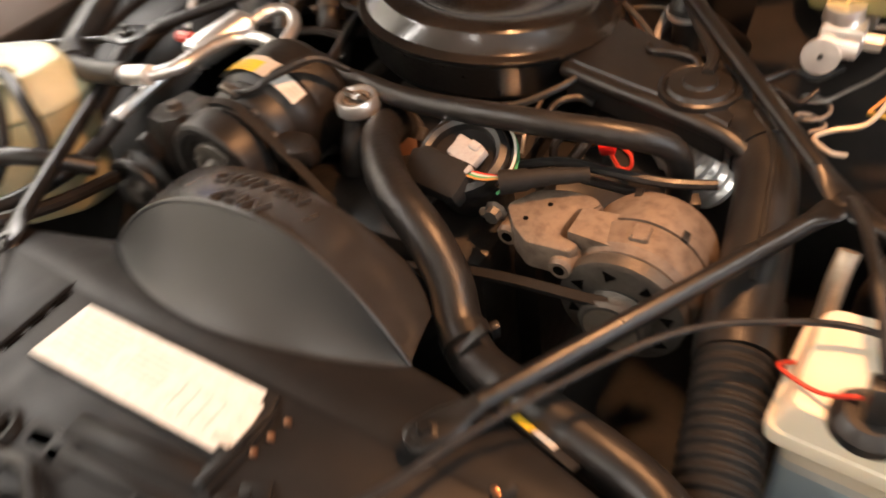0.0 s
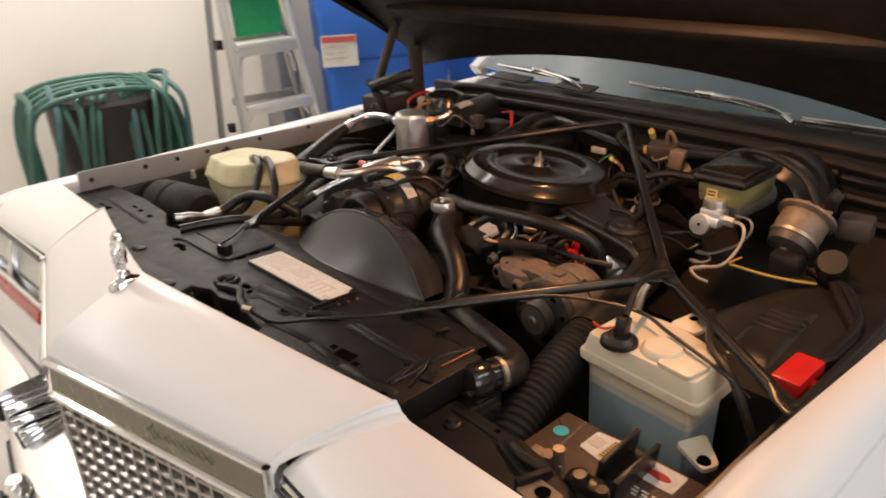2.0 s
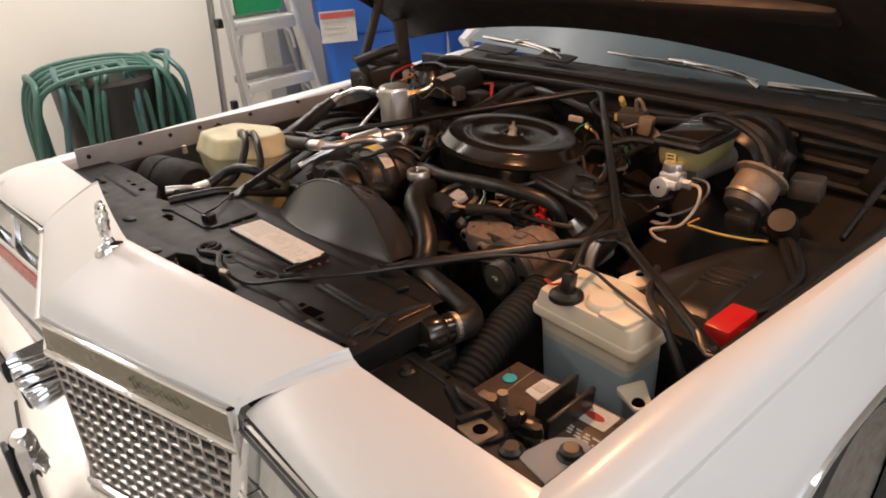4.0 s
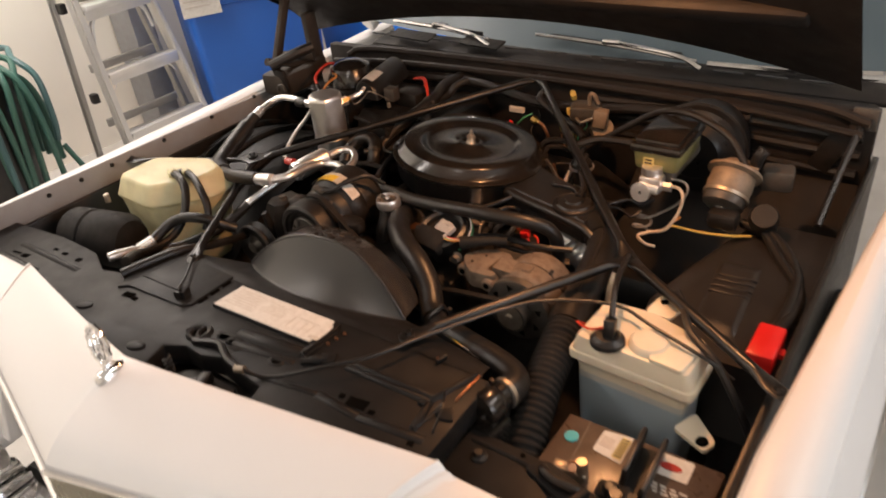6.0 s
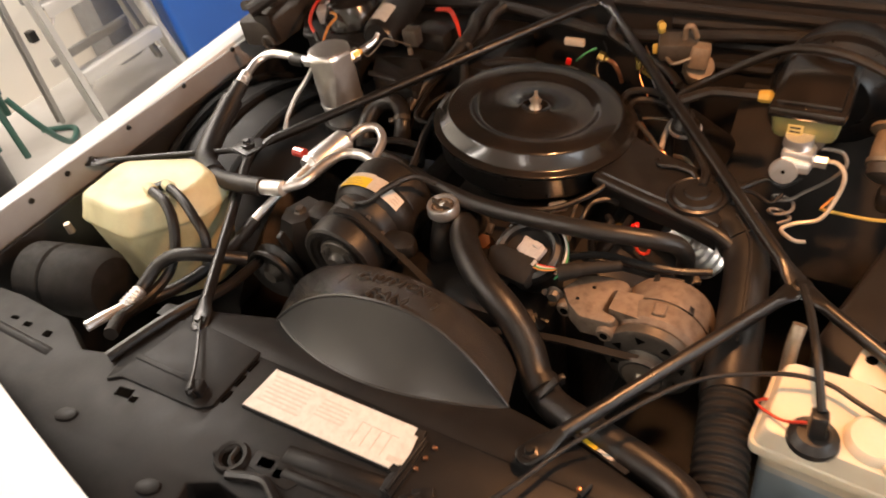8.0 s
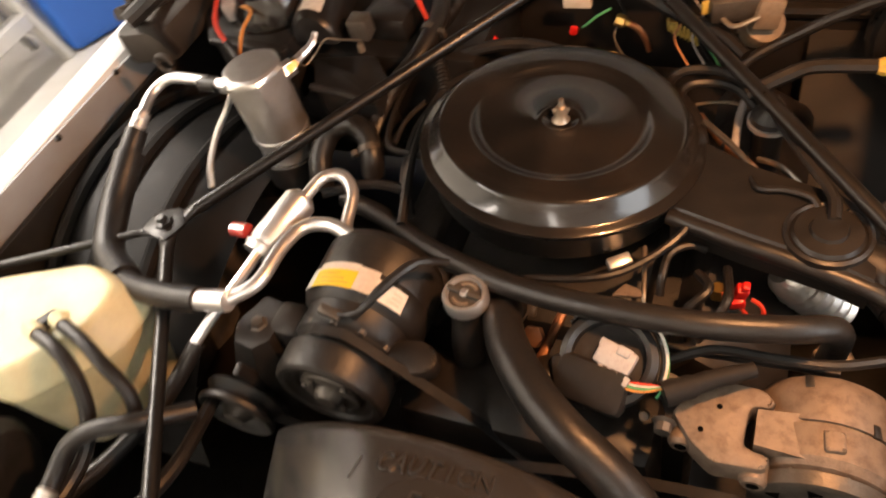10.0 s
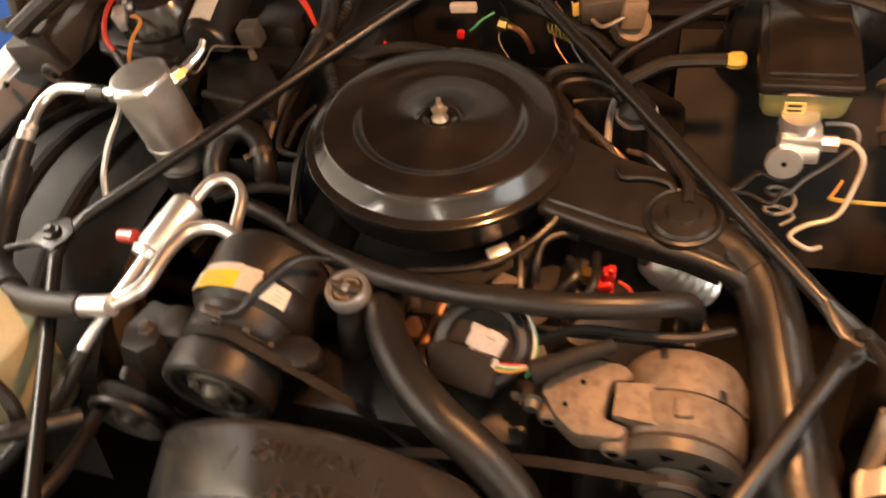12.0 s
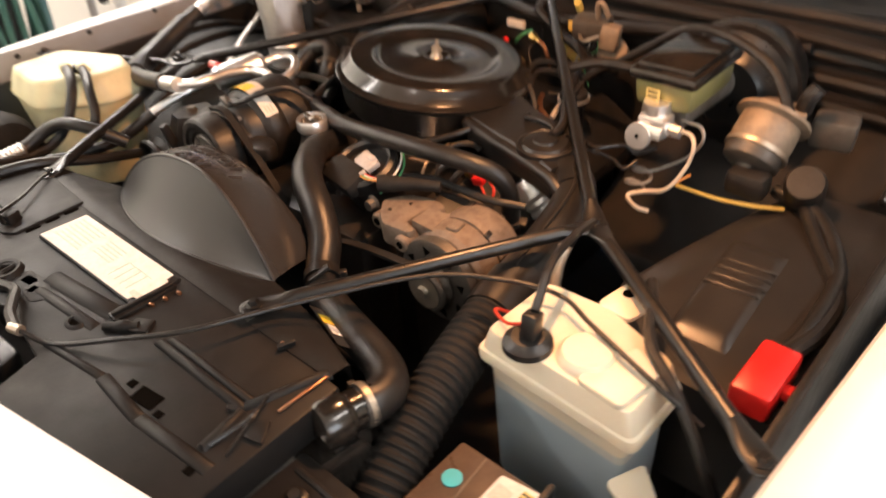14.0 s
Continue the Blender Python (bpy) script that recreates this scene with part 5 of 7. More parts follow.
def on_crown(x, y):
    """A frame lying on the crown at x, y."""
    def at(x, y):
        t = (y - 0.4135) / 0.0915
        a, b = (x - RIM_X) / (0.235 if x < RIM_X else 0.158), (x - 0.01) / (0.22 if x < 0.01 else 0.185)
        return Vector((x, y, (0.817 + 0.113 * (1 - abs(a) ** 2.25)) * (1 - t) + (0.79 + 0.098 * (1 - abs(b) ** 2.2)) * t + 0.0028))
    u, v = (at(x + 0.004, y) - at(x - 0.004, y)).normalized(), (at(x, y + 0.004) - at(x, y - 0.004)).normalized()
    n = u.cross(v).normalized()
    m = Matrix((u, n.cross(u), n)).transposed().to_4x4()
    m.translation = at(x, y)
    return m


for k, ch in enumerate("CAUTION"):
    lettering(ch, 0.031, on_crown(-0.019 + 0.0157 * k, 0.465 + 0.0008 * k) @ Matrix.Diagonal((0.72, 1, 1, 1)), "shroud", shroud, "letter", 0.0045)
for k, ch in enumerate("FAN"):
    lettering(ch, 0.034, on_crown(0.026 + 0.0205 * k, 0.429) @ Matrix.Diagonal((0.85, 1, 1, 1)), "shroud", shroud, "letter", 0.0045)
for x in (-0.047, 0.103):
    part("mark", moved(box((0, 0, 0), (0.004, 0.026, 0.005), 0.001), on_crown(x, 0.455)), "shroud", shroud)

part("label_plate", prism(rounded([(-0.085, 0.2455), (0.168, 0.251), (0.165, 0.3165), (-0.079, 0.315)], 0.003), 0.840, 0.8472, 0.002), "panel", support)
decal = thing("emission_label", (0.045, 0.28, 0.842), "off-white printed paper label on the radiator support", "label")
part("paper", prism([(-0.082, 0.248), (0.150, 0.253), (0.152, 0.262), (0.166, 0.263), (0.160, 0.303), (0.154, 0.304), (0.153, 0.314), (-0.076, 0.312)], 0.8475, 0.8490, 0.0), "paper", decal)
for k in range(7):
    part("text_bar", box((-0.035, 0.303 - 0.0065 * k, 0.8492), (0.07 - 0.006 * (k % 3), 0.0022, 0.0004), 0), "ink", decal)
for k in range(5):
    part("text_bar", box((0.04, 0.300 - 0.006 * k, 0.8492), (0.045, 0.002, 0.0004), 0), "ink", decal)
for k in range(4):
    part("diagram", tube([(0.085 + 0.015 * k, 0.262, 0.8492), (0.085 + 0.015 * k, 0.292, 0.8492), (0.098 + 0.014 * k, 0.292, 0.8492)], 0.0006, 4, smooth=False), "ink", decal)
part("code_block", box((0.150, 0.264, 0.8492), (0.020, 0.008, 0.0004), 0), "ink", decal)

# ---- brace rods ----
def rod(name, pts, label, r=0.0092, ends=(True, True)):
    t = thing(name, pts[0], label, "brace rod", "brace rods over the engine bay")
    p, q = Vector(pts[0]), Vector(pts[-1])
    d = (q - p).normalized()
    a, b = (p + d * 0.045 if ends[0] else p), (q - d * 0.045 if ends[1] else q)
    part("bar", tube([tuple(a), tuple(b)], r, 14, smooth=False), "rod_paint", t)
    for flag, end, way in ((ends[0], p, d), (ends[1], q, -d)):
        if flag:
            m = Matrix.Translation(end) @ way.to_track_quat("X", "Z").to_matrix().to_4x4()
            rings = []
            for x, w, h in ((0.048, r, r), (0.036, r * 1.15, r * 0.72), (0.024, 0.0135, 0.0042), (0.014, 0.0145, 0.0030), (-0.008, 0.0140, 0.0030), (-0.014, 0.0105, 0.0028), (-0.0165, 0.005, 0.0025)):
                rings.append([tuple(m @ Vector((x, w * math.cos(k * math.pi / 7), h * math.sin(k * math.pi / 7)))) for k in range(14)])
            tab = part("flat_end", loft(rings), "rod_paint", t, "", 50)
            part("bolt", moved(lathe([(0, 0.010), (0.005, 0.010), (0.007, 0.005), (0.011, 0.0042), (0.011, 0.0028)], 6), m), "steel_black", tab)
    return t


NODE_R, NODE_L, TOP = (0.508, 0.712, 0.848), (-0.488, 0.718, 0.846), (0.008, 1.305, 0.925)
rod("brace_rod", [TOP, NODE_R], "black steel brace rod from the cowl")
rod("brace_rod", [TOP, NODE_L], "black steel brace rod from the cowl")
rod("brace_rod", [NODE_R, (0.294, 0.337, 0.855)], "black steel brace rod to the radiator support")
rod("brace_rod", [NODE_L, (-0.250, 0.335, 0.846)], "black steel brace rod to the radiator support")
rod("brace_rod", [NODE_R, (0.818, 0.483, 0.857)], "black steel brace rod to the fender")
rod("brace_rod", [NODE_L, (-0.768, 0.56, 0.862)], "black steel brace rod to the fender", 0.006)

node = thing("rod_joint", NODE_L, "dark bolted plate where the brace rods meet", "bracket")
part("plate", prism(rounded([(-0.520, 0.700), (-0.470, 0.688), (-0.455, 0.722), (-0.480, 0.748), (-0.515, 0.735)], 0.006), 0.8505, 0.8545, 0.001), "steel_black", node)
part("bolt", lathe([(0, 0.014), (0.006, 0.014), (0.008, 0.007), (0.013, 0.006), (0.013, 0.0)], 6, pose(-0.488, 0.716, 0.8548)), "steel_black", node)

# ---- washer reservoir, battery and neighbours ----
washer = thing("washer_reservoir", (0.61, 0.52, 0.60), "milky plastic washer reservoir half full of blue fluid", "reservoir")
RIM = rounded([(0.503, 0.479), (0.711, 0.465), (0.712, 0.566), (0.60, 0.604), (0.509, 0.600)], 0.014, 4)


def ring_at(z, k=1.0, c=(0.607, 0.533)):
    return [(c[0] + (x - c[0]) * k, c[1] + (y - c[1]) * k, z) for x, y in RIM]


part("tank", loft([ring_at(0.768, 0.872), ring_at(0.780, 0.880), ring_at(0.787, 0.90), ring_at(0.792, 0.965), ring_at(0.795, 1.010), ring_at(0.806, 1.015), ring_at(0.8095, 1.000), ring_at(0.811, 0.965), ring_at(0.833, 0.905), ring_at(0.8375, 0.88), ring_at(0.8385, 0.85)], close_bottom=False), "milky", washer, "milky upper shell with a moulded seam", 40)
part("fluid_line", loft([ring_at(0.756, 0.869), ring_at(0.768, 0.872)], close_top=False, close_bottom=False), "fluid_edge", washer, "paler band at the fluid level")
part("fluid_section", loft([ring_at(0.600, 0.80), ring_at(0.61, 0.83), ring_at(0.70, 0.856), ring_at(0.756, 0.869)], close_top=False), "fluid", washer, "lower shell tinted by blue fluid")
part("dome", lathe([(0, 0.850), (0.026, 0.849), (0.031, 0.844), (0.033, 0.836)], 28, Matrix.Translation((0.625, 0.515, 0))), "milky", washer)
part("raised_panel", prism(rounded([(0.635, 0.478), (0.690, 0.472), (0.700, 0.540), (0.660, 0.555), (0.640, 0.520)], 0.008), 0.835, 0.845, 0.003), "milky", washer)
part("ear", prism(rounded([(0.585, 0.595), (0.630, 0.59), (0.640, 0.640), (0.595, 0.650)], 0.01), 0.832, 0.838, 0.001), "milky", washer)
part("ear_hole", lathe([(0, 0.8385), (0.007, 0.8385), (0.007, 0.837)], 14, Matrix.Translation((0.606, 0.630, 0))), "void", washer)
part("foot", prism(rounded([(0.69, 0.455), (0.745, 0.430), (0.755, 0.455), (0.71, 0.50)], 0.008), 0.742, 0.750, 0.001), "milky", washer)
part("foot_bolt", lathe([(0, 0.754), (0.008, 0.754), (0.010, 0.750)], 10, Matrix.Translation((0.737, 0.446, 0))), "void", washer)
wcap = part("cap", lathe([(0, 0.852), (0.018, 0.852), (0.022, 0.848), (0.027, 0.845), (0.028, 0.838)], 24, Matrix.Translation((0.566, 0.492, 0))), "plastic", washer, "black level sensor cap")
part("sensor_plug", join(box((0.567, 0.497, 0.864), (0.018, 0.021, 0.030), 0.003, (-14, 0, 8)), tube([(0.567, 0.503, 0.878), (0.548, 0.560, 0.90), (0.528, 0.640, 0.885), (0.512, 0.700, 0.862)], 0.005, 8)), "plastic", wcap)
single("spout", tube([(0.520, 0.600, 0.800), (0.520, 0.612, 0.850), (0.522, 0.625, 0.872)], 0.0085, 12), "tin", "short bright metal pipe behind the washer reservoir", "pipe")
hose("vacuum_hose", [(0.618, 0.66, 0.842), (0.640, 0.62, 0.852), (0.672, 0.56, 0.850), (0.725, 0.52, 0.840), (0.765, 0.50, 0.795), (0.79, 0.50, 0.74)], 0.0065, "black rubber hose bent over the washer reservoir", n=8)
hose("red_wire", [(0.515, 0.56, 0.80), (0.50, 0.52, 0.835), (0.53, 0.50, 0.845), (0.556, 0.498, 0.858)], 0.002, "thin red wire at the washer reservoir", "red_wire", "wire", 6)

battery = thing("battery", (0.645, 0.355, 0.56), "dark battery with white and green labels", "battery")
part("case", box((0.667, 0.322, 0.652), (0.242, 0.160, 0.19), 0.006), "plastic", battery)
part("top", box((0.667, 0.322, 0.752), (0.238, 0.156, 0.010), 0.004), "battery", battery, "brown dusty battery top")
part("fin", box((0.671, 0.346, 0.777), (0.008, 0.090, 0.044), 0.003, (0, 8, 3)), "plastic", battery)
part("fin", box((0.703, 0.337, 0.775), (0.008, 0.102, 0.040), 0.003, (0, 8, 2)), "plastic", battery)
part("channel_floor", box((0.687, 0.338, 0.760), (0.030, 0.094, 0.006), 0.001, (0, 0, 2)), "plastic", battery)
lab1 = part("label", prism(rounded([(0.609, 0.349), (0.655, 0.342), (0.653, 0.397), (0.609, 0.391)], 0.003), 0.7572, 0.7582, 0.0), "paper", battery, "white code label with a lined olive edge")
part("code_block", box((0.622, 0.371, 0.7586), (0.019, 0.020, 0.0006), 0, (0, 0, -4)), "ink", lab1)
part("lined_edge", box((0.645, 0.369, 0.7586), (0.014, 0.042, 0.0006), 0, (0, 0, -1)), "tag_paper", lab1)
for k in range(7):
    part("text_bar", box((0.645, 0.353 + 0.0055 * k, 0.7591), (0.012, 0.0022, 0.0004), 0), "ink_black", lab1)
part("seam", tube([(0.584, 0.397, 0.7575), (0.589, 0.342, 0.7575), (0.592, 0.300, 0.7575)], 0.0010, 5, smooth=False), "beige", battery)
for k in range(3):
    for n in range(4 - k % 2):
        part("text_bar", box((0.706 + 0.014 * n + 0.003 * k, 0.335 - 0.006 * k, 0.7580), (0.011 - 0.002 * ((n + k) % 3), 0.0034, 0.0008), 0), "paper", battery)
part("sticker", lathe([(0, 0.7590), (0.011, 0.7590), (0.011, 0.7575)], 20, Matrix.Translation((0.572, 0.356, 0))), "teal", battery, "round teal date sticker")
lab2 = part("label", prism(rounded([(0.693, 0.353), (0.746, 0.354), (0.745, 0.394), (0.693, 0.392)], 0.004), 0.7572, 0.7584, 0.0), "paper", battery, "white label with a red mark")
part("mark", lathe([(0, 0.7592), (0.011, 0.7592), (0.011, 0.758)], 14, Matrix.Translation((0.717, 0.372, 0)) @ Matrix.Diagonal((1.5, 0.62, 1, 1))), "red_lens", lab2)
part("terminal", join(lathe([(0, 0.79), (0.008, 0.79), (0.010, 0.755)], 14, Matrix.Translation((0.618, 0.294, 0))), box((0.602, 0.291, 0.766), (0.050, 0.018, 0.014), 0.004, (0, 6, 8)), tube([(0.572, 0.286, 0.760), (0.590, 0.288, 0.768), (0.604, 0.291, 0.771)], 0.006, 8)), "tin", battery, "dull metal cable terminal")
part("terminal_bolt", lathe([(0, 0.014), (0.007, 0.014), (0.008, 0.004), (0.011, 0.0)], 6, pose(0.606, 0.292, 0.772, 40, 0, 20)), "copper", battery)
part("terminal", join(lathe([(0, 0.79), (0.008, 0.79), (0.010, 0.755)], 14, Matrix.Translation((0.70, 0.272, 0))), box((0.705, 0.266, 0.770), (0.034, 0.018, 0.014), 0.004)), "grime", battery)
hose("battery_cable", [(0.605, 0.262, 0.775), (0.585, 0.245, 0.805), (0.61, 0.228, 0.815), (0.65, 0.235, 0.805), (0.665, 0.25, 0.775), (0.66, 0.262, 0.73)], 0.0065, "thick black battery cable bent over the terminal", n=10)
single("hold_down", join(box((0.675, 0.272, 0.778), (0.05, 0.030, 0.026), 0.008, (0, 0, 8)), lathe([(0, 0.803), (0.009, 0.801), (0.012, 0.795), (0.011, 0.785)], 16, Matrix.Translation((0.672, 0.268, 0)))), "steel_black", "black battery hold-down clamp", "clamp")
single("support_bracket", prism(rounded([(0.728, 0.205), (0.80, 0.19), (0.808, 0.270), (0.765, 0.285), (0.738, 0.262)], 0.01), 0.795, 0.802, 0.001), "flange", "pale metal bracket with a rubber buffer", "bracket")
single("rubber_buffer", lathe([(0, 0.810), (0.006, 0.810), (0.008, 0.805), (0.012, 0.803), (0.013, 0.798)], 20, Matrix.Translation((0.496, 0.223, 0.0))), "rubber", "round black rubber hood buffer", "buffer")
bk = thing("tie_bracket", (0.66, 0.215, 0.79), "black radiator tie bracket with a bright hole", "bracket")
part("strap", prism(rounded([(0.560, 0.235), (0.640, 0.205), (0.690, 0.190), (0.700, 0.225), (0.650, 0.245), (0.580, 0.262)], 0.01), 0.796, 0.806, 0.003), "panel", bk)
# warm glare on the tab is put into its brownish colour
part("tab", prism(rounded([(0.640, 0.186), (0.684, 0.180), (0.690, 0.216), (0.648, 0.220)], 0.006), 0.803, 0.808, 0.001), "beige", bk, "metal tab with a round hole, brownish for its warm glare")
part("hole", lathe([(0, 0.0003), (0.010, 0.0003), (0.010, 0.0)], 20, pose(0.668, 0.203, 0.8084)), "void", bk)
part("fold", box((0.645, 0.214, 0.806), (0.012, 0.050, 0.020), 0.004, (0, 0, -18)), "panel", bk)
part("stud", lathe([(0, 0.02), (0.008, 0.02), (0.010, 0.012), (0.007, 0.0)], 12, pose(0.690, 0.240, 0.806)), "steel_black", bk)
single("rubber_buffer", lathe([(0, 0.815), (0.010, 0.815), (0.014, 0.812), (0.014, 0.805), (0.018, 0.802), (0.018, 0.80)], 20, Matrix.Translation((0.775, 0.250, 0))), "rubber", "round black rubber hood buffer", "buffer")
single("rubber_buffer", lathe([(0, 0.808), (0.010, 0.808), (0.016, 0.803), (0.018, 0.793)], 20, Matrix.Translation((0.716, 0.209, 0.0))), "rubber", "round black rubber hood buffer", "buffer")

red = thing("junction_box", (0.765, 0.605, 0.78), "bright red plastic power junction box", "junction box")
part("cover", box((0.771, 0.622, 0.812), (0.042, 0.086, 0.034), 0.005, (0, 0, 0)), "red", red)
part("tab", box((0.796, 0.618, 0.812), (0.010, 0.016, 0.012), 0.003), "red", red)
hose("power_cable", [(0.775, 0.66, 0.815), (0.785, 0.74, 0.80), (0.775, 0.83, 0.79), (0.72, 0.92, 0.79), (0.68, 0.98, 0.80)], 0.010, "black power cable from the junction box", n=10)
hose("power_cable", [(0.765, 0.66, 0.81), (0.795, 0.76, 0.785), (0.79, 0.86, 0.77)], 0.006, "black power cable from the junction box", n=8)

# radiator outlet and horn beside the support
outlet = thing("radiator_cap_end", (0.462, 0.30, 0.74), "black radiator end tank neck with a bright strip", "radiator neck")
NECK = Matrix.Translation((0.470, 0.338, 0.8125)) @ Vector((-0.16, -0.97, 0.10)).to_track_quat("Z", "Y").to_matrix().to_4x4()
part("neck", lathe([(0, -0.010), (0.022, -0.010), (0.0225, 0.020), (0.026, 0.024), (0.0275, 0.030), (0.0275, 0.050), (0.025, 0.056), (0.016, 0.058), (0, 0.058)], 28, NECK), "gloss", outlet)
part("tank_shoulder", loft([[(0.462 + dx * k, 0.290 + dy * k, z) for dx, dy in ((-0.022, -0.030), (0.022, -0.034), (0.030, 0.030), (-0.018, 0.034))] for z, k in ((0.56, 1.2), (0.74, 1.15), (0.782, 1.0), (0.792, 0.8))]), "gloss", outlet)
band = part("band_clamp", lathe([(0.0235, -0.0035), (0.0250, -0.0035), (0.0252, 0.0), (0.0250, 0.0035), (0.0235, 0.0035)], 28, NECK), "tin", outlet, "bright worm-drive band clamp")
part("worm_screw", moved(join(box((0.0, 0.028, 0.0), (0.024, 0.008, 0.012), 0.002), tube([(-0.020, 0.030, 0), (0.016, 0.030, 0)], 0.0035, 8, smooth=False)), NECK @ pose(0, 0, 0, 0, 0, 150)), "alu", band)
# the copper colour stands in for an orange reflection on this strip
part("strip", box((0.436, 0.292, 0.845), (0.0025, 0.062, 0.003), 0.001, (0, 0, -2)), "copper", outlet, "thin strip, coppery in place of an orange reflection")
single("wire_clip", tube([(0.416, 0.193, 0.845), (0.424, 0.228, 0.850), (0.428, 0.240, 0.856), (0.412, 0.267, 0.847), (0.430, 0.238, 0.855), (0.441, 0.196, 0.846)], 0.0016, 6), "steel_black", "small bent black wire clip", "clip")
release = thing("latch_cable", (0.124, 0.144, 0.85), "thin black hood release cable with a pale fitting", "cable")
part("cable", tube([(0.116, 0.141, 0.861), (0.153, 0.160, 0.846), (0.225, 0.205, 0.862), (0.285, 0.262, 0.868), (0.336, 0.365, 0.863), (0.421, 0.490, 0.864), (0.50, 0.545, 0.860), (0.56, 0.562, 0.856), (0.613, 0.543, 0.8545), (0.709, 0.512, 0.849), (0.752, 0.519, 0.82)], 0.0030, 8), "rubber", release)
part("fitting", tube([(0.104, 0.138, 0.860), (0.120, 0.143, 0.860)], 0.0065, 10, smooth=False), "tin", release)

# ---- passenger side: accumulator, pipes and reservoir ----
acc = thing("accumulator", (-0.432, 0.945, 0.70), "bright aluminium air conditioning accumulator canister", "canister")
def canister_ring(z, r, hexed):
    """A ring of the canister, turning from round to softly six-sided."""
    out = []
    for k in range(48):
        a = 2 * math.pi * k / 48
        flat = math.cos(math.pi / 6) / math.cos((a % (math.pi / 3)) - math.pi / 6)
        rr = r * (1 + hexed * (flat - 1))
        b = a + radians(12)
        out.append((-0.432 + rr * math.cos(b), 0.945 + rr * math.sin(b), z))
    return out


part("shell", loft([canister_ring(z, r, h) for z, r, h in ((0.762, 0.036, 0), (0.775, 0.0415, 0), (0.826, 0.0435, 0), (0.8285, 0.0455, 0), (0.832, 0.0455, 0), (0.8345, 0.0440, 0), (0.875, 0.0445, 0), (0.893, 0.0455, 0.15), (0.905, 0.0485, 0.85),
                                                           (0.934, 0.0490, 0.9), (0.940, 0.0480, 0.7), (0.9455, 0.0435, 0.25), (0.9485, 0.038, 0.05), (0.949, 0.034, 0))]), "alu", acc, "", 22)
part("strap", lathe([(0.0425, 0.785), (0.050, 0.785), (0.052, 0.740), (0.0425, 0.740)], 40, Matrix.Translation((-0.432, 0.945, 0))), "rubber", acc)
part("nut", lathe([(0, -0.012), (0.012, -0.012), (0.013, 0), (0.010, 0.012), (0, 0.012)], 6, pose(-0.482, 0.938, 0.915, 0, 90, 0)), "alu", acc)
part("nut", lathe([(0, -0.012), (0.013, -0.012), (0.013, 0.014), (0, 0.014)], 6, Matrix.Translation((-0.392, 0.966, 0.925)) @ Vector((0.5, 0.8, 0.1)).to_track_quat("Z", "Y").to_matrix().to_4x4()), "alu", acc)
part("switch", lathe([(0, -0.010), (0.009, -0.010), (0.009, 0.010), (0, 0.010)], 6, Matrix.Translation((-0.384, 0.972, 0.928)) @ Vector((0.3, 0.9, 0.1)).to_track_quat("Z", "Y").to_matrix().to_4x4()), "brass", acc, "brass fitting")
part("low_pipe", tube([(-0.478, 0.935, 0.905), (-0.500, 0.925, 0.875), (-0.520, 0.90, 0.845), (-0.528, 0.865, 0.812), (-0.515, 0.835, 0.795)], 0.005, 8), "alu", acc)
part("line", tube([(-0.384, 0.975, 0.928), (-0.378, 0.998, 0.930), (-0.368, 1.015, 0.936), (-0.366, 1.03, 0.945)], [0.0075, 0.007, 0.006, 0.005], 8), "alu", acc)
suction = thing("suction_hose", (-0.60, 0.85, 0.85), "thick black suction hose with bright aluminium pipe ends", "hose")
part("upper_pipe", tube([(-0.486, 0.936, 0.918), (-0.548, 0.940, 0.920), (-0.598, 0.942, 0.915), (-0.618, 0.915, 0.908), (-0.608, 0.865, 0.903)], 0.0085, 12), "alu", suction)
part("collar", join(tube([(-0.500, 0.937, 0.915), (-0.532, 0.938, 0.915)], 0.013, 12, smooth=False)), "rubber", suction)
part("crimp", lathe([(0.009, -0.020), (0.0125, -0.019), (0.0125, -0.008), (0.0108, -0.006), (0.0125, -0.004), (0.0125, 0.004), (0.0108, 0.006), (0.0125, 0.008), (0.0125, 0.018), (0.0135, 0.020)], 16, Matrix.Translation((-0.6075, 0.854, 0.899)) @ Vector((0.003, -0.038, -0.012)).to_track_quat("Z", "Y").to_matrix().to_4x4()), "alu", suction, "", 25)
part("hose", tube([(-0.606, 0.845, 0.896), (-0.603, 0.79, 0.875), (-0.590, 0.72, 0.850), (-0.545, 0.65, 0.845), (-0.470, 0.610, 0.862), (-0.400, 0.598, 0.874), (-0.335, 0.598, 0.882)], 0.0165, 16), "rubber", suction)
part("sleeve", tube([(-0.604, 0.81, 0.882), (-0.592, 0.73, 0.853), (-0.555, 0.66, 0.845), (-0.480, 0.615, 0.860)], 0.0215, 16), "rubber", suction)
part("crimp", tube([(-0.345, 0.598, 0.880), (-0.290, 0.602, 0.888)], 0.0135, 14, smooth=False), "alu", suction)
part("lower_pipe", tube([(-0.295, 0.606, 0.884), (-0.268, 0.635, 0.886), (-0.266, 0.690, 0.884), (-0.258, 0.732, 0.876), (-0.225, 0.742, 0.874), (-0.185, 0.726, 0.878), (-0.156, 0.709, 0.882)], 0.0095, 12), "alu", suction)
disch = thing("discharge_muffler", (-0.30, 0.76, 0.83), "aluminium discharge muffler with a looped pipe", "muffler")
part("muffler", lathe([(0, -0.050), (0.014, -0.050), (0.023, -0.040), (0.0235, 0.030), (0.021, 0.036), (0.024, 0.040), (0.020, 0.050), (0, 0.052)], 28, Matrix.Translation((-0.302, 0.738, 0.864)) @ Vector((-0.25, -0.95, -0.10)).to_track_quat("Z", "Y").to_matrix().to_4x4()), "alu", disch)
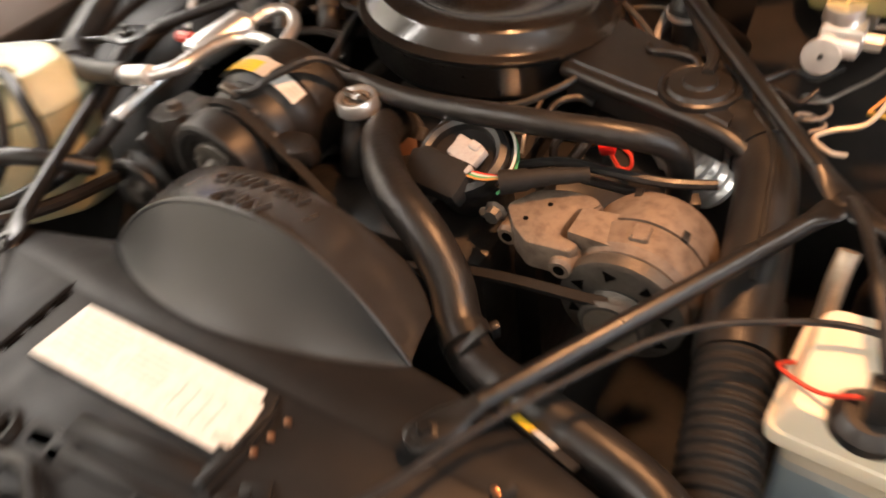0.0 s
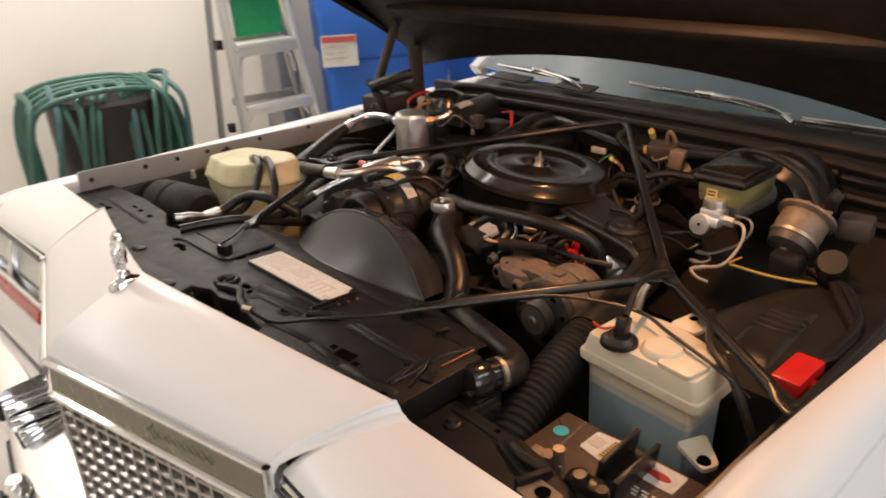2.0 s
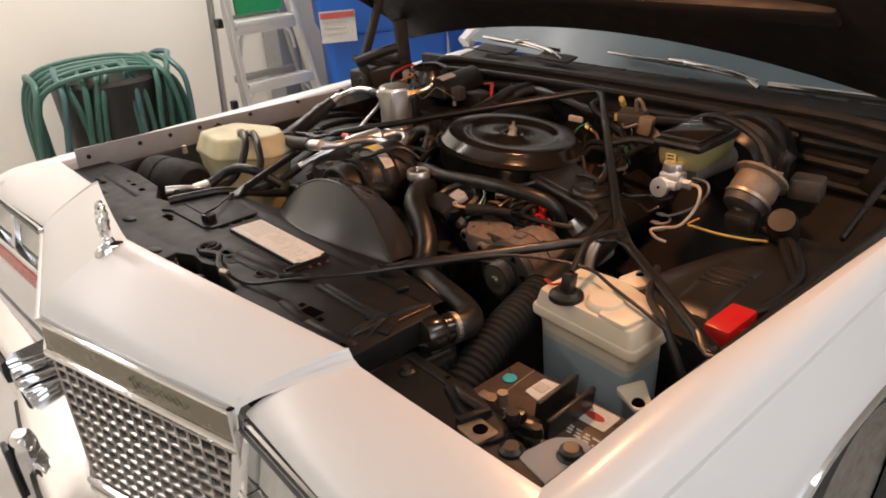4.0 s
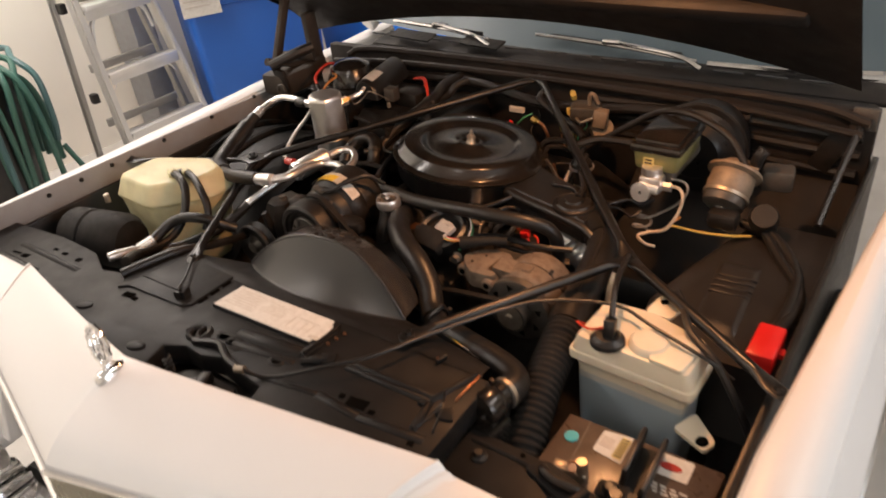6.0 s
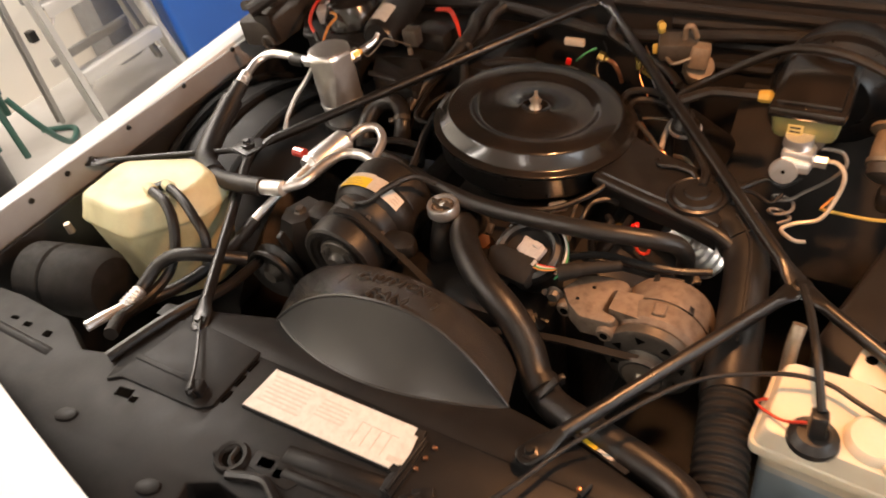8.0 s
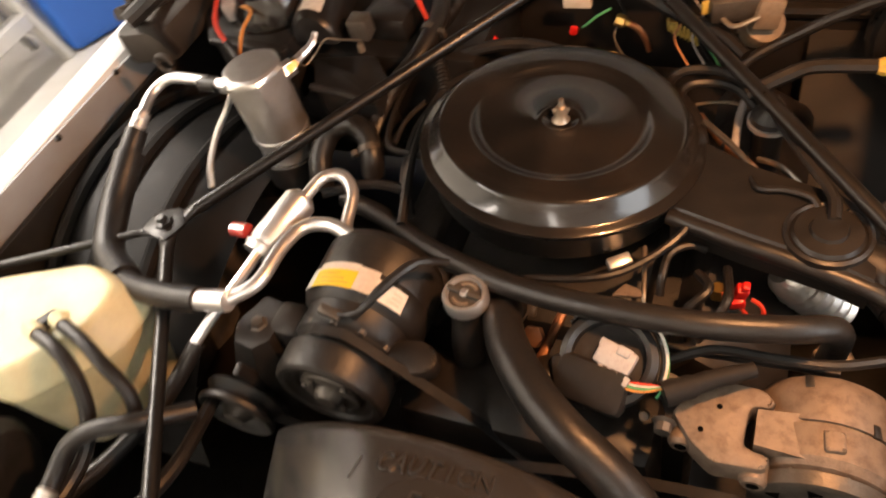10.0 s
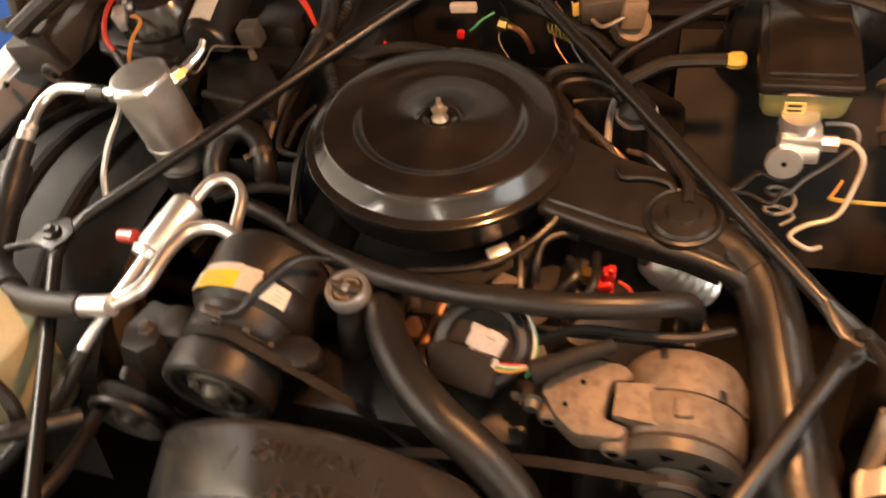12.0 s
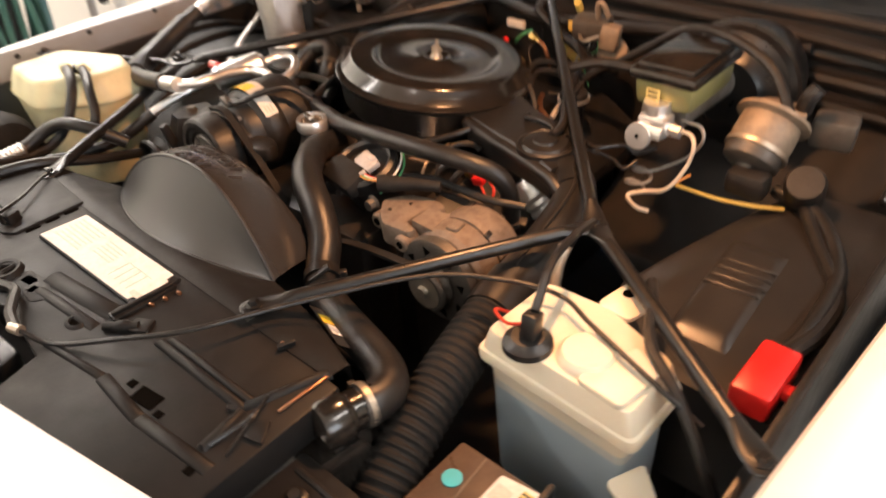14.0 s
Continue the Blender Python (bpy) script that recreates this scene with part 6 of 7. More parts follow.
part("loop", tube([(-0.288, 0.785, 0.868), (-0.278, 0.820, 0.870), (-0.255, 0.832, 0.866), (-0.232, 0.812, 0.856), (-0.225, 0.770, 0.846), (-0.21, 0.73, 0.84)], 0.0085, 12), "alu", disch)
part("outlet", tube([(-0.306, 0.690, 0.868), (-0.315, 0.650, 0.862), (-0.330, 0.610, 0.850), (-0.350, 0.56, 0.83)], 0.0075, 10), "alu", disch)
part("valve_cap", lathe([(0, -0.012), (0.009, -0.012), (0.010, 0.012), (0, 0.012)], 10, pose(-0.351, 0.716, 0.870, 0, 90, 0)), "red_lens", disch, "dull red service valve cap")
hose("liquid_line", [(-0.345, 0.565, 0.832), (-0.37, 0.50, 0.80), (-0.40, 0.42, 0.79), (-0.42, 0.36, 0.80), (-0.40, 0.30, 0.83), (-0.37, 0.26, 0.845)], 0.011, "black refrigerant line running to the radiator support", n=12)

tank = thing("coolant_reservoir", (-0.55, 0.52, 0.66), "yellowed cream coolant recovery reservoir", "reservoir")
TP = rounded([(-0.668, 0.436), (-0.520, 0.426), (-0.430, 0.520), (-0.425, 0.600), (-0.500, 0.628), (-0.668, 0.562)], 0.024, 4)


def tank_at(z, k=1.0, c=(-0.555, 0.525)):
    return [(c[0] + (x - c[0]) * k, c[1] + (y - c[1]) * k, z) for x, y in TP]


part("body", loft([tank_at(0.66, 0.70, (-0.60, 0.525)), tank_at(0.67, 0.74, (-0.60, 0.525)), tank_at(0.76, 0.86, (-0.58, 0.525)), tank_at(0.838, 0.955), tank_at(0.842, 0.96), tank_at(0.844, 1.0), tank_at(0.850, 1.005), tank_at(0.854, 0.985), tank_at(0.886, 0.87), tank_at(0.894, 0.83), tank_at(0.896, 0.78), tank_at(0.893, 0.5)]), "cream", tank, "", 60)
part("hose_clip", box((-0.505, 0.515, 0.900), (0.040, 0.016, 0.014), 0.004, (0, 0, 55)), "grime", tank)
part("spigot", tube([(-0.520, 0.510, 0.890), (-0.512, 0.503, 0.906), (-0.492, 0.497, 0.908)], 0.0105, 10), "cream", tank)
part("spigot", tube([(-0.495, 0.532, 0.890), (-0.488, 0.523, 0.904), (-0.470, 0.516, 0.906)], 0.0095, 10), "cream", tank)
part("overflow_hose", tube([(-0.500, 0.499, 0.908), (-0.455, 0.486, 0.906), (-0.425, 0.468, 0.888), (-0.412, 0.440, 0.850), (-0.410, 0.405, 0.822), (-0.410, 0.360, 0.815), (-0.40, 0.30, 0.83)], 0.0092, 10), "rubber", tank)
part("overflow_hose", tube([(-0.480, 0.519, 0.906), (-0.436, 0.506, 0.903), (-0.395, 0.488, 0.890), (-0.368, 0.474, 0.860), (-0.36, 0.45, 0.82)], 0.0085, 10), "rubber", tank)
cool = thing("cooler_line", (-0.42, 0.28, 0.84), "black cooler hose with a bright crimped fitting", "hose")
part("hose", tube([(-0.31, 0.49, 0.815), (-0.345, 0.447, 0.852), (-0.385, 0.425, 0.858), (-0.412, 0.402, 0.848), (-0.420, 0.370, 0.832), (-0.418, 0.345, 0.826)], 0.0115, 12), "rubber", cool)
part("crimp", tube([(-0.418 + 0.003 * k / 10, 0.355 - 0.037 * k / 10, 0.829 - 0.001 * k / 10) for k in range(11)], [0.0138 if k % 2 else 0.0112 for k in range(11)], 14, 1, smooth=False), "alu", cool)
part("end", tube([(-0.415, 0.320, 0.828), (-0.418, 0.285, 0.838), (-0.425, 0.255, 0.842)], 0.009, 10), "alu", cool)
hose("cooler_hose", [(-0.33, 0.225, 0.850), (-0.31, 0.285, 0.852), (-0.295, 0.34, 0.848), (-0.29, 0.42, 0.82), (-0.32, 0.52, 0.78)], 0.009, "black hose lying along the radiator support", n=10)
drum = thing("vacuum_canister", (-0.62, 0.35, 0.70), "black rounded plastic canister beside the fender", "canister")
part("shell", lathe([(0, -0.10), (0.045, -0.095), (0.062, -0.075), (0.064, -0.02), (0.060, -0.015), (0.064, -0.01), (0.064, 0.07), (0.05, 0.092), (0, 0.10)], 32, pose(-0.615, 0.345, 0.790, 0, 90, 12)), "bellows", drum)
part("stud", lathe([(0, 0.02), (0.006, 0.02), (0.007, 0)], 10, pose(-0.64, 0.40, 0.85)), "tin", drum)

# ---- firewall side ----
case = thing("heater_case", (-0.35, 1.15, 0.62), "black heater and blower case on the firewall", "heater case")
part("box", box((-0.33, 1.20, 0.76), (0.36, 0.22, 0.20), 0.02), "plastic", case)
part("lower_panel", prism(rounded([(-0.420, 1.070), (-0.315, 1.085), (-0.260, 1.02), (-0.262, 0.975), (-0.385, 1.000)], 0.012), 0.76, 0.868, 0.006), "plastic", case)
part("panel_rim", tube([(-0.388, 1.000, 0.868), (-0.330, 0.990, 0.868), (-0.262, 0.976, 0.866)], 0.006, 8), "rubber", case)
part("shelf", prism(rounded([(-0.655, 1.130), (-0.600, 1.062), (-0.450, 1.040), (-0.440, 1.14), (-0.50, 1.26), (-0.64, 1.26)], 0.012), 0.80, 0.902, 0.006), "plastic", case)
part("shelf_flange", prism(rounded([(-0.660, 1.134), (-0.602, 1.055), (-0.446, 1.032), (-0.440, 1.050), (-0.592, 1.074), (-0.645, 1.140)], 0.006), 0.893, 0.903, 0.002), "plastic", case)
dome = part("blower_cover", lathe([(0, 0.060), (0.030, 0.058), (0.055, 0.045), (0.068, 0.020), (0.072, 0.0), (0.078, -0.002), (0.078, -0.010)], 36, pose(-0.520, 1.150, 0.905)), "gloss", case, "shiny black domed blower cover")
cover = part("cover", loft([[(-0.408 - 0.055 * t * 0.9 + w * math.cos(a), 1.075 + 0.20 * t, 0.890 + 0.052 * (0.92 if w < 0.043 else 1.0) * math.sin(a)) for a in [k * math.pi / 12 for k in range(13)]] + []
                     for t, w in ((0.0, 0.034), (0.02, 0.041), (0.06, 0.044), (0.5, 0.046), (1.0, 0.046))]), "plastic", case, "long rounded black cover with a pale label")
part("cover_label", grid([[(-0.408 - 0.0495 * t + 0.0465 * math.cos(a), 1.075 + 0.20 * t, 0.890 + 0.0533 * math.sin(a)) for a in [radians(62 + 7 * k) for k in range(8)]] for t in (0.07, 0.25, 0.42)]), "paper", cover, "pale worn paper label")
part("label_edge", grid([[(-0.408 - 0.0495 * t + 0.0467 * math.cos(a), 1.075 + 0.20 * t, 0.890 + 0.0536 * math.sin(a)) for a in [radians(104 + 4 * k) for k in range(3)]] for t in (0.30, 0.42, 0.60)]), "olive", cover)
part("wire_box", box((-0.312, 1.160, 0.880), (0.085, 0.070, 0.045), 0.012, (0, 0, -6)), "rubber", case)
relay = part("relay", box((-0.333, 1.098, 0.908), (0.032, 0.030, 0.036), 0.003, (0, 0, 4)), "dark_cast", case, "small silver relay box")
part("relay_pin", lathe([(0, 0.0), (0.005, 0.0), (0.006, -0.014)], 10, pose(-0.333, 1.080, 0.890)), "tin", relay)
pt = thing("blower_terminal", (-0.575, 1.117, 0.90), "blower terminal with red and orange wires", "terminal")
part("connector", join(box((-0.572, 1.115, 0.925), (0.036, 0.030, 0.036), 0.005, (10, 0, 20)), box((-0.560, 1.120, 0.946), (0.014, 0.012, 0.016), 0.003)), "grey_plug", pt)
part("red_wire", tube([(-0.562, 1.130, 0.940), (-0.574, 1.140, 0.950), (-0.592, 1.134, 0.951), (-0.582, 1.091, 0.950), (-0.548, 1.034, 0.948), (-0.500, 0.992, 0.945)], 0.0038, 8), "red_wire", pt)
part("orange_wire", tube([(-0.552, 1.100, 0.935), (-0.530, 1.092, 0.942), (-0.513, 1.079, 0.940), (-0.505, 1.039, 0.938), (-0.483, 0.992, 0.935), (-0.47, 0.975, 0.930)], 0.003, 8), "orange_wire", pt)
part("sleeve", tube([(-0.505, 0.996, 0.945), (-0.478, 0.975, 0.935)], 0.006, 8, smooth=False), "rubber", pt)
hose("heater_loop", [(-0.348, 0.885, 0.77), (-0.350, 0.897, 0.79), (-0.353, 0.919, 0.810), (-0.341, 0.948, 0.830), (-0.308, 0.957, 0.838), (-0.278, 0.943, 0.832), (-0.263, 0.918, 0.815), (-0.264, 0.905, 0.79)], 0.0175, "black heater hose loop behind the muffler", n=14, clamps=(-2,))
hose("heater_hose", [(-0.276, 0.945, 0.795), (-0.276, 0.955, 0.812), (-0.274, 0.986, 0.830), (-0.259, 1.026, 0.858), (-0.231, 1.066, 0.880), (-0.220, 1.139, 0.898), (-0.236, 1.210, 0.905), (-0.24, 1.32, 0.90)], 0.0145, "thick black heater hose up to the firewall", n=14, clamps=(-3,))
loom = thing("wiring_loom", (-0.20, 1.1, 0.86), "black ribbed loom running beside the air cleaner", "loom")
part("conduit", tube([(-0.210, 1.300, 0.895), (-0.212, 1.233, 0.900), (-0.207, 1.186, 0.892), (-0.222, 1.125, 0.880), (-0.216, 1.098, 0.870), (-0.184, 1.040, 0.850), (-0.170, 0.98, 0.83)], 0.010, 10, ribs=(0.007, 0.0010)), "rubber", loom)
part("branch", tube([(-0.249, 1.106, 0.845), (-0.247, 1.031, 0.850), (-0.243, 0.960, 0.842), (-0.228, 0.920, 0.838), (-0.187, 0.911, 0.838), (-0.165, 0.915, 0.83)], 0.0045, 8), "rubber", loom)
part("branch", tube([(-0.205, 1.01, 0.845), (-0.225, 0.975, 0.838), (-0.232, 0.940, 0.825)], 0.004, 8), "rubber", loom)
hose("vacuum_hose", [(-0.165, 0.80, 0.82), (-0.188, 0.92, 0.84), (-0.178, 1.04, 0.85), (-0.10, 1.12, 0.84)], 0.007, "black hose lying against the air cleaner", n=8)
hose("vacuum_hose", [(-0.172, 0.83, 0.80), (-0.198, 0.90, 0.82), (-0.200, 1.00, 0.83), (-0.15, 1.09, 0.82)], 0.009, "black hose lying against the air cleaner", n=8)
hose("vacuum_hose", [(-0.30, 0.83, 0.825), (-0.24, 0.86, 0.822), (-0.18, 0.86, 0.82)], 0.007, "thin black vacuum hose behind the muffler", n=8)
hose("signal_wire", [(-0.380, 0.985, 0.925), (-0.385, 1.005, 0.905), (-0.372, 1.020, 0.915), (-0.352, 1.028, 0.935), (-0.334, 1.036, 0.930), (-0.326, 1.075, 0.900)], 0.0015, "thin pale wire from the canister to the relay", "tin", "wire", 6)
master = thing("brake_master_cylinder", (0.45, 1.05, 0.80), "brake master cylinder with an olive reservoir and black lid", "brake cylinder")
valve = part("valve_body", join(box((0.452, 0.962, 0.872), (0.046, 0.036, 0.034), 0.006), lathe([(0, -0.005), (0.020, -0.005), (0.021, 0.0), (0.020, 0.005), (0, 0.005)], 28, pose(0.438, 0.938, 0.858, 78)), box((0.456, 0.942, 0.866), (0.034, 0.010, 0.018), 0.003, (-12, 0, 0))), "alu", master, "bare aluminium valve body")
part("valve_hole", lathe([(0, 0.0062), (0.003, 0.0062), (0.003, 0.004)], 12, pose(0.438, 0.938, 0.858, 78)), "void", valve)
part("valve_top", lathe([(0, 0.905), (0.020, 0.905), (0.022, 0.890), (0.020, 0.885)], 24, Matrix.Translation((0.448, 0.968, 0))), "alu", valve)
part("valve_nut", lathe([(0, -0.011), (0.010, -0.011), (0.010, 0.011), (0, 0.011)], 6, pose(0.482, 0.962, 0.868, 0, 90, 0)), "alu", master)
part("cylinder", lathe([(0, 0.055), (0.024, 0.055), (0.027, 0.045), (0.03, -0.10), (0, -0.10)], 24, along_y(0.455, 1.06, 0.870)), "grey_cast", master)
part("reservoir", box((0.451, 1.045, 0.910), (0.098, 0.150, 0.046), 0.012, taper=0.92), "olive", master, "olive plated reservoir")
part("lid", box((0.451, 1.045, 0.940), (0.108, 0.162, 0.020), 0.008), "gloss", master, "glossy black rubber-edged lid")
part("lid_top", box((0.451, 1.045, 0.953), (0.090, 0.142, 0.010), 0.005), "gloss", master)
tag = part("tag", box((0.440, 0.9675, 0.914), (0.022, 0.002, 0.016), 0.0), "tag_paper", master, "small yellowed tag with plain bars")
for k in range(2):
    part("text_bar", box((0.440, 0.9662, 0.918 - 0.007 * k), (0.015, 0.001, 0.003), 0.0), "grime", tag)
booster = thing("brake_booster", (0.47, 1.23, 0.75), "large black brake booster drum on the firewall", "brake booster")
part("shell", lathe([(0, 0.07), (0.055, 0.07), (0.065, 0.060), (0.098, 0.045), (0.104, 0.03)], 44, along_y(0.47, 1.23, 0.850)), "steel_black", booster)
part("rear_shell", lathe([(0.104, 0.022), (0.104, 0.0), (0.09, -0.05), (0, -0.05)], 44, along_y(0.47, 1.23, 0.850)), "steel_black", booster)
part("seam_band", lathe([(0.103, 0.032), (0.109, 0.030), (0.109, 0.022), (0.103, 0.020)], 44, along_y(0.47, 1.23, 0.850)), "steel_black", booster)
hose("brake_line", [(0.475, 0.966, 0.868), (0.488, 0.966, 0.868), (0.508, 0.964, 0.868), (0.521, 0.950, 0.858), (0.519, 0.938, 0.830), (0.504, 0.913, 0.800), (0.473, 0.903, 0.790), (0.456, 0.888, 0.785), (0.476, 0.877, 0.778), (0.492, 0.888, 0.770)], 0.0033, "pale metal brake line hooking below the valve", "brake_tube", "brake line", 8)
hose("brake_line", [(0.480, 0.990, 0.872), (0.490, 0.992, 0.872), (0.511, 0.992, 0.868), (0.518, 0.985, 0.850), (0.499, 0.982, 0.820), (0.470, 0.968, 0.800)] + [(0.445 + 0.017 * math.cos(a), 0.962 - 0.0022 * k + 0.014 * math.sin(a), 0.797 - 0.0012 * k) for k, a in enumerate([-0.6 - 0.65 * i for i in range(19)])] + [(0.447, 0.915, 0.772)], 0.0028, "coiled dull metal brake line", "grey_cast", "brake line", 8)
servo = thing("cruise_servo", (0.60, 1.01, 0.76), "beige cruise control servo drum with a black unit", "servo")
SV = Matrix.Translation((0.588, 1.020, 0.852)) @ Vector((-0.05, -0.72, -0.62)).to_track_quat("Z", "Y").to_matrix().to_4x4()
part("drum", lathe([(0, -0.050), (0.040, -0.050), (0.043, -0.046), (0.0445, -0.012), (0.0430, 0.008), (0.0415, 0.010)], 36, SV), "beige", servo)
part("flange", lathe([(0.043, -0.048), (0.054, -0.046), (0.055, -0.040), (0.044, -0.036)], 36, SV), "beige", servo)
part("band", lathe([(0.0425, 0.006), (0.0462, 0.007), (0.0462, 0.014), (0.0425, 0.015)], 36, SV), "tin", servo)
part("front_cap", lathe([(0.0425, 0.015), (0.040, 0.030), (0.030, 0.036), (0.016, 0.038), (0.012, 0.046), (0, 0.046)], 36, SV), "dark_cast", servo)
part("valve", box((0.598, 0.975, 0.815), (0.06, 0.04, 0.04), 0.012), "grime", servo)
part("unit", box((0.665, 1.09, 0.868), (0.060, 0.05, 0.045), 0.008, (0, 0, 10)), "dark_cast", servo)
part("round_unit", lathe([(0, 0.03), (0.024, 0.03), (0.028, 0.02), (0.028, -0.03), (0, -0.03)], 28, pose(0.668, 1.0, 0.815, 40, 10, 0)), "grime", servo)
part("top_flange", prism(rounded([(0.548, 1.045), (0.575, 1.075), (0.625, 1.070), (0.640, 1.035)], 0.01), 0.898, 0.904, 0.001), "beige", servo)
part("hose_stub", tube([(0.625, 1.06, 0.90), (0.632, 1.05, 0.925), (0.640, 1.055, 0.94)], 0.012, 10), "rubber", servo)
hose("red_wire", [(0.500, 0.950, 0.790), (0.507, 0.960, 0.796), (0.513, 0.972, 0.799)], 0.002, "short orange wire behind the brake line", "orange_wire", "wire", 6)
hose("yellow_wire", [(0.500, 0.955, 0.785), (0.515, 0.947, 0.790), (0.569, 0.947, 0.790), (0.620, 0.959, 0.790), (0.655, 0.975, 0.790)], 0.0028, "thin yellow wire under the servo", "yellow_wire", "wire", 6)
hose("vacuum_hose", [(0.21, 1.145, 0.82), (0.231, 1.157, 0.838), (0.270, 1.169, 0.860), (0.323, 1.167, 0.898), (0.383, 1.152, 0.940), (0.440, 1.12, 0.965), (0.50, 1.10, 0.965), (0.57, 1.07, 0.945), (0.615, 1.04, 0.90)], 0.0075, "black vacuum hose arching over the brake reservoir", n=10)
hose("vacuum_hose", [(0.63, 1.0, 0.80), (0.70, 0.97, 0.80), (0.76, 0.88, 0.79), (0.775, 0.76, 0.80), (0.77, 0.68, 0.80)], 0.010, "black hose along the wheel housing", n=12)
egr = thing("vacuum_valves", (0.20, 1.19, 0.84), "cluster of tan vacuum valves on the engine's rear", "valve")
part("body", box((0.197, 1.185, 0.905), (0.070, 0.045, 0.040), 0.008, (10, 0, 15)), "dark_cast", egr)
part("neck", tube([(0.165, 1.19, 0.93), (0.165, 1.18, 0.948), (0.172, 1.17, 0.95)], 0.007, 8), "yellow_wire", egr)
part("small_box", box((0.238, 1.18, 0.895), (0.035, 0.03, 0.045), 0.006, (0, 10, 15)), "beige", egr)
part("pot", lathe([(0, 0.025), (0.026, 0.02), (0.030, 0.005), (0.022, -0.025), (0, -0.03)], 24, pose(0.232, 1.205, 0.850, 35, 20, 0)), "beige", egr)
part("tag", box((0.165, 1.170, 0.905), (0.02, 0.006, 0.02), 0.003, (0, 0, 25)), "yellow_wire", egr)
part("hook", tube([(0.21, 1.18, 0.925), (0.215, 1.17, 0.952), (0.225, 1.17, 0.955), (0.232, 1.18, 0.93)], 0.005, 8), "beige", egr)
part("pipe", tube([(0.18, 1.165, 0.895), (0.20, 1.15, 0.89), (0.23, 1.155, 0.902)], 0.0035, 8), "tin", egr)
single("pcv_valve", lathe([(0, 0.865), (0.014, 0.865), (0.017, 0.858), (0.024, 0.850), (0.025, 0.838), (0.018, 0.82), (0.018, 0.74)], 20, Matrix.Translation((0.262, 1.03, 0))), "grime", "dark breather valve on the valve cover", "valve")
single("breather_ring", lathe([(0.025, 0.842), (0.028, 0.842), (0.028, 0.836), (0.025, 0.836)], 20, Matrix.Translation((0.262, 1.03, 0))), "alu", "thin bright ring on the breather valve", "ring")
for pts, r, lab in (([(0.125, 1.08, 0.83), (0.139, 1.09, 0.855), (0.171, 1.097, 0.860), (0.208, 1.087, 0.860), (0.246, 1.053, 0.855), (0.262, 1.02, 0.83)], 0.0065, "black vacuum hose beside the air cleaner"),
                    ([(0.145, 1.065, 0.83), (0.156, 1.077, 0.848), (0.186, 1.083, 0.850), (0.219, 1.071, 0.850), (0.246, 1.045, 0.84)], 0.006, "black vacuum hose beside the air cleaner"),
                    ([(0.211, 1.0, 0.82), (0.211, 0.980, 0.830), (0.220, 0.956, 0.830), (0.240, 0.935, 0.828)], 0.003, "thin black vacuum tube by the snorkel"),
                    ([(0.205, 0.965, 0.840), (0.205, 0.906, 0.845), (0.187, 0.834, 0.838), (0.140, 0.783, 0.826), (0.092, 0.758, 0.825), (0.02, 0.748, 0.82)], 0.0048, "thin black cable looping under the air cleaner"),
                    ([(0.243, 0.944, 0.840), (0.258, 0.900, 0.855), (0.285, 0.899, 0.857), (0.312, 0.893, 0.857), (0.323, 0.883, 0.852)], 0.0038, "black vacuum hose over the snorkel"),
                    ([(0.249, 1.064, 0.868), (0.269, 1.005, 0.868), (0.298, 0.952, 0.868), (0.333, 0.893, 0.866), (0.338, 0.858, 0.862)], 0.007, "black vacuum hose below the brace rod"),
                    ([(0.265, 1.05, 0.860), (0.285, 0.990, 0.862), (0.315, 0.935, 0.860), (0.35, 0.88, 0.853)], 0.005, "black vacuum hose below the brace rod"),
                    ([(0.065, 1.244, 0.872), (0.111, 1.205, 0.872), (0.179, 1.167, 0.870), (0.22, 1.13, 0.86)], 0.008, "black vacuum hose behind the air cleaner"),
                    ([(0.230, 1.03, 0.88), (0.273, 1.049, 0.897), (0.302, 1.063, 0.90), (0.366, 1.069, 0.90)], 0.009, "black vacuum hose to the brake booster"),
                    ([(0.364, 0.918, 0.83), (0.386, 0.909, 0.834), (0.414, 0.943, 0.832), (0.440, 0.936, 0.83), (0.463, 0.952, 0.84)], 0.004, "thin black cable below the brake valve"),
                    ([(0.355, 0.905, 0.83), (0.400, 0.925, 0.815), (0.430, 0.915, 0.81), (0.445, 0.93, 0.82)], 0.003, "thin black cable below the brake valve"),
                    ([(0.172, 0.775, 0.79), (0.172, 0.790, 0.808), (0.176, 0.818, 0.815), (0.196, 0.835, 0.815), (0.215, 0.835, 0.81)], 0.0048, "black cable loop beside the ignition unit")):
    hose("vacuum_hose", pts, r, lab, n=8)
single("booster_fitting", lathe([(0, -0.010), (0.009, -0.010), (0.011, -0.004), (0.011, 0.007), (0.007, 0.012), (0, 0.012)], 8, pose(0.376, 1.069, 0.900, 0, 90, 5)), "yellow_wire", "yellow plastic vacuum fitting on the booster hose", "fitting")
single("metal_tube", tube([(0.185, 1.008, 0.850), (0.219, 0.973, 0.850), (0.246, 0.941, 0.846), (0.256, 0.92, 0.82)], 0.0042, 10), "dark_cast", "dull metal tube beside the air cleaner", "pipe")
single("linkage_rod", tube([(0.144, 0.835, 0.80), (0.150, 0.80, 0.800), (0.156, 0.765, 0.798), (0.158, 0.75, 0.78)], 0.0028, 8), "tin", "thin bright throttle linkage rod", "rod")
single("linkage_plate", prism(rounded([(0.120, 0.758), (0.156, 0.762), (0.150, 0.772), (0.132, 0.777)], 0.003), 0.797, 0.801, 0.001), "cast", "small dull throttle bracket plate", "bracket")
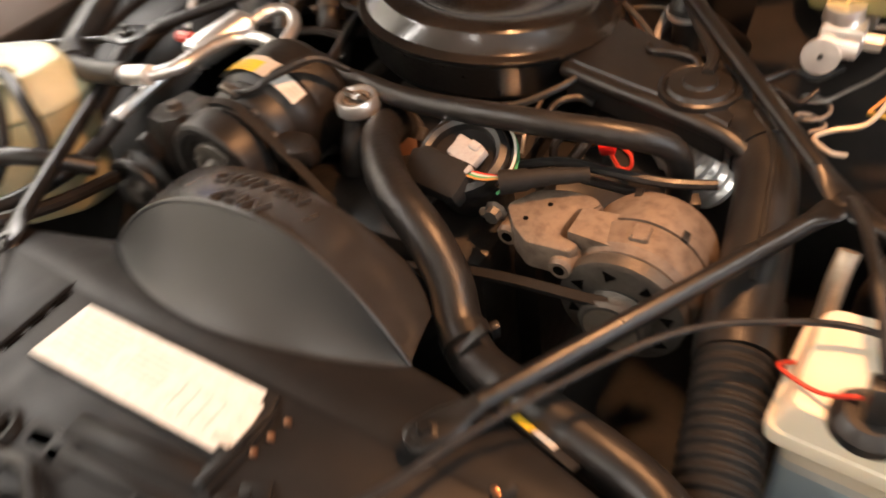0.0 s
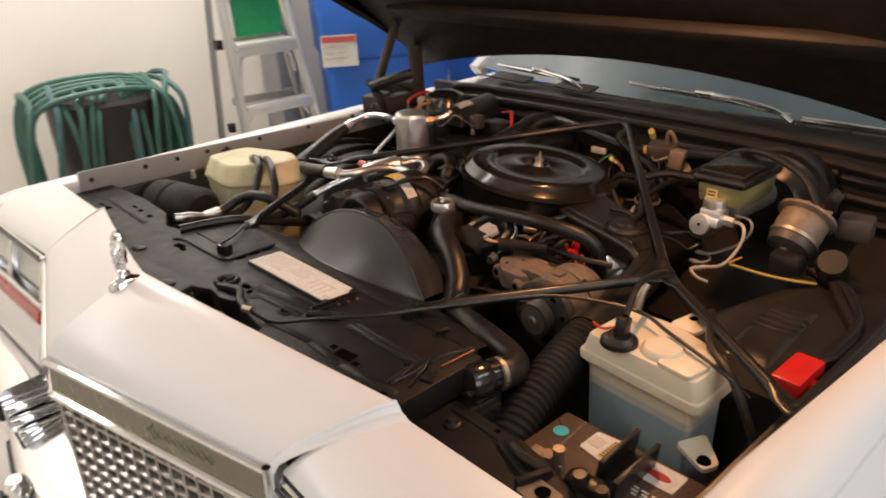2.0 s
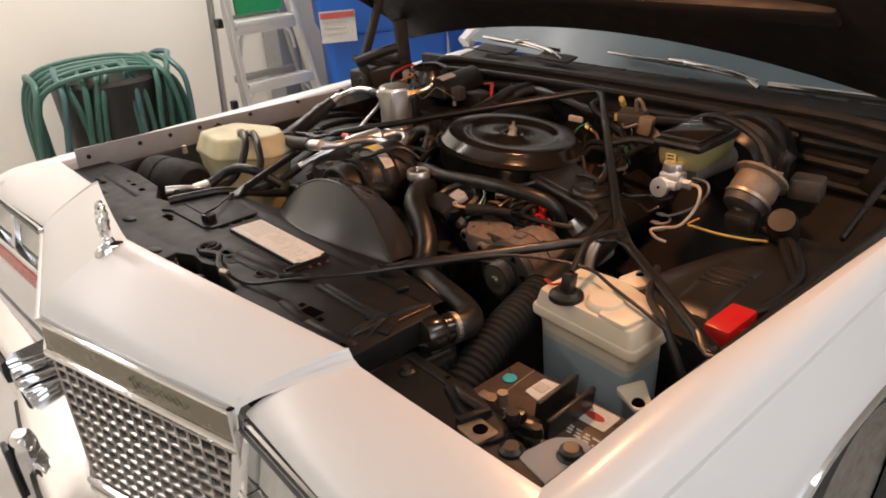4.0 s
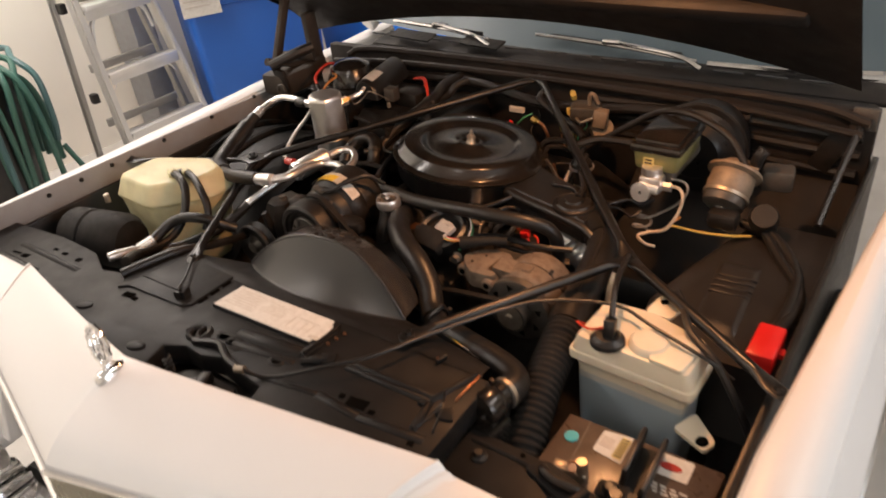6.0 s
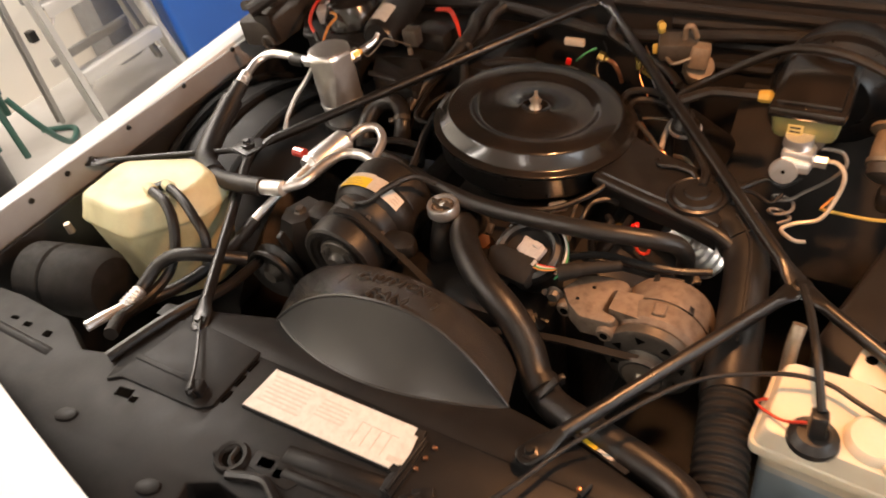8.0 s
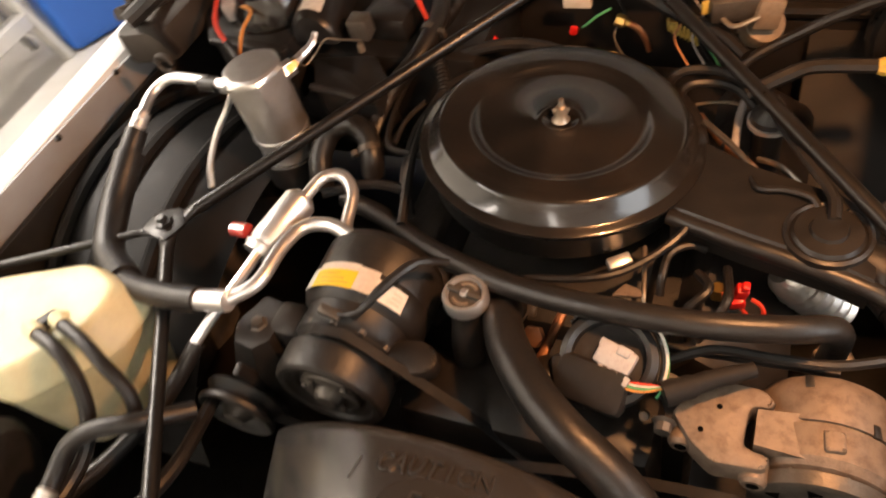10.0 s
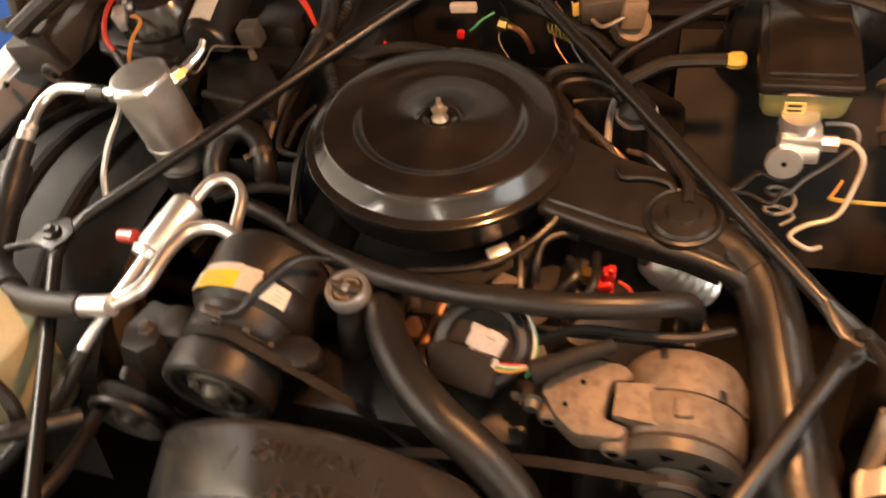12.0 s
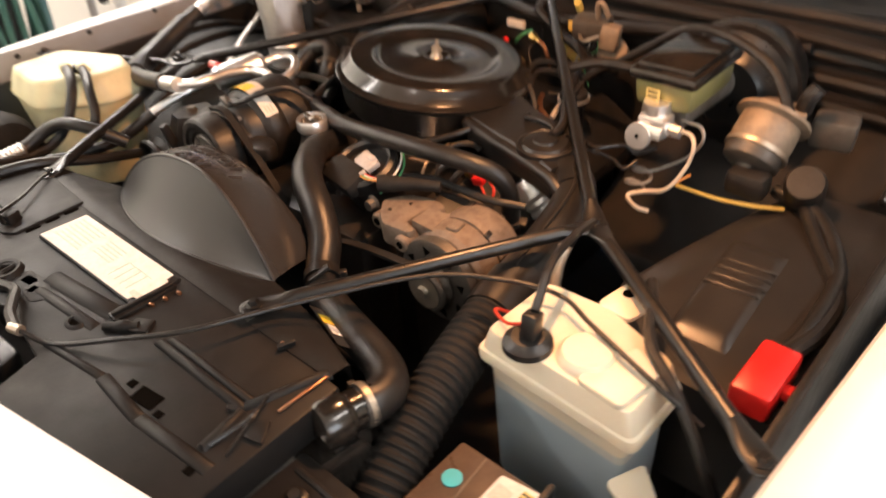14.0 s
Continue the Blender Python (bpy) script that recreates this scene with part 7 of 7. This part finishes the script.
for pts, lab in (([(0.21, 0.80, 0.81), (0.225, 0.77, 0.825), (0.205, 0.745, 0.81), (0.21, 0.735, 0.77)], "black spark plug lead"),
                 ([(0.24, 0.82, 0.80), (0.245, 0.76, 0.82), (0.22, 0.73, 0.78)], "black spark plug lead"),
                 ([(0.200, 0.668, 0.832), (0.207, 0.672, 0.835), (0.243, 0.689, 0.836), (0.295, 0.691, 0.836), (0.350, 0.696, 0.835), (0.396, 0.714, 0.832)], "black rubber hose behind the alternator"),
                 ([(0.185, 0.69, 0.82), (0.26, 0.70, 0.81), (0.36, 0.71, 0.80)], "black rubber hose behind the alternator")):
    hose("engine_lead", pts, 0.0055, lab, n=8, category="lead")
single("red_connector", join(box((0.258, 0.786, 0.806), (0.014, 0.014, 0.022), 0.003, (8, 10, 10)), box((0.254, 0.782, 0.793), (0.020, 0.016, 0.016), 0.004, (8, -14, 10)), box((0.262, 0.784, 0.819), (0.008, 0.010, 0.010), 0.002, (0, 16, 0))), "red", "small bright red wiring connector", "connector")
single("red_lead", tube([(0.260, 0.778, 0.788), (0.272, 0.776, 0.772), (0.284, 0.778, 0.774), (0.282, 0.784, 0.786), (0.270, 0.79, 0.79)], 0.0026, 6), "red_wire", "short red wire below the connector", "wire")
single("heat_pipe", lathe([(0.020, 0.066), (0.026, 0.062)] + [(0.0285 + 0.0014 * (-1) ** k, 0.056 - 0.0072 * k) for k in range(12)] + [(0.025, -0.036), (0.016, -0.046)], 24, Matrix.Translation((0.328, 0.848, 0.748)) @ Vector((0.62, 0.12, -0.68)).to_track_quat("Z", "Y").to_matrix().to_4x4()), "foil", "bright crumpled foil heat pipe below the snorkel", "pipe")
single("brass_fitting", lathe([(0, 0.79), (0.008, 0.79), (0.010, 0.775), (0.006, 0.77)], 6, Matrix.Translation((0.234, 0.785, 0.02))), "brass", "small brass sender fitting", "fitting")
single("throttle_bracket", box((0.119, 0.807, 0.80), (0.030, 0.016, 0.012), 0.003, (15, 0, 35)), "alu", "small bright throttle bracket", "bracket")
# firewall wiring
harness = thing("wiring_harness", (0, 1.30, 0.85), "black wiring harness with coloured connectors on the firewall", "harness")
part("trunk", tube([(-0.45, 1.30, 0.88), (-0.20, 1.29, 0.895), (0.05, 1.27, 0.87), (0.30, 1.29, 0.885), (0.55, 1.30, 0.90)], 0.013, 10), "rubber", harness)
part("connector", box((-0.04, 1.262, 0.845), (0.045, 0.012, 0.016), 0.003), "paper", harness, "white block connector")
part("connector", box((-0.165, 1.175, 0.838), (0.040, 0.018, 0.018), 0.004, (0, 20, -30)), "red", harness, "red block connector")
part("connector", box((0.115, 1.22, 0.855), (0.018, 0.014, 0.016), 0.003), "brass", harness)
for x, mt in ((0.02, "rubber"), (0.11, "copper"), (0.135, "grey_plug"), (0.145, "rubber"), (0.155, "green_wire")):
    part("wire", tube([(x, 1.27, 0.850), (x + 0.015, 1.25, 0.835), (x + 0.005, 1.22, 0.815), (x + 0.03, 1.20, 0.78)], 0.0016, 6), mt, harness)
for k in range(2):
    part("wire", tube([(-0.340, 1.215 - 0.008 * k, 0.912), (-0.297, 1.200 - 0.008 * k, 0.922), (-0.258, 1.160 - 0.006 * k, 0.920), (-0.235, 1.13, 0.90)], 0.0028, 6), "red_wire", harness)
hose("loom", [(-0.205, 1.11, 0.84), (-0.15, 1.12, 0.86), (-0.08, 1.14, 0.855), (0.0, 1.13, 0.84)], 0.010, "black wrapped wiring loom behind the air cleaner", n=10)

# ---- things by the workshop wall ----
ladder = thing("step_ladder", (-2.75, 1.55, 0), "folded aluminium step ladder leaning on the wall", "ladder")
LB, LT = Vector((-2.50, 1.79, 0.0)), Vector((-2.66, 1.69, 1.75))


def rail(u0, u1, off, w=0.0):
    return LB.lerp(LT, u0) + Vector((0, off, 0)), LB.lerp(LT, u1) + Vector((0, off * (1 - w), 0))


def channel(a, b, w, d, mat, name):
    """A ladder rail as an open channel from a to b: a web with two flanges."""
    rot = (-math.degrees(math.atan2(b.y - a.y, b.z - a.z)), math.degrees(math.atan2(b.x - a.x, b.z - a.z)), 0)
    m = Matrix.Translation((a + b) / 2) @ pose(0, 0, 0, *rot)
    l = (b - a).length
    return part(name, moved(join(box((0, 0, 0), (w, 0.004, l), 0.001), box((w / 2, d / 2, 0), (0.004, d, l), 0.0015), box((-w / 2, d / 2, 0), (0.004, d, l), 0.0015)), m), mat, ladder)


for off, taper, d in ((-0.265, 0.35, -0.026), (0.235, 0.72, 0.026)):
    a, b = rail(0, 1, off, taper)
    channel(a, b, 0.062, d, "ladder", "rail")
for k in range(1, 6):
    u = (0.245 + 0.31 * (k - 1)) / 1.75
    p = LB.lerp(LT, u)
    y0, y1 = -0.265 * (1 - 0.35 * u), 0.235 * (1 - 0.72 * u)
    p.y += (y0 + y1) / 2
    w = y1 - y0 - 0.01
    step = part("step", box((p.x, p.y, p.z), (0.076, w, 0.006), 0.001), "ladder", ladder)
    for n in range(5):
        part("tread_rib", box((p.x - 0.026 + 0.013 * n, p.y, p.z + 0.004), (0.004, w, 0.004), 0.001, segments=1), "ladder", step)
    part("lip", box((p.x + 0.038, p.y, p.z - 0.022), (0.004, w, 0.056), 0.001), "ladder", step)
    part("lip", box((p.x - 0.038, p.y, p.z - 0.016), (0.004, w, 0.040), 0.001), "ladder_dull", step)
    for e in (-1, 1):
        part("brace", tube([(p.x, p.y + e * (w / 2 - 0.01), p.z - 0.10), (p.x, p.y + e * (w / 2 - 0.07), p.z - 0.02)], 0.006, 6, smooth=False), "ladder", step)
for off, taper, d in ((-0.37, 0.62, -0.02), (0.235, 0.72, 0.02)):
    a, b = rail(0.02, 0.98, off, taper)
    a, b = a + Vector((-0.16, 0.0, 0)), b + Vector((-0.10, 0, 0))
    channel(a, b, 0.036, d, "ladder_dull", "rear_rail")
for u in (0.18, 0.34, 0.52, 0.68):
    c = LB.lerp(LT, u)
    part("rear_bar", box((c.x - 0.135 + 0.03 * u, c.y - 0.05 * (1 - u), c.z - 0.03), (0.020, 0.50 - 0.34 * u, 0.040), 0.004), "ladder_dull", ladder)
for k in (0.25, 0.5, 0.72):
    p = LB.lerp(LT, k) + Vector((-0.09, -0.33 * (1 - 0.5 * k), 0))
    part("hinge_block", box(p, (0.04, 0.035, 0.05), 0.006), "plastic", ladder)
part("tray", box((-2.60, 1.700, 1.02), (0.03, 0.28, 0.22), 0.008, (0, -5, 0)), "green", ladder, "green plastic tool tray")
part("platform", box((-2.585, 1.700, 0.872), (0.13, 0.345, 0.03), 0.006), "ladder", ladder)
for s in (-1, 1):
    part("gusset", tube([(-2.56, 1.702 + s * 0.17, 0.70), (-2.555, 1.702 + s * 0.145, 0.80), (-2.555, 1.702 + s * 0.09, 0.85)], 0.009, 8), "ladder", ladder)
part("warning_label", box(LB.lerp(LT, 0.62) + Vector((0.042, 0, 0.02)), (0.002, 0.05, 0.015), 0), "red_lens", ladder)

reel = thing("hose_barrel", (-2.62, 0.82, 0), "black barrel draped with green garden hose", "barrel")
part("barrel", lathe([(0, 0.735), (0.25, 0.735), (0.265, 0.715), (0.24, 0.3), (0.22, 0.0), (0, 0)], 32, Matrix.Translation((-2.62, 0.84, 0))), "plastic", reel)
rng = random.Random(4)
for k in range(13):
    y = 0.50 + 0.054 * k + rng.uniform(-0.03, 0.03)
    drift, sag, top = rng.uniform(-0.09, 0.09), rng.uniform(-0.03, 0.03), 0.762 + rng.uniform(0, 0.025)
    front, low = rng.uniform(-2.40, -2.36), rng.uniform(0.10, 0.42)
    pts = [(front - 0.02, y + drift * 1.2, low), (front + 0.01, y + drift * 0.9, 0.52), (front - 0.01, y + drift * 0.4, 0.70), (-2.47, y + sag, top), (-2.62, y - sag, top + 0.012), (-2.78, y - drift * 0.4, top - 0.02), (-2.865, y - drift * 0.8, 0.60), (-2.87, y - drift, 0.25)]
    part("hose_loop", tube(pts, 0.014, 8), "hose_teal" if k % 5 == 2 else "hose_green", reel)
for k in range(5):
    a, z = -2.43 - 0.06 * k, 0.765 + 0.008 * k
    pts = [(a, 0.44 + rng.uniform(-0.03, 0.03), 0.30), (a, 0.45, 0.62), (a + 0.02, 0.53, z - 0.01), (a + rng.uniform(-0.04, 0.04), 0.80, z + 0.02), (a, 1.04, z - 0.03), (a + 0.01, 1.12 + 0.01 * k, 0.60), (a, 1.13, 0.30)]
    part("hose_loop", tube(pts, 0.014, 8), "hose_green", reel)
single("loose_hose", tube([(-2.42, 1.15, 0.36), (-2.38, 1.20, 0.20), (-2.45, 1.30, 0.05), (-2.60, 1.42, 0.015), (-2.75, 1.35, 0.015)], 0.013, 8), "hose_green", "loose end of green hose on the floor", "hose")

bin1 = thing("storage_bin", (-2.504, 2.462, 0), "large blue plastic storage bin with a white label", "bin")
BIN = Matrix.Translation((-2.504, 2.462, 0)) @ pose(0, 0, 0, 0, 0, -28) @ Matrix.Translation((2.66, -2.34, 0))
part("body", moved(box((-2.66, 2.33, 0.38), (0.51, 0.72, 0.76), 0.04, taper=0.92, segments=3), BIN), "blue", bin1)
part("lid", moved(box((-2.66, 2.34, 0.93), (0.57, 0.80, 0.38), 0.025, taper=0.97, segments=3), BIN), "blue", bin1)
lb = part("label", moved(box((-2.372, 2.045, 0.797), (0.004, 0.20, 0.17), 0.0, (0, -2, 0)), BIN), "paper", bin1, "white label with a red heading bar")
part("heading", moved(box((-2.366, 2.045, 0.860), (0.003, 0.19, 0.032), 0.0, (0, -2, 0)), BIN), "red_lens", lb)
for k in range(3):
    part("text_bar", moved(box((-2.368, 2.025, 0.822 - 0.03 * k), (0.003, 0.13, 0.008), 0.0, (0, -2, 0)), BIN), "ink", lb)
bin2 = thing("storage_bin", (-2.0, 3.45, 0), "large blue plastic storage bin behind the car", "bin")
# far bin in the lighter blue, its brighter lighting painted in
part("body", box((-2.0, 3.45, 0.42), (1.3, 0.8, 0.84), 0.06, taper=0.9, segments=3), "lit_blue", bin2)
part("lid", box((-2.0, 3.45, 0.88), (1.36, 0.86, 0.10), 0.04, segments=3), "lit_blue", bin2)
single("wall_post", box((-2.98, 2.02, 1.5), (0.20, 0.14, 3.0), 0.006), "flange", "grey painted steel post by the wall", "post", kind="structure")

# small lines and fittings between the air cleaner and the firewall
line = thing("vacuum_line", (0.06, 1.22, 0.80), "orange tube with a brass fitting before the firewall", "line")
part("tube", tube([(0.040, 1.221, 0.841), (0.060, 1.220, 0.832), (0.072, 1.218, 0.815), (0.078, 1.222, 0.790)], 0.0045, 8), "copper", line)
part("fitting", lathe([(0, -0.008), (0.009, -0.008), (0.0095, -0.004), (0.0095, 0.005), (0.006, 0.008), (0.005, 0.014)], 6, Matrix.Translation((0.036, 1.221, 0.843)) @ Vector((0.9, 0, -0.35)).to_track_quat("Z", "Y").to_matrix().to_4x4()), "brass", line, "brass hex fitting")
coil_pts = [(0.101 + 0.047 * k / 60, 1.24 + 0.006 * math.cos(k * 0.84), 0.826 - 0.028 * k / 60 + 0.009 * math.sin(k * 0.84)) for k in range(61)]
hose("coiled_wire", coil_pts, 0.0018, "dull yellow-green coiled wire on the firewall", "yellow_wire", "wire", 5)
hose("green_wire", [(-0.030, 1.245, 0.812), (-0.020, 1.24, 0.822), (-0.005, 1.24, 0.836), (0.016, 1.245, 0.847)], 0.0022, "thin green wire beside the white connector", "green_wire", "wire", 6)
hose("heater_line", [(0.055, 1.24, 0.915), (0.064, 1.20, 0.911), (0.091, 1.20, 0.890), (0.133, 1.20, 0.864), (0.176, 1.20, 0.840), (0.215, 1.19, 0.815)], 0.009, "black hose sloping down before the firewall", n=8)
single("wire_seal", box((-0.039, 1.225, 0.820), (0.012, 0.010, 0.014), 0.003, (0, 15, 10)), "red", "small dark red wire seal", "seal")
single("wire_seal", box((0.188, 1.205, 0.818), (0.011, 0.008, 0.007), 0.002), "red", "small dark red wire seal", "seal")
hose("brake_booster_line", [(0.205, 1.205, 0.842), (0.211, 1.20, 0.855), (0.223, 1.195, 0.876), (0.242, 1.19, 0.886)], 0.004, "bright bent metal line at the valve", "tin", "line", 8)
for pts, r, mat in (([(0.165, 1.095, 0.80), (0.185, 1.098, 0.803), (0.212, 1.100, 0.803), (0.240, 1.094, 0.80)], 0.0025, "tin"),
                    ([(0.229, 1.112, 0.790), (0.228, 1.100, 0.812), (0.224, 1.060, 0.815), (0.224, 1.020, 0.795)], 0.0055, "grey_plug"),
                    ([(0.175, 1.060, 0.812), (0.192, 1.030, 0.818), (0.214, 1.000, 0.818), (0.240, 0.982, 0.815), (0.262, 0.978, 0.79)], 0.005, "copper"),
                    ([(0.255, 1.000, 0.800), (0.279, 0.977, 0.815), (0.305, 0.966, 0.80)], 0.004, "tin")):
    hose("metal_line", pts, r, "thin bent metal line beside the air cleaner", mat, "line", 8)
